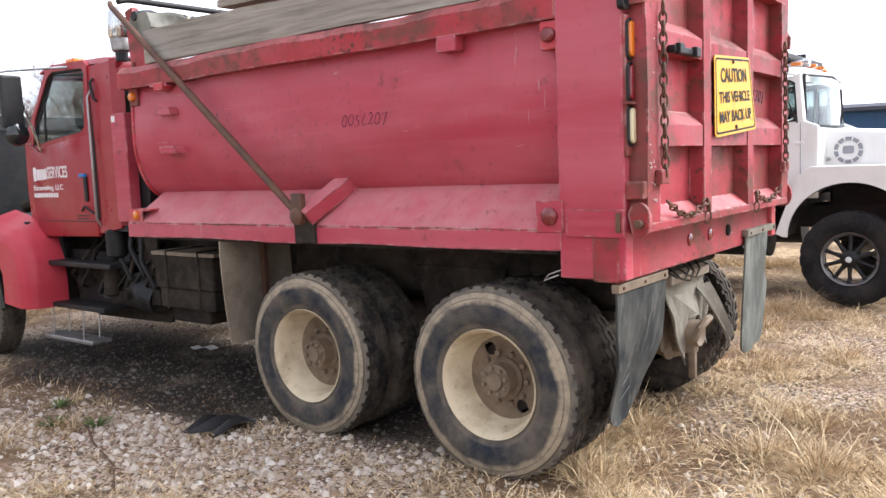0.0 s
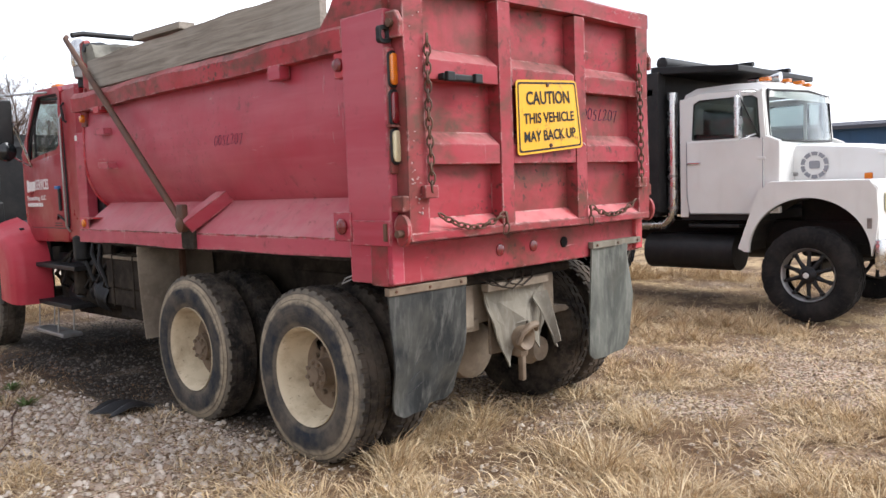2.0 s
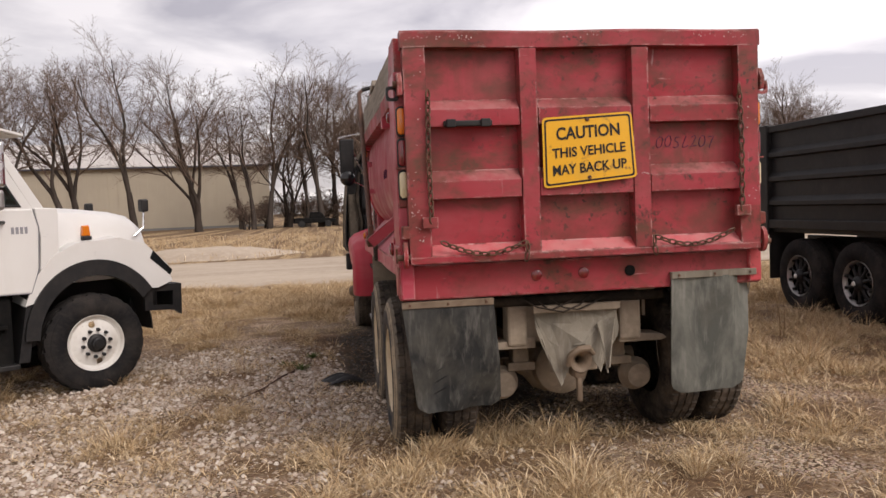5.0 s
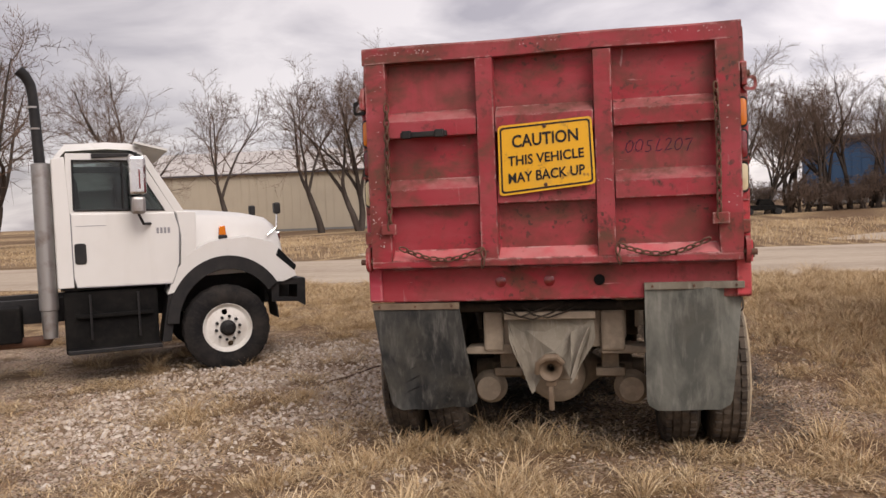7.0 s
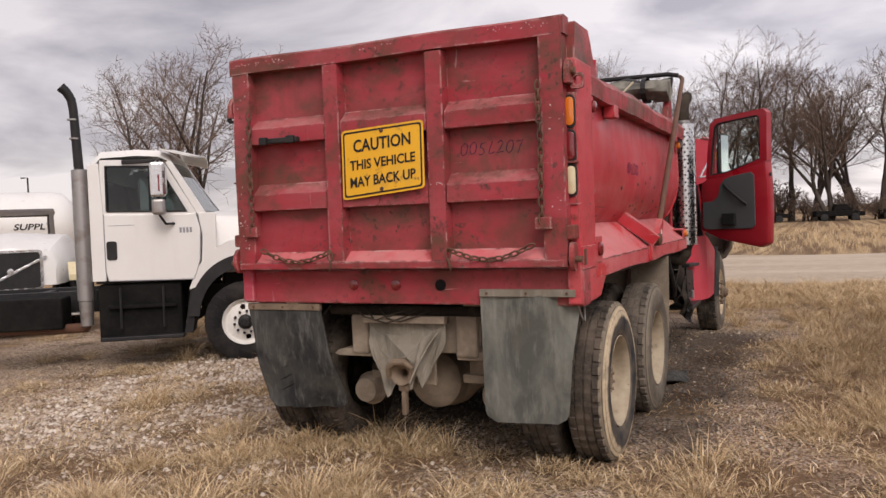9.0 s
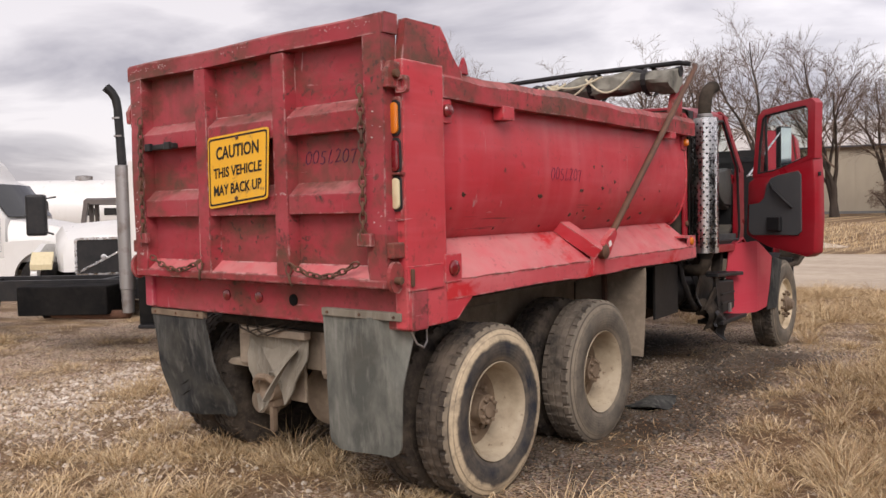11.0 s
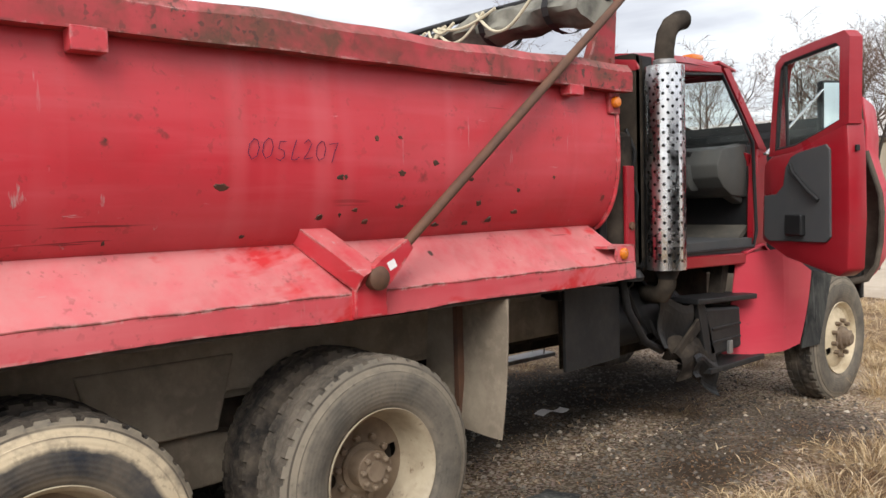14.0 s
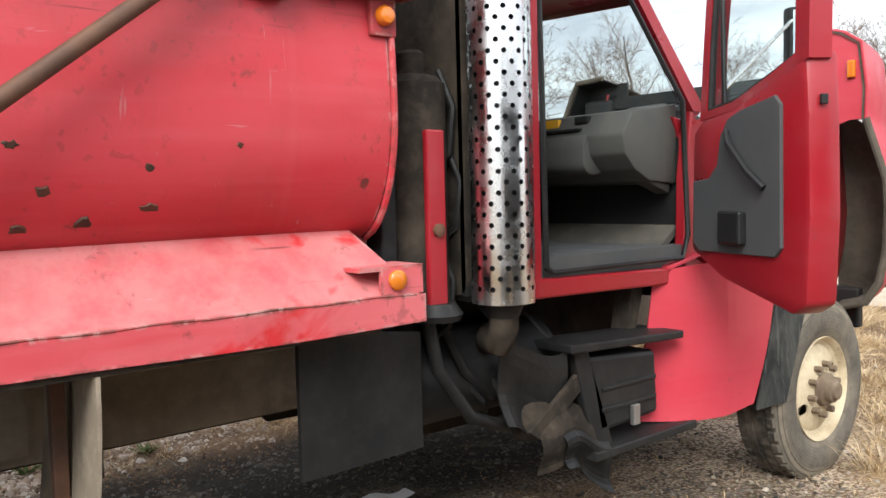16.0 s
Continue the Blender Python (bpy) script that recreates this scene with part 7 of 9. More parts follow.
        prism(fe, poly, "x", s * 1.155, s * 1.205)
        part("front_fender", fe, WHITE_OLD, t)
        part("fender_top", prism(fresh(), [(-0.097, 1.38), (-0.022, 1.462), (1.03, 1.467), (1.17, 1.36), (1.17, 1.33), (1.02, 1.43), (-0.022, 1.43), (-0.091, 1.36)], "x", s * 0.60, s * 1.18, 0.008), WHITE_OLD, t)
        part("fender_face", prism(fresh(), [(-0.109, 0.80), (-0.097, 1.38), (-0.078, 1.38), (-0.084, 0.80)], "x", s * 0.58, s * 1.18, 0.006), WHITE_OLD, t)
        part("wheel_well", sheet(fresh(), lambda u, v: (s * (0.62 + 0.54 * v), 0.615 - 0.72 * math.cos(math.pi * u), 0.66 + 0.62 * math.sin(math.pi * u)), 18, 2, 0.01), BLACK, t)
        part("headlamp", block(s * 0.72, s * 1.0, -0.128, -0.10, 1.12, 1.32, 0.02), PALE_LENS, t)
        part("side_lamp", block(s * 0.60, s * 0.615, 0.13, 0.22, 1.42, 1.53, 0.01), AMBER, t)
        part("corner_lamp", block(s * 1.205, s * 1.215, -0.05, 0.0, 0.95, 1.06, 0.005), STEEL, t)
        put_wheel("spoke", t, pose(s * 1.20, 0.615, 0.425, 0, 0, 0 if s > 0 else 180))
        # round stencil on the hood: a spoked ring with an unreadable core
        bm = fresh()
        c = (0.745, 1.635)
        for k in range(10):
            a0, a1 = radians(36 * k + 4), radians(36 * k + 32)
            pts = [(c[0] + 0.155 * math.cos(a0 + (a1 - a0) * q / 4), c[1] + 0.155 * math.sin(a0 + (a1 - a0) * q / 4)) for q in range(5)]
            pts += [(c[0] + 0.112 * math.cos(a1 - (a1 - a0) * q / 4), c[1] + 0.112 * math.sin(a1 - (a1 - a0) * q / 4)) for q in range(5)]
            prism(bm, pts, "x", s * 0.636, s * 0.641)
        em = part("hood_emblem", bm, GREY_INK, t, "grey ring-shaped emblem")
        part("emblem_core", prism(fresh(), rounded(c[0] - 0.06, c[0] + 0.06, c[1] - 0.04, c[1] + 0.05, 0.02), "x", s * 0.636, s * 0.641), GREY_INK, em)
        for y in (0.98,):
            part("hood_latch", block(s * 0.62, s * 0.66, y - 0.05, y + 0.05, 1.52, 1.56, 0.01), STEEL, t)
        part("exhaust", tube(fresh(), [(s * 0.99, 2.34, 2.60), (s * 1.0, 2.34, 1.2), (s * 1.0, 2.36, 1.05), (s * 0.98, 2.46, 0.96), (s * 0.9, 2.9, 0.94)], 0.062, 16), CHROME, t, "dull chrome exhaust stack", True)
        for z in (1.15, 1.55):
            part("clamp", lathe(fresh(), [(z, 0.066), (z + 0.03, 0.066)], "z", (s * 1.0, 2.34, 0), 16), STEEL, t)
        part("fuel_tank", lathe(fresh(), [(1.55, 0.02), (1.56, 0.23), (2.75, 0.23), (2.76, 0.02)], "y", (s * 0.80, 0, 0.62), 28), BLACK, t, smooth=True)
        part("cab_step", block(s * 0.80, s * 1.06, 1.45, 2.1, 0.93, 0.97, 0.006), BLACK, t)
        part("frame_rail", block(s * 0.38, s * 0.46, 0.0, 6.9, 0.72, 0.98, 0.006), BLACK, t)
        for y in (4.75, 6.05):
            put_wheel("spoke", t, pose(s * 1.17, y, 0.44, 0, 0, 0 if s > 0 else 180))
            put_wheel("spoke", t, pose(s * 0.84, y, 0.44, 0, 0, 0 if s > 0 else 180))
        part("rear_mudflap", block(s * 0.62, s * 1.2, 6.72, 6.735, 0.35, 1.1), BLACK, t)
    # windscreen, hood, grille, bumper
    ws = fresh()
    sheet(ws, lambda u, v: (-0.93 + 1.86 * u, 1.17 - 0.04 * v - 0.10 * math.sin(math.pi * u), 2.52 - 0.57 * v), 12, 4, 0.006)
    part("windscreen", ws, GLASS, cab, smooth=True)
    part("screen_rubber", tube(fresh(), [(-0.93, 1.16, 2.52), (0, 1.06, 2.54), (0.93, 1.16, 2.52), (0.95, 1.13, 1.95), (0, 1.01, 1.93), (-0.95, 1.13, 1.95), (-0.93, 1.16, 2.52)], 0.016, 6), PLASTIC, cab)
    part("dashboard", block(-0.9, 0.9, 1.2, 1.5, 1.7, 1.95, 0.03), DARK_TRIM, cab)
    part("bench_seat", prism(fresh(), [(1.55, 1.35), (2.05, 1.35), (2.16, 2.05), (2.05, 2.08), (1.98, 1.55), (1.55, 1.53)], "x", -0.9, 0.9, 0.03), DARK_TRIM, cab)
    hood = fresh()
    rings = []
    for y, z, w in ((1.08, 1.90, 0.64), (0.9, 1.89, 0.63), (0.3, 1.845, 0.615), (0.0, 1.80, 0.60), (-0.06, 1.77, 0.595), (-0.08, 1.70, 0.59)):
        rings.append([(-w, y, 1.44), (-w, y, z - 0.10), (-w * 0.93, y, z - 0.025), (-w * 0.6, y, z), (0, y, z + 0.015), (w * 0.6, y, z), (w * 0.93, y, z - 0.025), (w, y, z - 0.10), (w, y, 1.44)])
    loft(hood, rings)
    part("hood", hood, WHITE_OLD, t, smooth=True)
    part("hood_seam", tube(fresh(), [(-0.645, 0.99, 1.45), (-0.645, 0.99, 1.80), (-0.60, 0.99, 1.88), (0, 0.99, 1.905), (0.60, 0.99, 1.88), (0.645, 0.99, 1.80), (0.645, 0.99, 1.45)], 0.006, 4), GREY_INK, t)
    part("cowl", prism(fresh(), [(0.98, 1.88), (1.14, 1.95), (1.14, 1.2), (0.98, 1.2)], "x", -0.99, 0.99, 0.01), WHITE_OLD, cab)
    gs = part("grille_shell", block(-0.60, 0.60, -0.10, 0.10, 0.85, 1.76, 0.03), WHITE_OLD, t)
    for i in range(9):
        x = -0.48 + 0.12 * i
        part("grille_bar", block(x - 0.012, x + 0.012, -0.135, -0.10, 0.95, 1.66, 0.004), CHROME, gs)
    for i in range(7):
        z = 0.97 + 0.11 * i
        part("grille_bar", block(-0.52, 0.52, -0.125, -0.105, z - 0.010, z + 0.010, 0.004), CHROME, gs)
    part("grille_back", block(-0.52, 0.52, -0.108, -0.101, 0.94, 1.67), BLACK, gs)
    part("bumper", prism(fresh(), [(-1.22, -0.14), (-1.05, -0.27), (1.05, -0.27), (1.22, -0.14), (1.22, -0.08), (1.0, -0.19), (-1.0, -0.19), (-1.22, -0.08)], "z", 0.52, 0.84, 0.015), CHROME, t, smooth=True)
    part("bumper_plate", block(-0.25, 0.25, -0.282, -0.272, 0.56, 0.72), WHITE_INK, t)
    part("engine", block(-0.4, 0.4, 0.0, 1.0, 0.55, 1.4, 0.05), BLACK, t)
    part("front_axle", block(-0.95, 0.95, 0.55, 0.68, 0.42, 0.56, 0.03), BLACK, t)
    for y in (4.75, 6.05):
        part("rear_axle", lathe(fresh(), [(-0.8, 0.08), (-0.25, 0.1), (-0.15, 0.22), (0.15, 0.22), (0.25, 0.1), (0.8, 0.08)], "x", (0, y, 0.52), 24), BLACK, t)
    for x, y in ((-0.62, 1.33), (-0.2, 1.26), (0.2, 1.26), (0.62, 1.33)):
        part("roof_lamp", block(x - 0.05, x + 0.05, y - 0.07, y + 0.05, 2.655, 2.70, 0.012), AMBER, t)
    part("air_horn", tube(fresh(), [(-0.42, 1.62, 2.71), (-0.42, 1.35, 2.71), (-0.42, 1.22, 2.71)], [0.02, 0.025, 0.06], 12), CHROME, t, smooth=True)
    part("horn_foot", block(-0.45, -0.39, 1.4, 1.5, 2.63, 2.70), CHROME, t)
    # black dump box with horizontal ribs and a cab shield
    bx = part("dump_box", block(-1.14, 1.14, 2.50, 6.86, 1.06, 1.20, 0.01), BLACK, t, "black steel dump box")
    for s in (-1, 1):
        part("box_side", block(s * 1.08, s * 1.14, 2.50, 6.86, 1.20, 2.62, 0.008), BLACK, bx)
        part("top_rail", block(s * 1.06, s * 1.20, 2.48, 6.90, 2.56, 2.66, 0.012), BLACK, bx)
        for z in (1.50, 1.86, 2.22):
            part("side_rib", prism(fresh(), [(s * 1.14, z - 0.05), (s * 1.205, z - 0.03), (s * 1.205, z + 0.03), (s * 1.14, z + 0.10)], "y", 2.55, 6.80, 0.004), BLACK, bx)
        part("low_rail", block(s * 1.08, s * 1.21, 2.48, 6.90, 1.12, 1.25, 0.012), BLACK, bx)
        part("corner_post", block(s * 1.06, s * 1.23, 6.72, 6.92, 1.02, 2.68, 0.012), BLACK, bx)
        part("front_post", block(s * 1.02, s * 1.20, 2.42, 2.60, 1.12, 2.85, 0.012), BLACK, bx)
    part("front_wall", block(-1.12, 1.12, 2.46, 2.54, 1.15, 2.85, 0.01), BLACK, bx)
    part("tail_gate", block(-1.10, 1.10, 6.86, 6.93, 1.10, 2.60, 0.01), BLACK, bx)
    part("cab_shield", prism(fresh(), [(1.42, 2.83), (2.50, 2.93), (2.56, 2.93), (2.56, 2.80), (2.50, 2.83), (1.42, 2.76)], "x", -1.12, 1.12, 0.012), BLACK, bx)
    for s in (-1, 1):
        part("shield_rib", block(s * 0.5, s * 0.58, 1.5, 2.5, 2.88, 2.93, 0.006, pose(0, 0, -0.02)), BLACK, bx)
    part("tarp_roll", lathe(fresh(), [(-1.1, 0.02), (-1.09, 0.075), (1.09, 0.075), (1.1, 0.02)], "x", (0, 2.42, 2.97), 16), BLACK, bx, smooth=True)
    part("tail_reflector", block(-1.212, -1.206, 3.0, 3.12, 1.16, 1.21), RED_LENS, bx)
    return t


dump_truck_white()


# the white chassis cab: its right flank lies on y = 0 here, nose towards +x
def chassis_cab(m):
    t = thing("white_cab_chassis", "white truck cab on a bare dark chassis frame", "truck", at=m)
    Wd = 2.30
    cab = part("cab", block(-1.74, -0.45, 0.10, Wd - 0.10, 0.95, 1.05), BLACK, t, "white cab with black trim")
    rf = fresh()
    rings = []
    for x, z, i in ((-1.76, 2.36, 0.06), (-1.74, 2.44, 0.10), (-1.62, 2.585, 0.14), (-1.2, 2.61, 0.15), (-0.95, 2.595, 0.15), (-0.84, 2.545, 0.14), (-0.80, 2.45, 0.12)):
        rings.append([(x, i - 0.06, z - 0.10), (x, i, z - 0.02), (x, Wd * 0.3, z + 0.02), (x, Wd * 0.7, z + 0.02), (x, Wd - i, z - 0.02), (x, Wd - i + 0.06, z - 0.10), (x, Wd / 2, z - 0.09)])
    loft(rf, rings)
    part("roof", rf, WHITE, cab, smooth=True)
    part("rear_wall", block(-1.77, -1.73, 0.05, Wd - 0.05, 0.98, 2.40, 0.01), WHITE, cab)
    for s, y0 in ((1, 0.0), (-1, Wd)):
        Y = lambda v: y0 + s * v
        door = part("door", prism(fresh(), [(-1.58, 0.985), (-0.56, 0.965), (-0.49, 1.20), (-0.47, 1.60), (-0.52, 1.78), (-1.60, 1.80), (-1.60, 1.1)], "y", Y(0.0), Y(0.05), 0.014), WHITE, cab)
        wf = fresh()
        outer = [(-1.64, 1.79), (-0.50, 1.76), (-0.86, 2.40), (-0.95, 2.45), (-1.62, 2.46)]
        inner = [(-1.56, 1.835), (-0.62, 1.81), (-0.91, 2.31), (-0.99, 2.37), (-1.555, 2.38)]
        ring_prism(wf, outer, inner, "y", Y(0.02), Y(0.08))
        part("window_frame", wf, WHITE, door)
        part("window_glass", prism(fresh(), [(-1.57, 1.825), (-0.61, 1.80), (-0.905, 2.32), (-0.99, 2.38), (-1.565, 2.39)], "y", Y(0.045), Y(0.052)), TINT, door)
        part("window_rubber", tube(fresh(), [(x, Y(0.018), z) for x, z in inner + inner[:1]], 0.014, 6), PLASTIC, door)
        part("vent_bar", tube(fresh(), [(-1.06, Y(0.03), 1.82), (-1.05, Y(0.035), 2.37)], 0.013, 6), PLASTIC, door)
        part("door_handle", prism(fresh(), rounded(-1.58, -1.46, 1.24, 1.47, 0.03), "y", Y(-0.012), Y(0.006), 0.004), PLASTIC, door)
        part("door_gap", tube(fresh(), [(-1.60, Y(-0.001), 1.80), (-1.60, Y(-0.001), 1.1), (-1.57, Y(-0.001), 0.985), (-0.57, Y(-0.001), 0.965), (-0.49, Y(-0.001), 1.2), (-0.47, Y(-0.001), 1.6), (-0.515, Y(-0.001), 1.78)], 0.005, 4), GREY_INK, door)
        part("crease", block(-1.55, -1.25, Y(-0.003), Y(0.002), 1.655, 1.662), GREY_INK, door)
        x = -0.72
        for k in range(4):
            part("number_bar", block(x + 0.04 * k, x + 0.04 * k + 0.026, Y(-0.003), Y(0.002), 1.545, 1.61), GREY_INK, door)
        part("rear_panel", prism(fresh(), [(-1.76, 0.985), (-1.60, 0.985), (-1.60, 1.8), (-1.63, 2.42), (-1.76, 2.40)], "y", Y(0.0), Y(0.06), 0.01), WHITE, cab)
        part("rain_guard", prism(fresh(), [(-1.36, 2.40), (-0.98, 2.42), (-0.96, 2.455), (-1.36, 2.455)], "y", Y(-0.02), Y(0.04), 0.008), PLASTIC, cab)
        part("screen_pillar", prism(fresh(), [(-0.86, 2.42), (-0.79, 2.44), (-0.40, 1.78), (-0.50, 1.76)], "y", Y(0.03), Y(0.10), 0.008), WHITE, cab)
        part("cowl_side", prism(fresh(), [(-0.49, 0.98), (-0.30, 1.0), (-0.28, 1.78), (-0.50, 1.79), (-0.455, 1.5)], "y", Y(0.01), Y(0.06), 0.01), WHITE, cab)
        mir = part("mirror", block(-1.0, -0.82, Y(-0.32), Y(-0.14), 1.98, 2.40, 0.03), CHROME, t, "tall side mirror with chrome back")
        part("spot_mirror", block(-0.99, -0.84, Y(-0.31), Y(-0.15), 1.77, 1.96, 0.03), STEEL, mir)
        part("mirror_lamp", block(-0.90, -0.885, Y(-0.335), Y(-0.32), 2.05, 2.25), RED_LENS, mir)
        part("mirror_arm", tube(fresh(), [(-0.78, Y(0.0), 1.66), (-0.86, Y(-0.12), 1.66), (-0.91, Y(-0.22), 1.76), (-0.91, Y(-0.22), 2.44), (-0.9, Y(0.05), 2.45)], 0.016, 8), PLASTIC, mir)
        # fender: white top, black wheel-arch moulding
        turn = [math.pi * (0.02 + 0.79 * k / 24) for k in range(25)]
        arc = [(0.04 - 0.70 * math.cos(q), 0.46 + 0.79 * math.sin(q)) for q in turn]
        arc2 = [(0.04 - 0.57 * math.cos(q), 0.46 + 0.63 * math.sin(q)) for q in turn]
        fl = fresh()
        prism(fl, arc + arc2[::-1], "y", Y(-0.03), Y(0.06))
        part("arch_moulding", fl, PLASTIC, t)
        fp = fresh()
        shape = [(-0.64, 0.84), (-0.52, 1.12), (-0.36, 1.31), (-0.14, 1.42), (0.30, 1.46), (0.58, 1.38), (0.82, 1.14), (0.86, 0.96), (0.70, 0.90)]
        prism(fp, shape + [p for p in arc2[::-1] if p[1] > 0.90], "y", Y(0.0), Y(0.05))
        part("fender_side", fp, WHITE, t)
        ft = fresh()
        def top(u, v):
            k = u * (len(shape) - 1)
            a = int(min(k, len(shape) - 2))
            x = shape[a][0] + (shape[a + 1][0] - shape[a][0]) * (k - a)
            z = shape[a][1] + (shape[a + 1][1] - shape[a][1]) * (k - a)
            return (x, Y(0.01 + 0.40 * v), z + 0.03 * v)
        sheet(ft, top, 24, 4, 0.012)
        part("fender_top", ft, WHITE, t, smooth=True)
        part("wheel_well", sheet(fresh(), lambda u, v: (0.02 - 0.62 * math.cos(math.pi * u), Y(0.05 + 0.5 * v), 0.46 + 0.70 * math.sin(math.pi * u)), 18, 2, 0.01), BLACK, t)
        part("mud_guard", prism(fresh(), [(-0.72, 0.30), (-0.62, 0.30), (-0.52, 0.95), (-0.60, 0.98)], "y", Y(0.02), Y(0.45)), BLACK, t)
        part("headlamp", prism(fresh(), [(0.62, 1.22), (0.84, 1.02), (0.87, 1.08), (0.66, 1.31)], "y", Y(-0.006), Y(0.28), 0.01), DARK_WINDOW, t)
        part("marker_lamp", prism(fresh(), [(-0.01, 1.49), (0.08, 1.49), (0.07, 1.60), (0.0, 1.60)], "y", Y(0.16), Y(0.24), 0.01), AMBER, t)
        part("marker_foot", block(-0.01, 0.09, Y(0.15), Y(0.25), 1.42, 1.49, 0.01), PLASTIC, t)
        hm = part("hood_mirror", block(0.70, 0.78, Y(0.30), Y(0.42), 1.72, 1.86, 0.02), PLASTIC, t)
        part("hood_mirror_arm", tube(fresh(), [(0.60, Y(0.32), 1.46), (0.72, Y(0.34), 1.55), (0.74, Y(0.36), 1.74)], 0.011, 6), CHROME, hm)
        put_wheel("white", t, pose(0.02, Y(-0.0), 0.395, 0, 0, -90 if s > 0 else 90) @ pose(0, 0, 0, 70, 0, 0) @ Matrix.Diagonal((1, 0.97, 0.97, 1)))
        st = part("step_box", block(-1.72, -0.74, Y(0.06), Y(0.40), 0.24, 0.94, 0.03), MATT, t)
        part("step_tread", block(-1.70, -0.72, Y(-0.03), Y(0.22), 0.25, 0.30, 0.01), BLACK, st)
        part("step_tread", block(-1.60, -0.80, Y(0.0), Y(0.22), 0.64, 0.68, 0.01), MATT, st)
        for x in (-1.45, -0.95):
            part("step_rod", tube(fresh(), [(x, Y(-0.01), 0.40), (x, Y(0.02), 0.90)], 0.015, 6), BLACK, st)
        part("frame_rail", block(-9.6, 0.6, Y(0.70), Y(0.78), 0.56, 0.84, 0.006), BLACK, t)
        for xx in (-5.35, -6.65):
            put_wheel("white", t, pose(xx, Y(0.03), 0.42, 0, 0, -90 if s > 0 else 90))
    # rear stack on the right flank
    part("exhaust_pipe", tube(fresh(), [(-1.87, 0.10, 2.30), (-1.885, 0.10, 2.7), (-1.90, 0.10, 3.08), (-1.915, 0.09, 3.20), (-1.96, 0.07, 3.29), (-2.02, 0.05, 3.35)], [0.058, 0.055, 0.052, 0.054, 0.056, 0.060], 16, True), BLACK, t, "dark exhaust pipe", True)
    part("stack_guard", lathe(fresh(), [(0.45, 0.075), (0.75, 0.085), (0.76, 0.098), (2.35, 0.098), (2.36, 0.07)], "z", (-1.865, 0.10, 0), 24), STEEL, t, "grey steel exhaust stack", True)
    for z in (2.72, 2.95):
        part("stack_clamp", lathe(fresh(), [(z, 0.064), (z + 0.02, 0.064)], "z", (-1.885 - 0.06 * (z - 2.5), 0.10, 0), 16), STEEL, t)
    part("stack_elbow", tube(fresh(), [(-1.86, 0.12, 0.50), (-1.90, 0.18, 0.42), (-2.3, 0.3, 0.40), (-3.0, 0.35, 0.42)], 0.06, 12), RUST, t, smooth=True)
    # windscreen, visor, hood, grille, bumper
    ws = fresh()
    sheet(ws, lambda u, v: (-0.84 + 0.42 * v + 0.10 * math.sin(math.pi * u), 0.10 + (Wd - 0.20) * u, 2.42 - 0.62 * v), 12, 4, 0.006)
    part("windscreen", ws, TINT, cab, smooth=True)
    vis = fresh()
    sheet(vis, lambda u, v: (-0.92 + 0.36 * v + 0.08 * math.sin(math.pi * u), 0.00 + Wd * u, 2.60 - 0.09 * v - 0.03 * math.cos(2 * math.pi * u)), 10, 4, 0.02)
    part("sun_visor", vis, WHITE, cab, smooth=True)
    hood = fresh()
    rings = []
    for x, z, i in ((-0.46, 1.80, 0.16), (0.0, 1.775, 0.22), (0.40, 1.73, 0.30), (0.62, 1.68, 0.38), (0.74, 1.58, 0.42), (0.80, 1.40, 0.44)):
        rings.append([(x, i - 0.02, 1.02), (x, i - 0.02, z - 0.18), (x, i + 0.06, z - 0.05), (x, i + 0.2, z), (x, Wd / 2, z + 0.03), (x, Wd - i - 0.2, z), (x, Wd - i - 0.06, z - 0.05), (x, Wd - i + 0.02, z - 0.18), (x, Wd - i + 0.02, 1.02)])
    loft(hood, rings)
    part("hood", hood, WHITE, t, smooth=True)
    part("grille", block(0.78, 0.83, 0.62, Wd - 0.62, 0.95, 1.50, 0.02), CHROME, t)
    bump = part("bumper", block(0.91, 0.97, 0.06, Wd - 0.06, 0.62, 0.93, 0.015), BLACK, t, "black steel front bumper")
    for y in (0.04, Wd - 0.10):
        ends = ring_prism(fresh(), [(0.56, 0.66), (0.88, 0.64), (0.97, 0.58), (0.98, 0.92), (0.56, 0.94)], [(0.65, 0.71), (0.80, 0.70), (0.87, 0.69), (0.88, 0.85), (0.65, 0.86)], "y", y, y + 0.06)
        part("bumper_end", ends, BLACK, bump)
    part("bumper_gap", block(0.55, 0.86, 0.40, Wd - 0.40, 0.62, 0.98, 0.01), BLACK, t)
    part("seat", prism(fresh(), [(-1.60, 1.2), (-1.05, 1.2), (-1.05, 1.45), (-1.45, 1.5), (-1.52, 2.2), (-1.66, 2.2)], "y", 0.3, 0.9, 0.03), GREY_TRIM, cab)
    part("seat", prism(fresh(), [(-1.60, 1.2), (-1.05, 1.2), (-1.05, 1.45), (-1.45, 1.5), (-1.52, 2.2), (-1.66, 2.2)], "y", 1.35, 1.95, 0.03), GREY_TRIM, cab)
    part("engine", block(-0.3, 0.6, 0.7, Wd - 0.7, 0.6, 1.3, 0.05), BLACK, t)
    part("front_axle", block(-0.05, 0.09, 0.2, Wd - 0.2, 0.32, 0.46, 0.03), BLACK, t)
    for xx in (-5.35, -6.65):
        part("rear_axle", lathe(fresh(), [(0.25, 0.08), (0.9, 0.1), (1.0, 0.22), (1.3, 0.22), (1.4, 0.1), (Wd - 0.25, 0.08)], "y", (xx, 0, 0.52), 24), BLACK, t)
    for x in (-2.6, -4.4, -7.6, -9.55):
        part("cross_member", block(x - 0.05, x + 0.05, 0.76, Wd - 0.76, 0.58, 0.82, 0.006), BLACK, t)
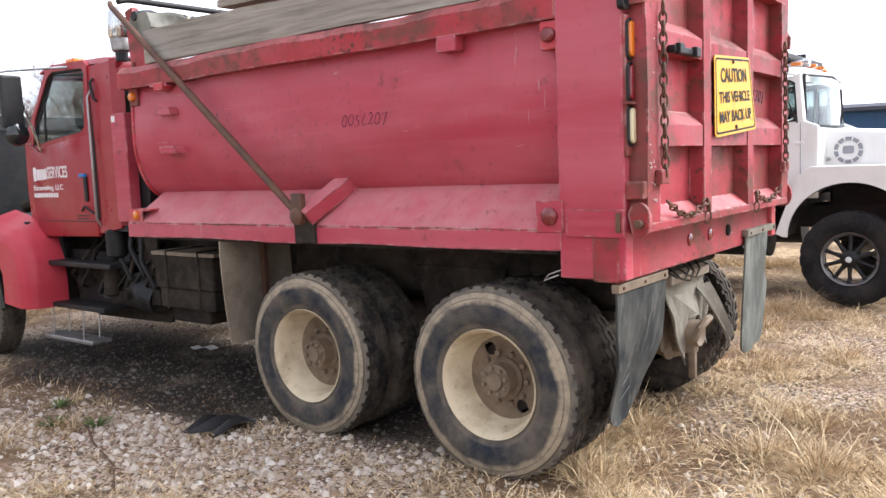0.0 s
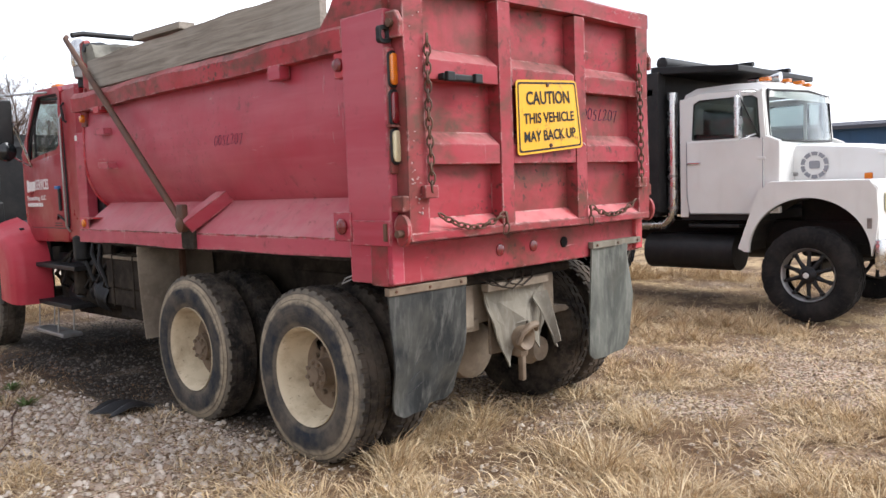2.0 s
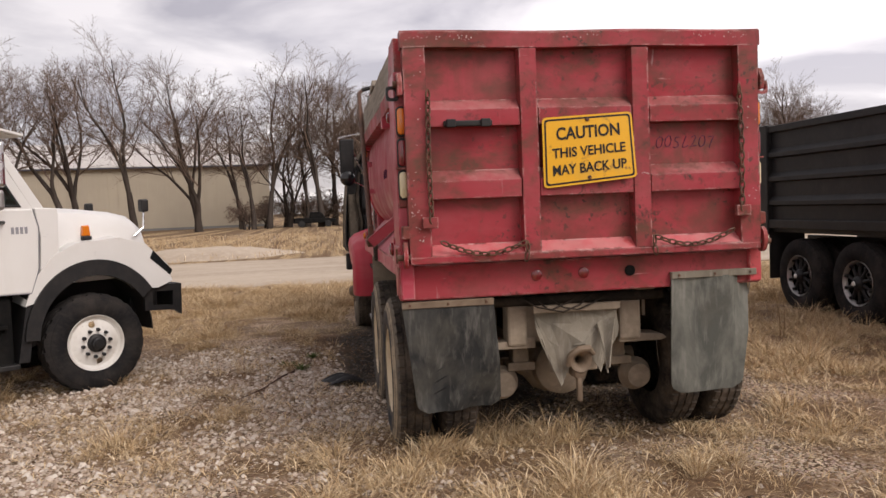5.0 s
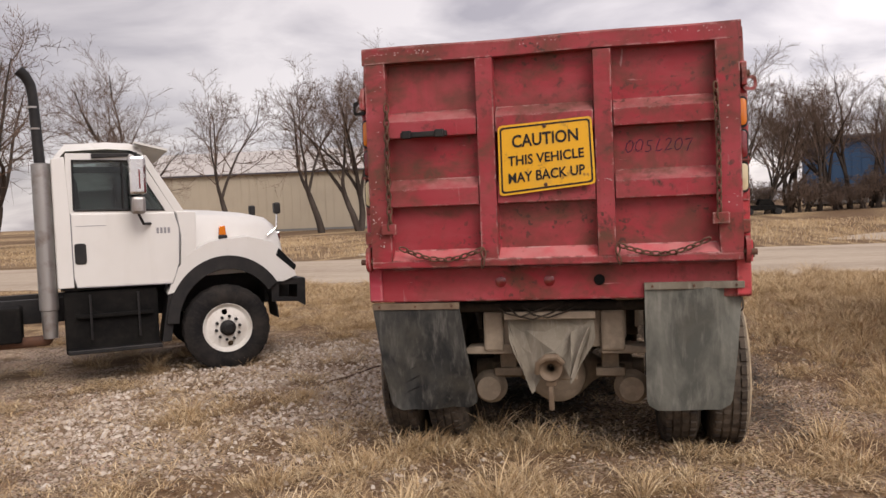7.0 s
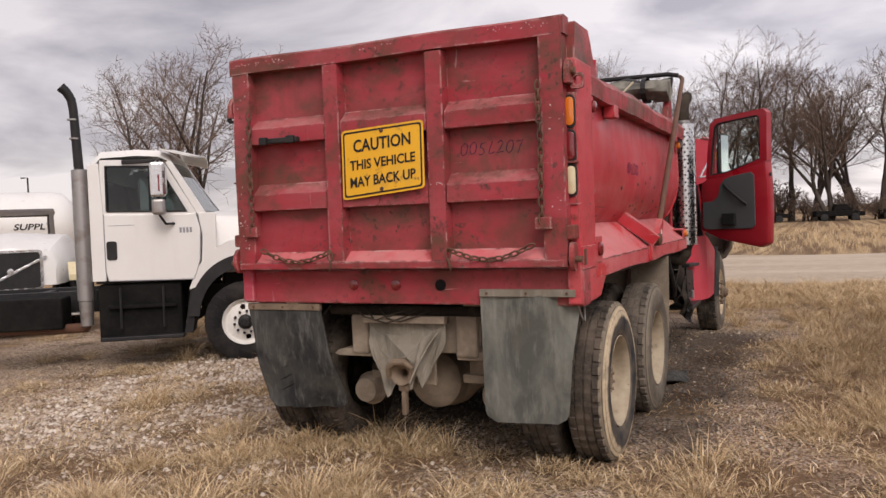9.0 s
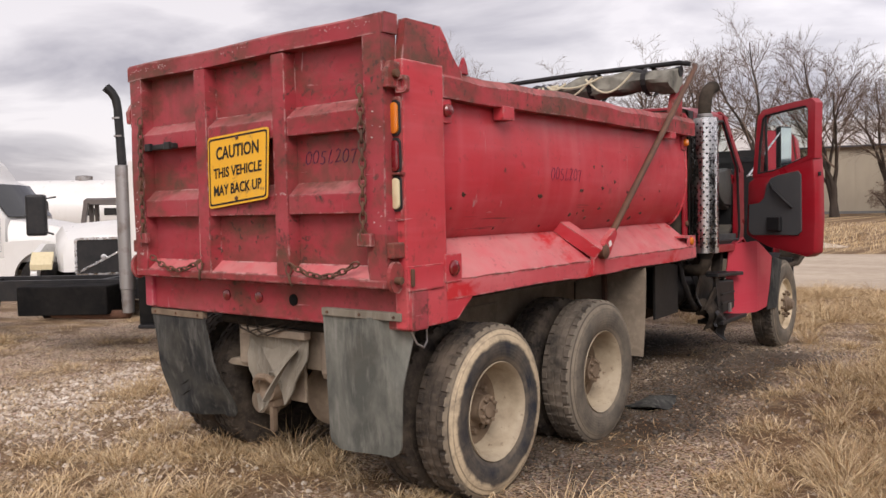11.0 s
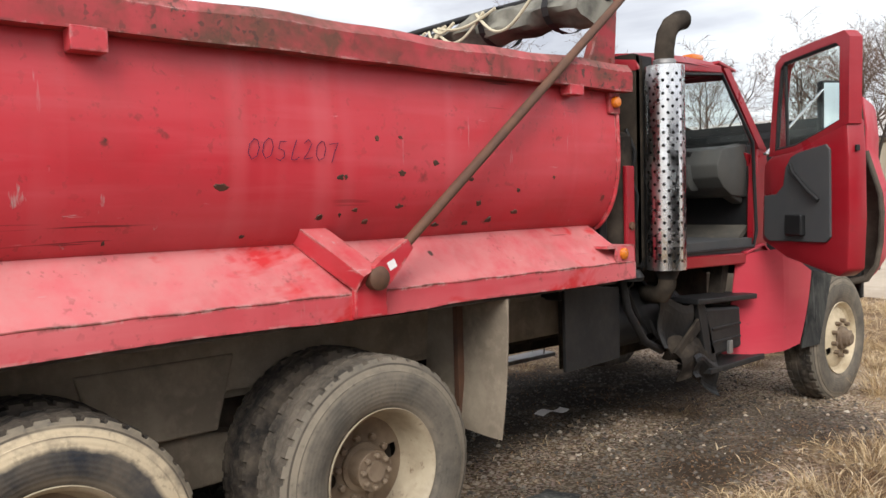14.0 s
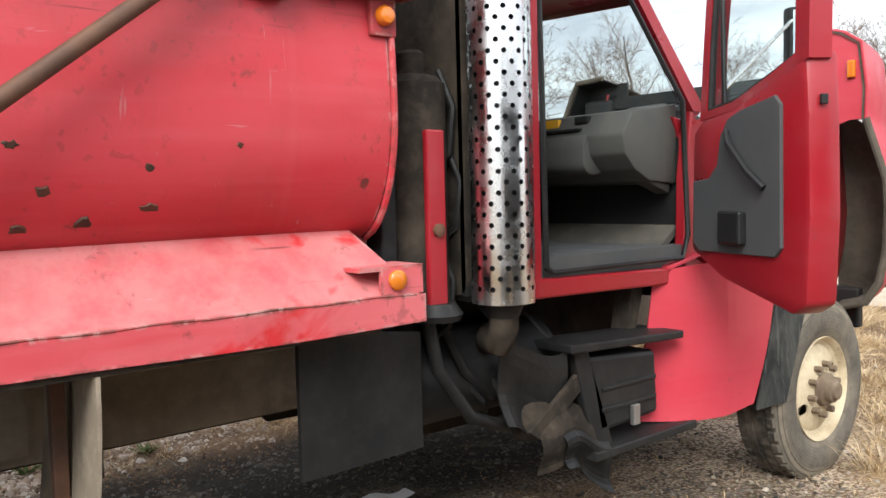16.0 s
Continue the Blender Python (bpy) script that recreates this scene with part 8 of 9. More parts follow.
    part("tool_box", block(-3.35, -2.15, 0.10, 0.55, 0.42, 0.80, 0.02), MATT, t)
    part("air_tank", lathe(fresh(), [(-3.4, 0.02), (-3.38, 0.10), (-2.5, 0.10), (-2.48, 0.02)], "x", (0, 0.60, 0.55), 20), BLACK, t, smooth=True)
    return t


chassis_cab(pose(-4.06, 3.85, 0.05, 0, 0, 35.5))


OLD_CAB = paint("faded_brown_cab_paint", (0.075, 0.062, 0.055), 0.5, 0.1, 0.4, (0.15, 0.12, 0.095))


def tractor(name, label, m, sleeper):
    """A white highway tractor, nose towards +x, its right flank on y = 0."""
    t = thing(name, label, "truck", at=m)
    Wd = 2.4
    roof = 3.75 if sleeper else 2.28
    ins = 0.0 if sleeper else 0.42
    drop = 0.0 if sleeper else 0.36
    back = -4.4 if sleeper else -3.1
    body = fresh()
    side = [(back, 1.0), (-0.55, 1.0), (-0.50, 1.85), (-1.05, 2.62), (-1.30, 2.72)]
    if sleeper:
        side += [(-1.55, 3.10), (-2.1, 3.62), (-2.6, roof), (back, roof)]
    else:
        side = [(back, 1.0), (-0.55, 1.0), (-0.50, 1.70), (-0.95, 2.24), (-1.15, 2.30), (-1.6, roof), (back, roof)]
    if sleeper:
        prism(body, side, "y", 0.03, Wd - 0.03, 0.05)
    else:
        prism(body, [(back, 1.0), (-1.15, 1.0), (-1.10, 1.62), (back, 1.66)], "y", 0.03 + ins, Wd - 0.03 - ins, 0.05)
        prism(body, [(back, 2.10), (-1.70, 2.10), (-1.78, 2.20), (-2.1, 2.24), (back, 2.24)], "y", ins, Wd - ins, 0.03)
        for yy in (ins + 0.03, Wd - ins - 0.11):
            prism(body, [(-1.26, 1.60), (-1.10, 1.60), (-1.64, 2.14), (-1.82, 2.14)], "y", yy, yy + 0.08)
            for xx in (-2.35, back):
                box(body, xx, xx + 0.12, yy, yy + 0.08, 1.6, 2.2)
    cab = part("cab", body, WHITE if sleeper else OLD_CAB, t, "white cab shell" if sleeper else "dark brown-grey cab shell", True)
    for s, y0 in ((1, 0.0), (-1, Wd)):
        Y = lambda v: y0 + s * v
        if sleeper:
            part("side_window", prism(fresh(), [(-1.35, 1.95), (-0.72, 1.92), (-1.12, 2.40), (-1.33, 2.42)], "y", Y(0.015), Y(0.05)), DARK_WINDOW, cab)
            part("sleeper_window", prism(fresh(), rounded(-2.35, -1.82, 2.60, 2.96, 0.08), "y", Y(0.015), Y(0.05)), DARK_WINDOW, cab)
            for k, (x, z) in enumerate(((-1.55, 1.02), (-1.38, 1.04), (-1.15, 1.16), (-1.45, 0.80), (-1.12, 1.02), (-1.12, 0.96))):
                part("decal", block(x, x + 0.14, Y(0.018), Y(0.04), z, z + 0.05), GREY_INK, cab)
        if sleeper:
            part("door_gap", tube(fresh(), [(-1.95, Y(ins + 0.026), 1.15), (-1.95, Y(ins + 0.026), 2.56 - drop), (-1.1, Y(ins + 0.026), 2.56 - drop), (-0.62, Y(ins + 0.026), 1.85 - drop), (-0.62, Y(ins + 0.026), 1.15), (-1.95, Y(ins + 0.026), 1.15)], 0.006, 4), GREY_INK, cab)
        low = 1.46 if sleeper else 1.50
        mir = part("mirror", block(-1.02, -0.80, Y(-0.46), Y(-0.10), low, low + 0.80, 0.05), PLASTIC, t, "black side mirror")
        part("mirror_arm", tube(fresh(), [(-0.7, Y(0.05), low + 0.03), (-0.86, Y(-0.2), low + 0.1), (-0.86, Y(-0.2), low + 0.7), (-1.05, Y(0.05), low + 0.75)], 0.02, 6), PLASTIC, mir)
        arc = [(0.25 - 0.62 * math.cos(math.pi * k / 20), 0.52 + 0.62 * math.sin(math.pi * k / 20)) for k in range(21)]
        part("fender", prism(fresh(), [(-0.55, 0.55), (-0.55, 1.35), (0.2, 1.38), (0.85, 1.22), (1.05, 0.9), (1.0, 0.55)] + arc[::-1], "y", Y(0.0), Y(0.10)), WHITE, t)
        put_wheel("white", t, pose(0.25, Y(0.02), 0.52, 0, 0, -90 if s > 0 else 90))
        for xx in (back - 0.6, back - 1.95):
            put_wheel("white", t, pose(xx, Y(0.03), 0.52, 0, 0, -90 if s > 0 else 90))
        part("tank_skirt", block(back, -0.55, Y(0.05), Y(0.5), 0.35, 1.02, 0.04), WHITE if sleeper else BLACK, t)
        part("frame_rail", block(back - 2.6, 0.8, Y(0.75), Y(0.83), 0.70, 0.96), BLACK, t)
        part("headlamp", prism(fresh(), [(0.80, 1.18), (1.05, 0.95), (1.06, 1.05), (0.86, 1.26)], "y", Y(-0.004), Y(0.35), 0.01), PALE_LENS, t)
    hood = fresh()
    rings = []
    for x, z, i in ((-0.52 if sleeper else -1.15, 1.86 - drop * 0.3, 0.12), (0.2, 1.74, 0.26), (0.7, 1.62, 0.40), (1.0, 1.50, 0.50), (1.08, 1.35, 0.54)):
        rings.append([(x, i, 0.9), (x, i, z - 0.2), (x, i + 0.12, z - 0.04), (x, Wd / 2, z + 0.03), (x, Wd - i - 0.12, z - 0.04), (x, Wd - i, z - 0.2), (x, Wd - i, 0.9)])
    loft(hood, rings)
    part("hood", hood, WHITE, t, smooth=True)
    if sleeper:
        pane = fresh()
        sheet(pane, lambda u, v: (-1.0 + 0.50 * v + 0.12 * math.sin(math.pi * u), 0.14 + (Wd - 0.28) * u, 1.88 + 0.72 * (1 - v)), 10, 4, 0.02)
        part("windscreen", pane, DARK_WINDOW, cab, smooth=True)
    g = part("grille", prism(fresh(), rounded(0.76, Wd - 0.76, 0.86, 1.46, 0.05), "x", 1.07, 1.11), BLACK, t)
    part("grille_sash", block(1.108, 1.122, 0.0, 1.05, -0.018, 0.018, 0.003, Matrix.Translation((0, 0.80, 0.90)) @ pose(0, 0, 0, 27, 0, 0)), CHROME, g)
    part("grille_badge", lathe(fresh(), [(1.108, 0.05), (1.128, 0.05), (1.13, 0.02)], "x", (0, Wd / 2, 1.15), 16), CHROME, g)
    part("grille_surround", ring_prism(fresh(), rounded(0.73, Wd - 0.73, 0.83, 1.49, 0.06), rounded(0.77, Wd - 0.77, 0.87, 1.45, 0.05), "x", 1.05, 1.125), CHROME, g)
    part("bumper", block(0.95, 1.28, 0.02, Wd - 0.02, 0.38, 0.76, 0.06), WHITE, t, smooth=True)
    if sleeper:
        part("roof_window", prism(fresh(), [(-1.60, 3.06), (-2.04, 3.53), (-2.02, 3.56), (-1.57, 3.09)], "y", 0.3, Wd - 0.3), DARK_WINDOW, cab)
        part("antenna", tube(fresh(), [(-1.5, 0.0, 2.6), (-1.55, -0.02, 4.3)], 0.012, 5), BLACK, t)
    return t


tractor("sleeper_tractor", "white highway tractor with a tall sleeper cab", pose(-13.5, 5.35, -0.1, 0, 0, 40), True)
tractor("day_cab_tractor", "old tractor with white hood and dark cab", pose(-10.9, 4.35, -0.1, 0, 0, -38), False)


def tank_truck(m):
    t = thing("tank_trailer", "white cylindrical tank trailer with black lettering", "tank trailer", at=m)
    prof = [(-4.6, 0.05), (-4.5, 0.7), (-4.2, 1.02), (-3.9, 1.08), (3.9, 1.08), (4.2, 1.02), (4.5, 0.7), (4.6, 0.05)]
    tank = part("tank", lathe(fresh(), prof, "x", (0, 0, 1.93), 48), WHITE, t, smooth=True)
    text_mesh("SUPPLY", 0.27, INK, "lettering", tank, pose(3.30, -1.084, 1.86, 90, 0, 0), 1.15, 0.002, "", 0.2, 0.02)
    for x in (0.2, 0.8, 1.4):
        part("lettering_bar", block(x, x + 0.4, -1.086, -1.06, 1.78, 2.02), INK, tank)
    part("decal", block(3.72, 3.86, -1.086, -1.05, 1.78, 2.08), GREY_INK, tank)
    part("cradle", block(-4.0, 4.0, -0.5, 0.5, 0.80, 1.02, 0.02), BLACK, t)
    part("manhole", lathe(fresh(), [(2.98, 0.28), (3.14, 0.28), (3.16, 0.2)], "z", (0, 0, 0), 20), STEEL, t)
    part("walkway_rail", tube(fresh(), [(3.2, 0, 2.98), (3.2, 0, 3.48), (3.0, 0, 3.48)], 0.03, 6), BLACK, t)
    for x in (-3.4, -2.1, 3.0):
        for s in (-1, 1):
            put_wheel("white", t, pose(x, s * 1.15, 0.52, 0, 0, -90 if s < 0 else 90))
        part("axle", lathe(fresh(), [(-1.0, 0.07), (1.0, 0.07)], "y", (x, 0, 0.52), 12), BLACK, t)
        part("hanger", block(x - 0.15, x + 0.15, -0.5, 0.5, 0.5, 0.9, 0.02), BLACK, t)
    return t


tank_truck(pose(-23.0, 11.8, 0, 0, 0, 50))



# ground
def rise(x, y):
    """The land lifts a little beyond the road towards +x."""
    return 1.5 * smooth01(5, 70, x) * smooth01(32, 110, y)


def grassiness(x, y):
    """0 on bare gravel, 1 in thick dry grass."""
    n = noise.fractal(Vector((x * 0.42, y * 0.42, 3.1)), 0.7, 2.1, 4)
    n2 = noise.noise(Vector((x * 1.35, y * 1.35, 7.7)))
    n3 = noise.noise(Vector((x * 3.3, y * 3.3, 11.3)))
    v = 0.61 + 0.20 * n + 0.50 * n2 + 0.28 * n3
    v -= 0.27 * smooth01(-1.0, -1.9, x) * smooth01(-0.8, 0.6, y) * smooth01(6.5, 4.5, y)
    v -= 0.50 * smooth01(1.5, 1.0, abs(x)) * smooth01(0.7, 1.6, y) * smooth01(9, 7, y)
    v += 0.20 * smooth01(-1.9, -1.2, x) * smooth01(0.9, 0.4, x) * smooth01(-2.6, -1.6, y) * smooth01(1.6, 0.7, y)
    v -= 0.20 * smooth01(0.3, 1.0, x) * smooth01(3.6, 2.6, x) * smooth01(-1.6, -0.8, y) * smooth01(2.2, 1.2, y)
    v += 0.18 * smooth01(8, 11, y)
    v += 0.12 * smooth01(-1.6, -3.4, y)
    v += 0.26 * smooth01(2.1, 2.9, x) * smooth01(0.5, 2.0, y)
    v -= 0.30 * smooth01(2.4, 1.8, x) * smooth01(0.9, 1.3, x) * smooth01(1.0, 2.0, y) * smooth01(9, 7, y)
    return v


def oil_and_shade(x, y):
    """Oil-black soil under the truck and beside its wheels, with the truck's shade painted in."""
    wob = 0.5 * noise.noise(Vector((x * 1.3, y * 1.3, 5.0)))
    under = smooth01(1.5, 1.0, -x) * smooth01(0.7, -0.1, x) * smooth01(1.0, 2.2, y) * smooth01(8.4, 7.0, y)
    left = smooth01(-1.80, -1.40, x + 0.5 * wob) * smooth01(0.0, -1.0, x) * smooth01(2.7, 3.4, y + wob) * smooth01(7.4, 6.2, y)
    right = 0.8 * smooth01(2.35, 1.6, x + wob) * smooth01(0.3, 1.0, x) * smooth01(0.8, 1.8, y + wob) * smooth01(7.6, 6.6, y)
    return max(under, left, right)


def base_z(x, y):
    """The yard dips towards the parked white trucks and behind the red one."""
    v = -0.03 + 0.03 * smooth01(-0.5, 2.8, y) - 0.02 * smooth01(4.5, 8.0, y)
    return v - 0.045 * smooth01(2.8, 5.0, abs(x)) * smooth01(14, 8, y)


def ground_z(x, y):
    v = 0.018 * noise.fractal(Vector((x * 0.8, y * 0.8, 0.5)), 0.8, 2.0, 4) + 0.03 * noise.noise(Vector((x * 0.22, y * 0.22, 1.0)))
    near_wheel = smooth01(1.9, 1.2, abs(x)) * smooth01(-0.2, 0.6, y) * smooth01(8.5, 7.8, y)
    return v * (1 - 0.9 * near_wheel) + base_z(x, y) + rise(x, y)


def tuft_mask(x, y):
    """Patchy cover: thick tufts with thin, stony places between them."""
    return smooth01(-0.15, 0.30, 0.9 * noise.noise(Vector((x * 1.5, y * 1.5, 2.0))) + 0.7 * noise.noise(Vector((x * 4.1, y * 4.1, 8.0))))


GROUND = Mat("gravel_and_dry_grass_soil", (0.25, 0.168, 0.100), 0.95)
att = GROUND.node("ShaderNodeAttribute")
att.attribute_name = "grass"
g_fac = (att, "Fac")
GROUND.blend(GROUND.ramp(GROUND.noise(2.6, 6, 0.7), 0.38, 0.60, 0, 0.9), (0.070, 0.043, 0.026))
cell = GROUND.voronoi(44.0, "Color")
stone = GROUND.node("ShaderNodeHueSaturation")
stone.inputs["Saturation"].default_value = 0.12
stone.inputs["Value"].default_value = 1.0
stone.inputs["Color"].default_value = (0.5, 0.45, 0.4, 1)
GROUND.wire(cell, stone, "Color")
tint = GROUND.node("ShaderNodeMix")
tint.data_type, tint.blend_type = "RGBA", "MULTIPLY"
tint.inputs[0].default_value = 1.0
GROUND.wire((stone, "Color"), tint, 6)
tint.inputs[7].default_value = (0.72, 0.57, 0.44, 1)
no_grass = GROUND.ramp(g_fac, 0.25, 0.62, 0.8, 0.12)
GROUND.blend(GROUND.math("MULTIPLY", no_grass, GROUND.ramp(GROUND.voronoi(44.0), 0.5, 0.62, 1, 0)), (tint, 2))
straw = GROUND.math("MULTIPLY", GROUND.ramp(g_fac, 0.35, 0.75, 0, 1), GROUND.ramp(GROUND.noise(17, 6, 0.72, 1.2), 0.42, 0.60, 0, 1))
tuft = GROUND.node("ShaderNodeAttribute")
tuft.attribute_name = "tuft"
cover = GROUND.ramp((tuft, "Fac"), 0.1, 0.8, 0.14, 1)
GROUND.blend(GROUND.math("MULTIPLY", GROUND.ramp(g_fac, 0.35, 0.7, 0, 1), GROUND.ramp((tuft, "Fac"), 0.0, 0.6, 0.75, 0)), (0.125, 0.074, 0.044))
GROUND.blend(GROUND.math("MULTIPLY", straw, cover), (0.60, 0.44, 0.24))
GROUND.blend(GROUND.math("MULTIPLY", GROUND.ramp(g_fac, 0.3, 0.6, 0, 0.8), GROUND.ramp(GROUND.noise(5, 5, 0.6), 0.55, 0.72, 0, 0.7)), (0.16, 0.098, 0.052))
# oil stain and the truck's ground shade, both darkened into the soil colour
oil_shade = GROUND.node("ShaderNodeAttribute")
oil_shade.attribute_name = "oil_shade"
GROUND.blend(GROUND.math("MULTIPLY", (oil_shade, "Fac"), GROUND.ramp(GROUND.noise(1.6, 5, 0.6), 0.26, 0.46, 0.55, 0.98)), (0.030, 0.025, 0.020))
GROUND.bump(GROUND.voronoi(44.0), 0.35, 0.015).bump(GROUND.noise(14, 6, 0.7), 0.5, 0.03)
GROUND = GROUND.done()


def axis_steps(lo, hi, fine, far):
    v = [lo + (hi - lo) * i / round((hi - lo) / fine) for i in range(round((hi - lo) / fine) + 1)]
    step, a, b = fine, lo, hi
    while b < far:
        step *= 1.22
        a, b = a - step, b + step
        v = [a] + v + [b]
    return v


def make_ground():
    xs, ys = axis_steps(-9, 9, 0.15, 900), axis_steps(-7, 14, 0.15, 900)
    verts = [(x, y, ground_z(x, y) if abs(x) < 200 and abs(y) < 200 else rise(x, y)) for y in ys for x in xs]
    nx = len(xs)
    faces = [(j * nx + i, j * nx + i + 1, (j + 1) * nx + i + 1, (j + 1) * nx + i) for j in range(len(ys) - 1) for i in range(nx - 1)]
    me = bpy.data.meshes.new("ground")
    me.from_pydata(verts, [], faces)
    me.materials.append(GROUND)
    me.shade_smooth()
    a = me.attributes.new("grass", "FLOAT", "POINT")
    a.data.foreach_set("value", [min(1, max(0, grassiness(x, y))) for x, y, z in verts])
    c = me.attributes.new("tuft", "FLOAT", "POINT")
    c.data.foreach_set("value", [tuft_mask(x, y) for x, y, z in verts])
    o = me.attributes.new("oil_shade", "FLOAT", "POINT")
    o.data.foreach_set("value", [oil_and_shade(x, y) for x, y, z in verts])
    return tagged(new("ground", me), "pale gravel and dry grass yard reaching the horizon", "ground", kind="structure")


make_ground()

ROAD = Mat("pale_gravel_road", (0.46, 0.385, 0.30), 0.95)
ROAD.blend(ROAD.ramp(ROAD.noise(0.35, 5, 0.6, 0.5, (0.3, 1.4, 1)), 0.40, 0.62, 0, 0.7), (0.33, 0.265, 0.20))
ROAD.blend(ROAD.ramp(ROAD.noise(3, 6, 0.7), 0.45, 0.7, 0, 0.5), (0.56, 0.48, 0.39))
ROAD.bump(ROAD.noise(10, 5), 0.4, 0.03)
ROAD = ROAD.done()


def make_road():
    bm = fresh()
    rows = []
    n = 220
    for i in range(n + 1):
        x = -160 + 320 * i / n
        a = 14.4 + 0.5 * noise.noise(Vector((x * 0.3, 0, 0))) + 0.012 * abs(x)
        b = 26.6 + 0.7 * noise.noise(Vector((x * 0.25, 9, 0))) + 0.02 * x
        row = []
        for k in range(9):
            y = a + (b - a) * k / 8
            row.append(bm.verts.new((x, y, ground_z(x, y) * (0.3 if 0 < k < 8 else 1) + (0.03 if 0 < k < 8 else -0.02) - 0.02 * (k in (2, 6)))))
        rows.append(row)
    for r0, r1 in zip(rows, rows[1:]):
        for k in range(8):
            bm.faces.new((r0[k], r1[k], r1[k + 1], r0[k + 1]))
    tagged(part("road", bm, ROAD, None, smooth=True), "pale rutted gravel road across the yard", "road", kind="structure")


make_road()


# stones, straw and grass as joined real geometry
def soup(name, verts, faces_n, per, material, label, category):
    me = bpy.data.meshes.new(name)
    nv = len(verts)
    me.vertices.add(nv)
    me.vertices.foreach_set("co", np.asarray(verts, dtype=np.float32).ravel())
    nf = len(faces_n)
    me.loops.add(nf * per)
    me.loops.foreach_set("vertex_index", np.asarray(faces_n, dtype=np.int32).ravel())
    me.polygons.add(nf)
    me.polygons.foreach_set("loop_start", np.arange(0, nf * per, per, dtype=np.int32))
    me.polygons.foreach_set("loop_total", np.full(nf, per, dtype=np.int32))
    me.update(calc_edges=True)
    me.validate()
    me.materials.append(material)
    return tagged(new(name, me), label, category, kind="stuff")


PEBBLE = Mat("pebble", (0.4, 0.36, 0.32), 0.9)
PEBBLE.islands([(0.44, 0.36, 0.28), (0.20, 0.135, 0.085), (0.58, 0.51, 0.42), (0.11, 0.074, 0.048), (0.33, 0.245, 0.165), (0.50, 0.43, 0.355), (0.075, 0.050, 0.034), (0.46, 0.37, 0.285), (0.17, 0.115, 0.072), (0.38, 0.295, 0.21)])
PEBBLE.blend(PEBBLE.ramp(PEBBLE.noise(60, 3), 0.5, 0.8, 0, 0.5), (0.25, 0.2, 0.15))
PEBBLE = PEBBLE.done()
PALE_PEBBLE = Mat("pale_pebble", (0.6, 0.55, 0.5), 0.9)
PALE_PEBBLE.islands([(0.50, 0.42, 0.34), (0.66, 0.59, 0.50), (0.34, 0.255, 0.185), (0.58, 0.50, 0.42), (0.24, 0.165, 0.11), (0.70, 0.64, 0.56), (0.44, 0.355, 0.275)])
PALE_PEBBLE.blend(PALE_PEBBLE.ramp(PALE_PEBBLE.noise(60, 3), 0.5, 0.8, 0, 0.4), (0.3, 0.24, 0.19))
PALE_PEBBLE = PALE_PEBBLE.done()
# stones coloured dark for oil and for the shade beneath the truck
OILY_SHADED = Mat("oily_shaded_pebble", (0.02, 0.018, 0.016), 0.6)
OILY_SHADED.islands([(0.03, 0.026, 0.022), (0.10, 0.084, 0.068), (0.045, 0.037, 0.03), (0.17, 0.145, 0.12), (0.06, 0.05, 0.04)])
OILY_SHADED = OILY_SHADED.done()
STRAW = Mat("dry_grass_blade", (0.5, 0.36, 0.18), 0.8)
STRAW.islands([(0.64, 0.49, 0.29), (0.40, 0.27, 0.145), (0.80, 0.66, 0.45), (0.20, 0.125, 0.068), (0.53, 0.38, 0.205), (0.69, 0.54, 0.345), (0.30, 0.195, 0.10)])
STRAW.b.inputs["Subsurface Weight"].default_value = 0.0
STRAW = STRAW.done()
LITTER = Mat("dead_leaf", (0.10, 0.06, 0.035), 0.9)
LITTER.islands([(0.121, 0.068, 0.038), (0.216, 0.124, 0.068), (0.074, 0.043, 0.027), (0.351, 0.216, 0.115), (0.149, 0.081, 0.043)])
LITTER = LITTER.done()
GREEN = Mat("green_weed", (0.10, 0.14, 0.05), 0.8).done()

rng = np.random.default_rng(7)
def scatter_stones(count, x0, x1, y0, y1, small, large, keep):
    """Five-sided chips of stone with a skewed top, thrown where keep allows."""
    x, y = rng.uniform(x0, x1, count), rng.uniform(y0, y1, count)
    ok = rng.random(count) < np.array([keep(a, b) for a, b in zip(x, y)])
    x, y = x[ok], y[ok]
    n = len(x)
    z = np.array([ground_z(a, b) for a, b in zip(x, y)])
    r = small + (large - small) * rng.random(n) ** 3.2
    turn = rng.uniform(0, 6.283, n)
    squash = rng.uniform(0.55, 1.0, n)
    v = np.empty((n, 8, 3))
    for k in range(5):
        a = 1.2566 * k + rng.normal(0, 0.22, n)
        d = r * rng.uniform(0.75, 1.15, n)
        v[:, k] = np.stack([np.cos(a) * d, np.sin(a) * d * squash, rng.uniform(-0.2, 0.15, n) * r], 1)
    for k in range(3):
        a = 2.094 * k + 0.5 + rng.normal(0, 0.3, n)
        d = r * rng.uniform(0.25, 0.6, n)
        v[:, 5 + k] = np.stack([np.cos(a) * d, np.sin(a) * d * squash, r * rng.uniform(0.4, 0.75, n)], 1)
    c, s = np.cos(turn)[:, None], np.sin(turn)[:, None]
    px, py = v[:, :, 0] * c - v[:, :, 1] * s + x[:, None], v[:, :, 0] * s + v[:, :, 1] * c + y[:, None]
    v[:, :, 0], v[:, :, 1] = px, py
    v[:, :, 2] += (z + r * 0.05)[:, None]
    tri = np.array([(0, 1, 5), (1, 6, 5), (1, 2, 6), (2, 3, 6), (3, 7, 6), (3, 4, 7), (4, 0, 7), (0, 5, 7), (5, 6, 7)])
    f = (np.arange(n) * 8)[:, None, None] + tri[None]
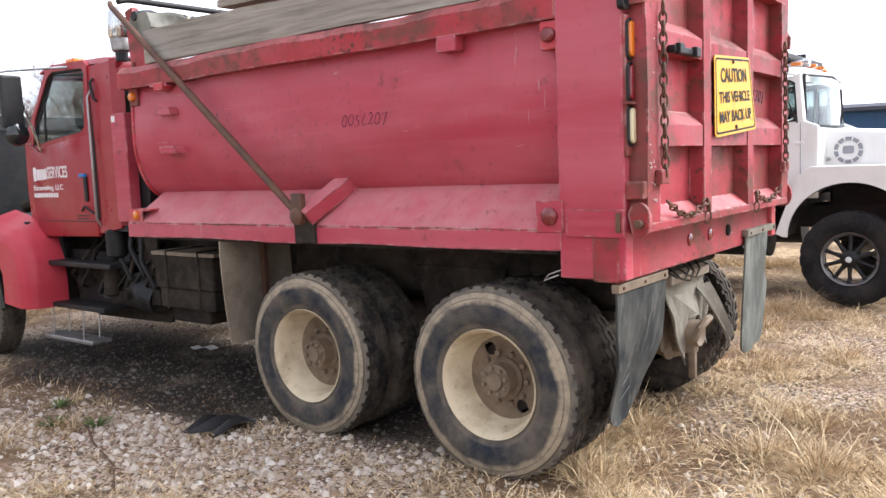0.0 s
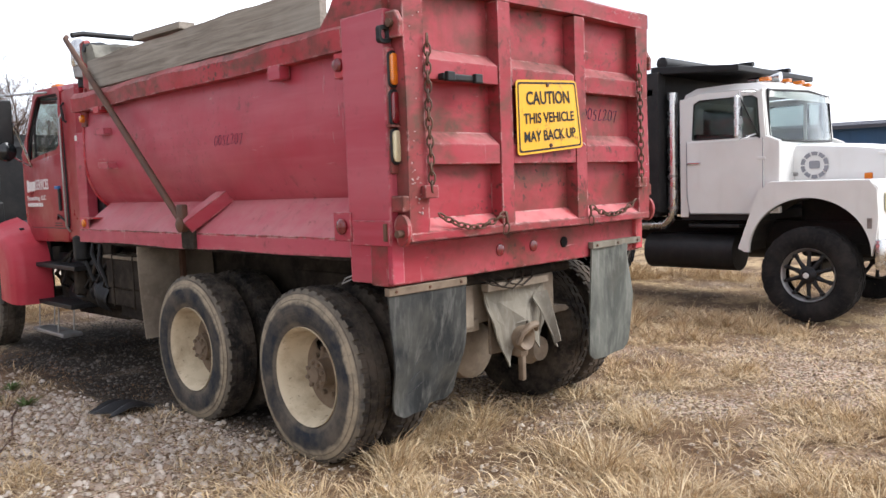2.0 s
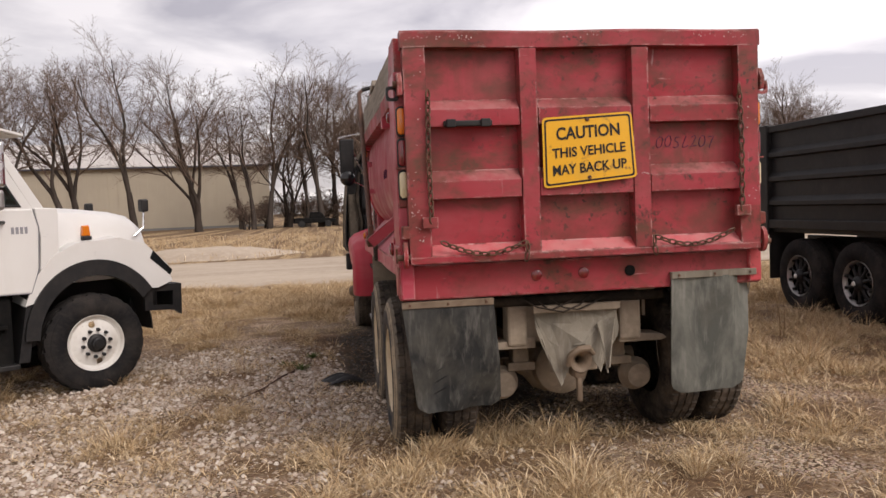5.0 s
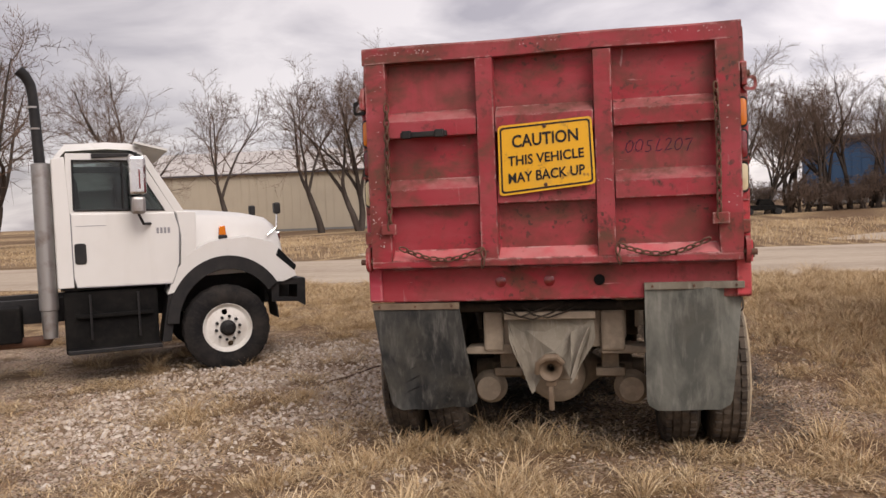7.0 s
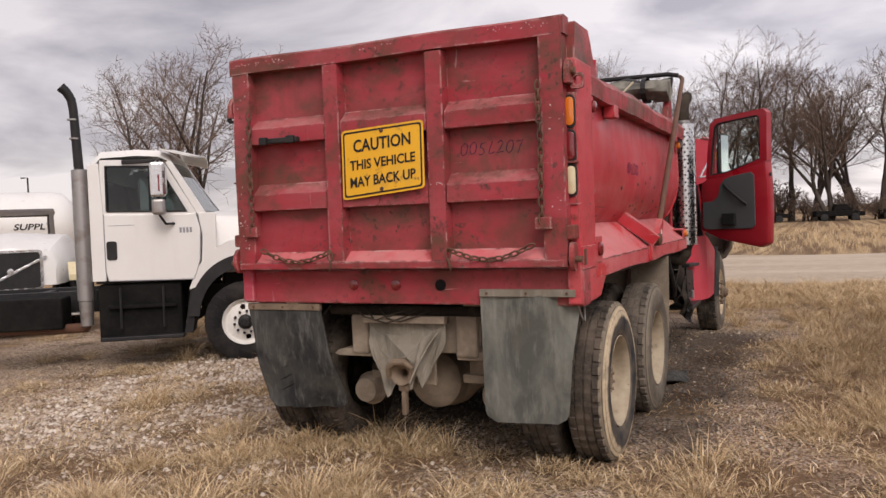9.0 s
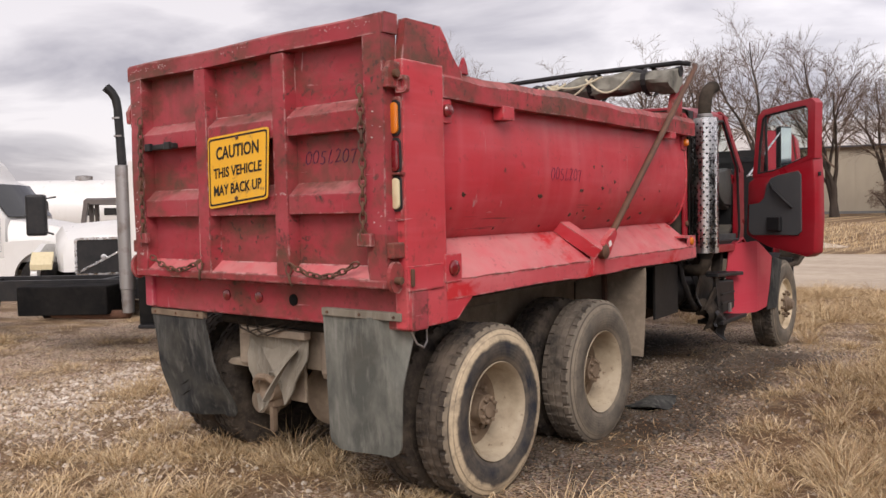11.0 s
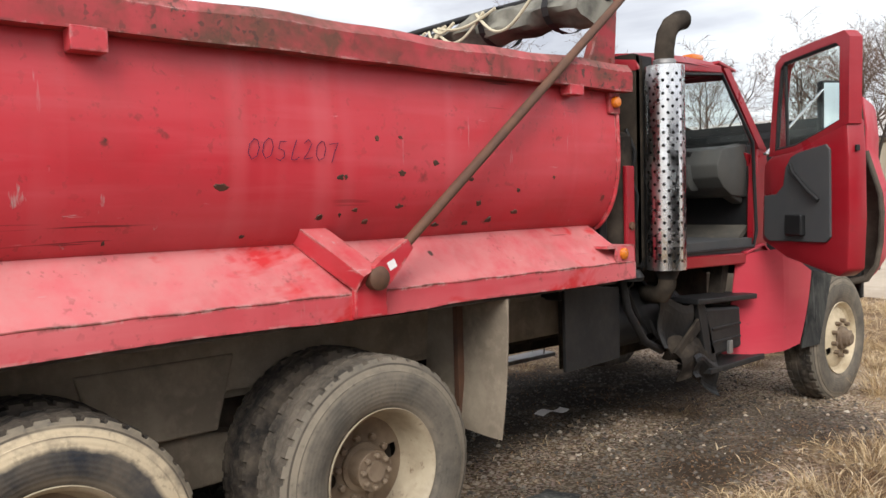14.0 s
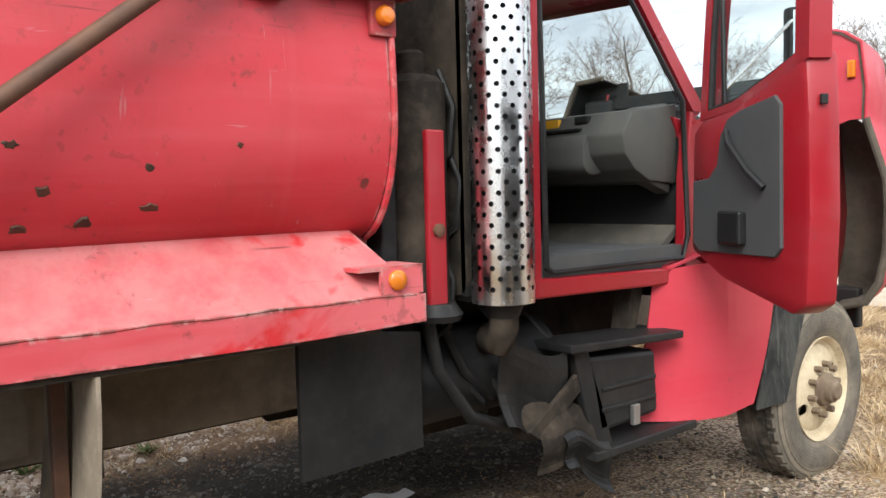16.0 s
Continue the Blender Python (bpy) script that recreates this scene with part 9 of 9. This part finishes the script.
    return v.reshape(-1, 3), f.reshape(-1, 3)


def stones():
    def bare(x, y):
        return min(1.0, max(0.07, 1.25 - 1.55 * grassiness(x, y))) * (1 - min(1, 1.2 * oil_and_shade(x, y)))
    sets = [scatter_stones(30000, -5.5, 0.8, -2.6, 6.0, 0.007, 0.030, bare),
            scatter_stones(26000, -5.0, 4.8, -5.2, 2.0, 0.006, 0.024, bare),
            scatter_stones(9000, -8.5, 8.0, -6.0, 13.0, 0.008, 0.030, bare),
            scatter_stones(17000, 0.7, 4.2, 1.8, 9.5, 0.006, 0.024, bare)]
    vs, fs, off = [], [], 0
    for v, f in sets:
        vs.append(v), fs.append(f + off)
        off += len(v)
    soup("gravel", np.concatenate(vs), np.concatenate(fs), 3, PEBBLE, "loose pale gravel stones on the ground", "gravel")
    v, f = scatter_stones(17000, -4.8, -0.7, -0.6, 5.5, 0.010, 0.041, lambda x, y: bare(x, y) * smooth01(-0.5, 0.9, y))
    soup("pale_gravel", v, f, 3, PALE_PEBBLE, "coarse pale gravel beside the truck", "gravel")
    # dark stones wherever the oil and painted shade lie
    v, f = scatter_stones(16000, -2.4, 2.2, 1.2, 8.4, 0.006, 0.026, oil_and_shade)
    soup("oily_shaded_gravel", v, f, 3, OILY_SHADED, "oil-soaked gravel under the truck, blackened further as painted shade", "gravel")


stones()


def blades(px, py, pz, h, w, lean_x, lean_y, yaw):
    """Vectorised blades, widest at the bend: two narrow triangles each."""
    n = len(px)
    c, s = np.cos(yaw) * w, np.sin(yaw) * w
    mx, my, mz = px + lean_x * 0.4, py + lean_y * 0.4, pz + h * 0.6
    v = np.empty((n, 4, 3))
    v[:, 0] = np.stack([px, py, pz - 0.005], 1)
    v[:, 1] = np.stack([mx - c, my - s, mz], 1)
    v[:, 2] = np.stack([mx + c, my + s, mz], 1)
    v[:, 3] = np.stack([px + lean_x, py + lean_y, pz + h], 1)
    base = np.arange(n)[:, None] * 4
    f = np.concatenate([base + np.array([[0, 2, 1]]), base + np.array([[1, 2, 3]])], 0)
    return v.reshape(-1, 3), f


def right_side(x):
    """The ground right of the truck carries less straw and more dead leaf."""
    return smooth01(0.6, 1.7, x)


def grass():
    P = []
    spots = []
    tries = 0
    while len(spots) < 11000 and tries < 150000:
        tries += 1
        x, y = rng.uniform(-8.5, 8.5), rng.uniform(-6.0, 14.0)
        g = grassiness(x, y)
        if 4.9 < x < 7.4 and -0.2 < y < 7:
            continue
        if rng.random() < smooth01(0.42, 0.78, g) * (0.10 + 0.90 * tuft_mask(x, y)) * (1 - oil_and_shade(x, y)):
            spots.append((x, y, g))
    px, py, pz, h, w, lx, ly, yw = ([] for _ in range(8))
    for x, y, g in spots:
        k = int(rng.integers(16, 44) * (0.5 + 0.7 * g))
        hh = rng.uniform(0.04, 0.145) * (0.5 + 0.8 * g)
        if rng.random() < 0.10 + 0.12 * (g > 0.8):
            hh *= 1.65
            k = int(k * 2.4)
        z = ground_z(x, y)
        r = rng.uniform(0.03, 0.13)
        a = rng.uniform(0, 6.283, k)
        d = r * np.sqrt(rng.random(k))
        px.append(x + np.cos(a) * d), py.append(y + np.sin(a) * d), pz.append(np.full(k, z))
        hk = hh * rng.uniform(0.30, 1.15, k)
        h.append(hk), w.append(rng.uniform(0.0014, 0.0036, k))
        sp = hk * rng.uniform(0.3, 1.9, k)
        b = a + rng.normal(0, 0.7, k)
        lx.append(np.cos(b) * sp), ly.append(np.sin(b) * sp), yw.append(rng.uniform(0, 3.14, k))
    # matted straw lying on the soil
    n = 360000
    x, y = np.where(rng.random(n) < 0.6, rng.uniform(-5.5, 5.0, n), rng.uniform(-8.5, 8.5, n)), np.where(rng.random(n) < 0.6, rng.uniform(-5.2, 3.5, n), rng.uniform(-6.0, 13.0, n))
    keep = np.array([rng.random() < (0.30 + 0.70 * smooth01(0.20, 0.62, grassiness(a, b))) * (1 - min(1, 1.15 * oil_and_shade(a, b))) * (0.15 + 0.85 * tuft_mask(a, b)) for a, b in zip(x, y)])
    x, y = x[keep], y[keep]
    z = np.array([ground_z(a, b) for a, b in zip(x, y)]) + 0.012
    m = len(x)
    a = rng.uniform(0, 6.283, m)
    L = rng.uniform(0.04, 0.16, m)
    px.append(x), py.append(y), pz.append(z), h.append(rng.uniform(0.0, 0.045, m)), w.append(rng.uniform(0.0018, 0.0046, m))
    lx.append(np.cos(a) * L), ly.append(np.sin(a) * L), yw.append(a + 1.57)
    v, f = blades(*[np.concatenate(q) for q in (px, py, pz, h, w, lx, ly, yw)])
    soup("dry_grass", v, f, 3, STRAW, "clumps of dry straw-coloured grass and litter", "grass")
    # dark dead leaf bits among the stones
    n = 90000
    x, y = rng.uniform(-5.5, 5.0, n), rng.uniform(-5.2, 6.5, n)
    ok = np.array([rng.random() < max(0.8 * right_side(a), 0.12 + 0.88 * smooth01(0.2, 0.5, grassiness(a, b))) for a, b in zip(x, y)])
    x, y = x[ok], y[ok]
    n = len(x)
    z = np.array([ground_z(a, b) for a, b in zip(x, y)]) + rng.uniform(0.002, 0.014, n)
    a, L = rng.uniform(0, 6.283, n), rng.uniform(0.015, 0.05, n)
    v, f = blades(x, y, z, rng.uniform(0.0, 0.012, n), rng.uniform(0.002, 0.0055, n), np.cos(a) * L, np.sin(a) * L, a + 1.57)
    soup("leaf_litter", v, f, 3, LITTER, "dark brown dead leaf bits on the ground", "litter")
    # taller field grass beyond the road and beside it
    n = 90000
    x = rng.uniform(-70, 70, n)
    y = np.where(rng.random(n) < 0.65, rng.uniform(26.5, 60, n), rng.uniform(9.5, 14.6, n))
    near = y < 20
    keep = (~near) | ((np.abs(x) < 26) & (rng.random(n) < 0.8))
    x, y, near = x[keep], y[keep], near[keep]
    z = np.array([ground_z(a, b) for a, b in zip(x, y)])
    m = len(x)
    hh = np.where(near, rng.uniform(0.03, 0.12, m), rng.uniform(0.10, 0.34, m))
    a = rng.uniform(0, 6.283, m)
    sp = hh * rng.uniform(0.1, 0.9, m)
    v, f = blades(x, y, z, hh, np.where(near, 0.005, 0.011), np.cos(a) * sp, np.sin(a) * sp, rng.uniform(0, 3.14, m))
    soup("field_grass", v, f, 3, STRAW, "tall dry field grass along the road", "grass")


grass()


# small things on the ground
def ground_bits():
    stick = tube(fresh(), [(-1.95, 4.15, 0.02), (-2.2, 3.6, 0.025), (-2.35, 3.1, 0.02), (-2.55, 2.75, 0.01)], [0.008, 0.008, 0.007, 0.004], 6)
    tagged(part("stick", stick, RUST, None, smooth=True), "thin dark stick lying on the gravel", "stick")
    rag = fresh()
    sheet(rag, lambda u, v: (-1.75 + 0.34 * u + 0.05 * math.sin(v * 5), 2.95 + 0.26 * v, 0.02 + 0.07 * math.sin(math.pi * u) * abs(math.sin(2.2 * math.pi * v + u)) + 0.02), 14, 12, 0.006)
    tagged(part("black_scrap", rag, BLACK, None, smooth=True), "crumpled black rubber scrap beside the wheel", "scrap")
    flap = fresh()
    sheet(flap, lambda u, v: (1.02 + 0.26 * v + 0.06 * math.sin(3 * u), 3.45 + 0.50 * u, ground_z(1.15, 3.7) + 0.02 + 0.075 * math.sin(math.pi * u) * math.sin(math.pi * v) + 0.03 * math.sin(6 * u + 2 * v) * v), 16, 10, 0.008)
    tagged(part("rubber_scrap", flap, FLAP, None, smooth=True), "torn grey rubber sheet lying beside the wheels", "scrap")
    paper = fresh()
    sheet(paper, lambda u, v: (-0.15 + 0.10 * v, 5.15 + 0.32 * u, 0.035 + 0.02 * math.sin(u * 6)), 8, 2, 0.003)
    tagged(part("litter_sheet", paper, WHITE_INK, None), "pale scrap of litter under the truck", "litter")
    for k, (x, y) in enumerate(((-2.0, 3.9), (-1.9, 4.6), (-2.15, 4.2))):
        bm = fresh()
        random.seed(k)
        root = bm.verts.new((x, y, ground_z(x, y) - 0.005))
        for _ in range(26):
            a, r = random.uniform(0, 6.28), random.uniform(0.02, 0.09)
            p = Vector((x + math.cos(a) * r, y + math.sin(a) * r, ground_z(x, y) + random.uniform(0.01, 0.05)))
            q = p + Vector((math.cos(a) * 0.04, math.sin(a) * 0.04, random.uniform(0.0, 0.04)))
            side = Vector((-math.sin(a), math.cos(a), 0)) * 0.009
            bm.faces.new([root, bm.verts.new(p + side), bm.verts.new(q), bm.verts.new(p - side)])
        tagged(part("weed", bm, GREEN, None), "small green weed growing in the gravel", "weed", "weeds beside the truck")
    # tall dry stalks behind the truck
    for k, (x, y, h) in enumerate(((3.5, 3.9, 0.55), (3.65, 4.1, 0.45), (2.2, -1.6, 0.35), (4.3, -0.9, 0.42))):
        bm = fresh()
        random.seed(40 + k)
        z0 = ground_z(x, y)
        tip = Vector((x + random.uniform(-0.12, 0.12), y + random.uniform(-0.12, 0.12), z0 + h))
        tube(bm, [(x, y, z0 - 0.02), Vector((x, y, z0)).lerp(tip, 0.5) + Vector((0.02, 0, 0)), tip], [0.005, 0.004, 0.002], 5)
        for j in range(9):
            p = Vector((x, y, z0)).lerp(tip, 0.3 + 0.07 * j)
            d = Vector((random.uniform(-1, 1), random.uniform(-1, 1), 0.7)).normalized() * random.uniform(0.05, 0.12)
            tube(bm, [p, p + d], [0.0025, 0.0012], 4)
        tagged(part("dry_weed_stalk", bm, STRAW, None), "tall dry brown weed stalk standing in grass", "weed", "dry weed stalks")


ground_bits()


# bare trees
BARK = Mat("grey_brown_bark", (0.050, 0.040, 0.034), 0.95)
BARK.blend(BARK.ramp(BARK.noise(1.4, 5, stretch=(1, 1, 0.2)), 0.4, 0.7, 0, 0.7), (0.10, 0.082, 0.07)).bump(BARK.noise(6, 4, stretch=(1, 1, 0.2)), 0.6, 0.05)
BARK = BARK.done()
TWIG = Mat("bare_twigs", (0.12, 0.085, 0.065), 0.95)
TWIG.islands([(0.17, 0.122, 0.095), (0.12, 0.09, 0.07), (0.22, 0.155, 0.125)])
TWIG = TWIG.done()


def tree_meshes(seed, height, spread, fullness, stems=1):
    """A bare crown: limbs as tapered tubes, fine twigs as thin prisms."""
    rnd = random.Random(seed)
    limbs, twigs = fresh(), []

    def grow(p, d, length, r, depth):
        n = (6, 6, 4, 2, 1)[depth]
        pts, rs = [p], [r]
        for i in range(n):
            wob = (0.09, 0.16, 0.17, 0.17, 0.18)[depth]
            d = (d + Vector((rnd.gauss(0, wob), rnd.gauss(0, wob), rnd.gauss(0.07, 0.06)))).normalized()
            p = p + d * (length / n)
            pts.append(p)
            rs.append(r * (1 - 0.80 * (i + 1) / n) if depth else r * (1 - 0.35 * (i + 1) / n))
        if depth <= 1:
            tube(limbs, pts, rs, 7 if depth == 0 else 5, False)
        else:
            for a, b, ra, rb in zip(pts, pts[1:], rs, rs[1:]):
                twigs.append((a, b, ra, rb))
        if depth == 4:
            return
        if depth == 0:
            for k in range(rnd.choice((3, 3, 4))):
                ang = k * 2.1 + rnd.uniform(-0.5, 0.5)
                tilt = radians(rnd.uniform(10, 36) * spread)
                u, v = frame_at(d)
                nd = (d * math.cos(tilt) + (u * math.cos(ang) + v * math.sin(ang)) * math.sin(tilt)).normalized()
                grow(pts[-1 - (k % 2)], nd, height * rnd.uniform(0.55, 0.74), rs[-1] * rnd.uniform(0.6, 0.9), 1)
            return
        kids = round((0, 9, 8, 8)[depth] * fullness)
        for k in range(kids):
            t = 0.16 + 0.82 * (k + rnd.random()) / kids
            i = t * n
            a = int(min(i, n - 1))
            q = pts[a].lerp(pts[a + 1], i - a)
            dd = (pts[a + 1] - pts[a]).normalized()
            u, v = frame_at(dd)
            ang = k * 2.4 + rnd.uniform(-0.6, 0.6)
            tilt = radians(rnd.uniform(28, 62) * spread)
            nd = (dd * math.cos(tilt) + (u * math.cos(ang) + v * math.sin(ang)) * math.sin(tilt)).normalized()
            grow(q, nd, length * (0.64 - 0.34 * t) * rnd.uniform(0.75, 1.25), max(rs[a] * 0.5, 0.009), depth + 1)

    for s in range(stems):
        lean = 0.0 if stems == 1 else 0.22
        d0 = Vector((rnd.gauss(0, 0.06) + lean * math.cos(s * 2.2), rnd.gauss(0, 0.06) + lean * math.sin(s * 2.2), 1)).normalized()
        grow(Vector((0.3 * (s - (stems - 1) / 2), 0.2 * (s % 2), -0.3)), d0, height * rnd.uniform(0.17, 0.30), height * 0.019 + 0.07, 0)
    vs, fs = [], []
    for a, b, ra, rb in twigs:
        u, v = frame_at(b - a)
        ra, rb = max(ra, 0.018), max(rb, 0.011)
        k = len(vs)
        for p, r in ((a, ra), (b, rb)):
            for t in (0.3, 2.39, 4.49):
                vs.append(p + (u * math.cos(t) + v * math.sin(t)) * r)
        if rb > 0.0115:
            fs += [(k, k + 1, k + 4, k + 3), (k + 1, k + 2, k + 5, k + 4), (k + 2, k, k + 3, k + 5)]
        else:
            del vs[k + 4:]
            fs += [(k, k + 1, k + 3), (k + 1, k + 2, k + 3), (k + 2, k, k + 3)]
    bmesh.ops.recalc_face_normals(limbs, faces=limbs.faces)
    trunk = mesh_of(limbs, "trunk")
    trunk.materials.append(BARK)
    trunk.shade_smooth()
    crown = bpy.data.meshes.new("crown")
    crown.from_pydata(vs, [], fs)
    crown.materials.append(TWIG)
    return trunk, crown


TREES = [tree_meshes(11, 18, 0.80, 1.0), tree_meshes(12, 18, 0.95, 1.0), tree_meshes(23, 17, 0.95, 0.92, 2), tree_meshes(34, 15, 1.05, 1.0), tree_meshes(45, 12, 1.15, 0.88, 2), tree_meshes(56, 18, 0.75, 1.0, 2), tree_meshes(67, 3.2, 1.5, 0.7, 3)]


def plant(kind, x, y, scale, turn, label, group):
    t = thing("bare_tree", label, "tree", group, Matrix.Translation((x, y, rise(x, y) - 0.05)) @ pose(0, 0, 0, 0, 0, turn) @ Matrix.Diagonal((scale, scale, scale, 1)))
    part("trunk", TREES[kind][0], None, t)
    part("crown", TREES[kind][1], None, t)
    return t


def woods():
    rnd = random.Random(3)
    # the row beyond the field
    x = -11.0
    while x < 66:
        kind = rnd.choice((0, 1, 2, 5, 1, 0))
        plant(kind, x, 92 + rnd.uniform(-5, 5) + 0.10 * max(0, x - 10), rnd.uniform(0.80, 1.06) * (1 - 0.16 * smooth01(8, 20, x)), rnd.uniform(0, 360), "tall leafless tree in a row beyond the field", "row of bare trees")
        x += rnd.uniform(1.3, 2.5)
    x = -10.0
    while x < 60:
        plant(6, x, 90 + rnd.uniform(-2, 4) + 0.10 * max(0, x - 10), rnd.uniform(0.8, 1.7), rnd.uniform(0, 360), "low leafless brush at the foot of the tree row", "brush under the trees")
        x += rnd.uniform(1.2, 3.0)
    # trees before the warehouse and behind the parked trucks
    near, far = "leafless tree standing before the tan warehouse", "dense leafless tree behind the parked trucks"
    for kind, x, y, sc, lab in ((3, -40, 78, 1.15, near), (2, -27, 84, 1.1, near), (3, -31, 82, 1.25, near), (1, -21, 84, 1.05, near), (5, -15, 87, 1.05, near), (4, -49, 53, 1.5, far), (3, -53, 55, 1.15, far), (1, -46, 68, 0.95, near), (4, -43, 64, 1.1, near)):
        plant(kind, x, y, sc, rnd.uniform(0, 360), lab, "bare trees by the warehouse")


woods()


# buildings
def panel_wall(name, color, dirt):
    m = Mat(name, color, 0.7)
    m.blend(m.ramp(m.noise(0.25, 5), 0.4, 0.7, 0, 0.5), dirt)
    m.blend(m.ramp(m.noise(1.5, 3, stretch=(1, 1, 0.1)), 0.5, 0.8, 0, 0.3), dirt)
    return m.done()


TAN = panel_wall("tan_metal_siding", (0.42, 0.37, 0.29), (0.34, 0.30, 0.24))
ROOF = panel_wall("pale_metal_roof", (0.52, 0.49, 0.46), (0.44, 0.42, 0.40))
BLUE = panel_wall("blue_metal_siding", (0.045, 0.09, 0.17), (0.06, 0.09, 0.13))
DARK_ROOF = panel_wall("dark_roofing", (0.07, 0.07, 0.085), (0.10, 0.10, 0.11))
GREY_WALL = panel_wall("grey_siding", (0.20, 0.20, 0.195), (0.15, 0.15, 0.15))


def hall(name, label, m, length, depth, eave, ridge, wall_mat, roof_mat, rib=0.9, windows=()):
    """A metal hall: long side along +x on y = 0, ridge along x."""
    t = thing(name, label, "building", at=m)
    w = part("wall", prism(fresh(), [(0, -0.5), (depth, -0.5), (depth, eave), (depth / 2, ridge - 0.15), (0, eave)], "x", 0, length), wall_mat, t)
    rf = fresh()
    for ya, za, yb, zb in ((-0.5, eave - 0.12, depth / 2, ridge), (depth + 0.5, eave - 0.12, depth / 2, ridge)):
        prism(rf, [(ya, za), (yb, zb), (yb, zb + 0.18), (ya, za + 0.18)], "x", -0.4, length + 0.4)
    part("roof", rf, roof_mat, t)
    part("gutter", block(-0.4, length + 0.4, -0.62, -0.48, eave - 0.22, eave - 0.02), DARK_ROOF, t)
    part("plinth", block(0, length, -0.08, 0.0, -0.5, 0.5), GREY_WALL, t)
    n = int(length / rib)
    rb = block(-0.03, 0.03, -0.05, 0.0, 0.0, eave - 0.1)
    me = mesh_of(rb, "rib")
    me.materials.append(wall_mat)
    for i in range(1, min(n, 120)):
        o = part("rib", me, None, w)
        o.location = (length * i / n, 0, 0)
    for x, z, ww, hh in windows:
        win = part("window", block(x, x + ww, -0.06, 0.02, z, z + hh), DARK_ROOF, t)
        part("window_frame", ring_prism(fresh(), rounded(x - 0.08, x + ww + 0.08, z - 0.08, z + hh + 0.08, 0.02), rounded(x, x + ww, z, z + hh, 0.02), "y", -0.10, -0.02), WHITE_INK, win)
    return t


hall("warehouse", "long tan metal warehouse with a pale pitched roof", pose(-66, 101, -0.2, 0, 0, 8), 58, 26, 8.6, 12.6, TAN, ROOF, 1.2)
hall("shed", "grey gabled metal shed beside the warehouse", pose(-77, 99, -0.2, 0, 0, 20), 8, 14, 7.0, 10.0, GREY_WALL, ROOF, 1.0)
hall("blue_hall", "dark blue metal building beyond the field", pose(28, 118, 1.3, 0, 0, -12), 62, 24, 8.6, 9.6, BLUE, DARK_ROOF, 1.2)
hall("blue_shop", "blue metal building with a dark flat roof", pose(60, 34, 0, 0, 0, -78), 34, 18, 4.9, 5.5, BLUE, DARK_ROOF, 0.9, ((6, 2.6, 1.2, 0.9), (12, 2.6, 1.2, 0.9), (20, 2.6, 1.2, 0.9)))


# parked machines and clutter along the tree row
def far_car(x, y, turn, mat, label):
    t = thing("parked_car", label, "car", "vehicles by the trees", pose(x, y, rise(x, y), 0, 0, turn))
    part("body", prism(fresh(), [(-2.3, 0.45), (2.3, 0.45), (2.35, 0.85), (1.3, 1.0), (-2.3, 1.05)], "y", -0.9, 0.9, 0.08), mat, t)
    part("cabin", prism(fresh(), [(-0.6, 1.0), (1.2, 1.0), (0.7, 1.65), (-0.4, 1.68)], "y", -0.78, 0.78, 0.06), MATT, t)
    for wx in (-1.45, 1.45):
        for wy in (-0.85, 0.85):
            part("wheel", lathe(fresh(), [(wy - 0.11, 0.2), (wy - 0.1, 0.36), (wy + 0.1, 0.36), (wy + 0.11, 0.2)], "y", (wx, 0, 0.36), 18), BLACK, t)


for x, y, a, mat, lab in ((4.5, 88, 10, MATT, "dark grey pickup parked by the tree row"), (10.5, 89, -5, MATT, "black pickup parked by the tree row"), (-2.5, 87, 4, MATT, "dark dusty car parked by the tree row"), (17, 88, 0, MATT, "dark car parked by the tree row")):
    far_car(x, y, a, mat, lab)
tagged(part("white_tank", lathe(fresh(), [(0.0, 0.4), (0.05, 0.5), (1.6, 0.5), (1.75, 0.3), (1.8, 0.05)], "z", (9.9, 84, 0.1), 20), WHITE_OLD, None, smooth=True), "small white plastic tank at the field's edge", "tank")


def mound(x, y, r, h):
    bm = fresh()
    n, k = 28, 8
    rows = []
    for i in range(k + 1):
        q = i / k
        rows.append([bm.verts.new((x + math.cos(a) * r * q * (1 + 0.15 * math.sin(3 * a)), y + math.sin(a) * r * q * 0.6, h * (1 - q * q) * (1 + 0.25 * noise.noise(Vector((x + 2 * math.cos(a) * q * r, 2 * math.sin(a) * q * r, 0)))) - 0.05)) for a in (2 * math.pi * j / n for j in range(n))])
    for r0, r1 in zip(rows, rows[1:]):
        for j in range(n):
            bm.faces.new((r0[j], r0[(j + 1) % n], r1[(j + 1) % n], r1[j]))
    bmesh.ops.remove_doubles(bm, verts=bm.verts, dist=0.0005)
    tagged(part("gravel_mound", bm, ROAD, None, smooth=True), "low heap of pale gravel at the roadside", "gravel heap")


mound(-6.5, 29.5, 4.0, 0.45)
mound(14.5, 30.5, 5.0, 0.35)
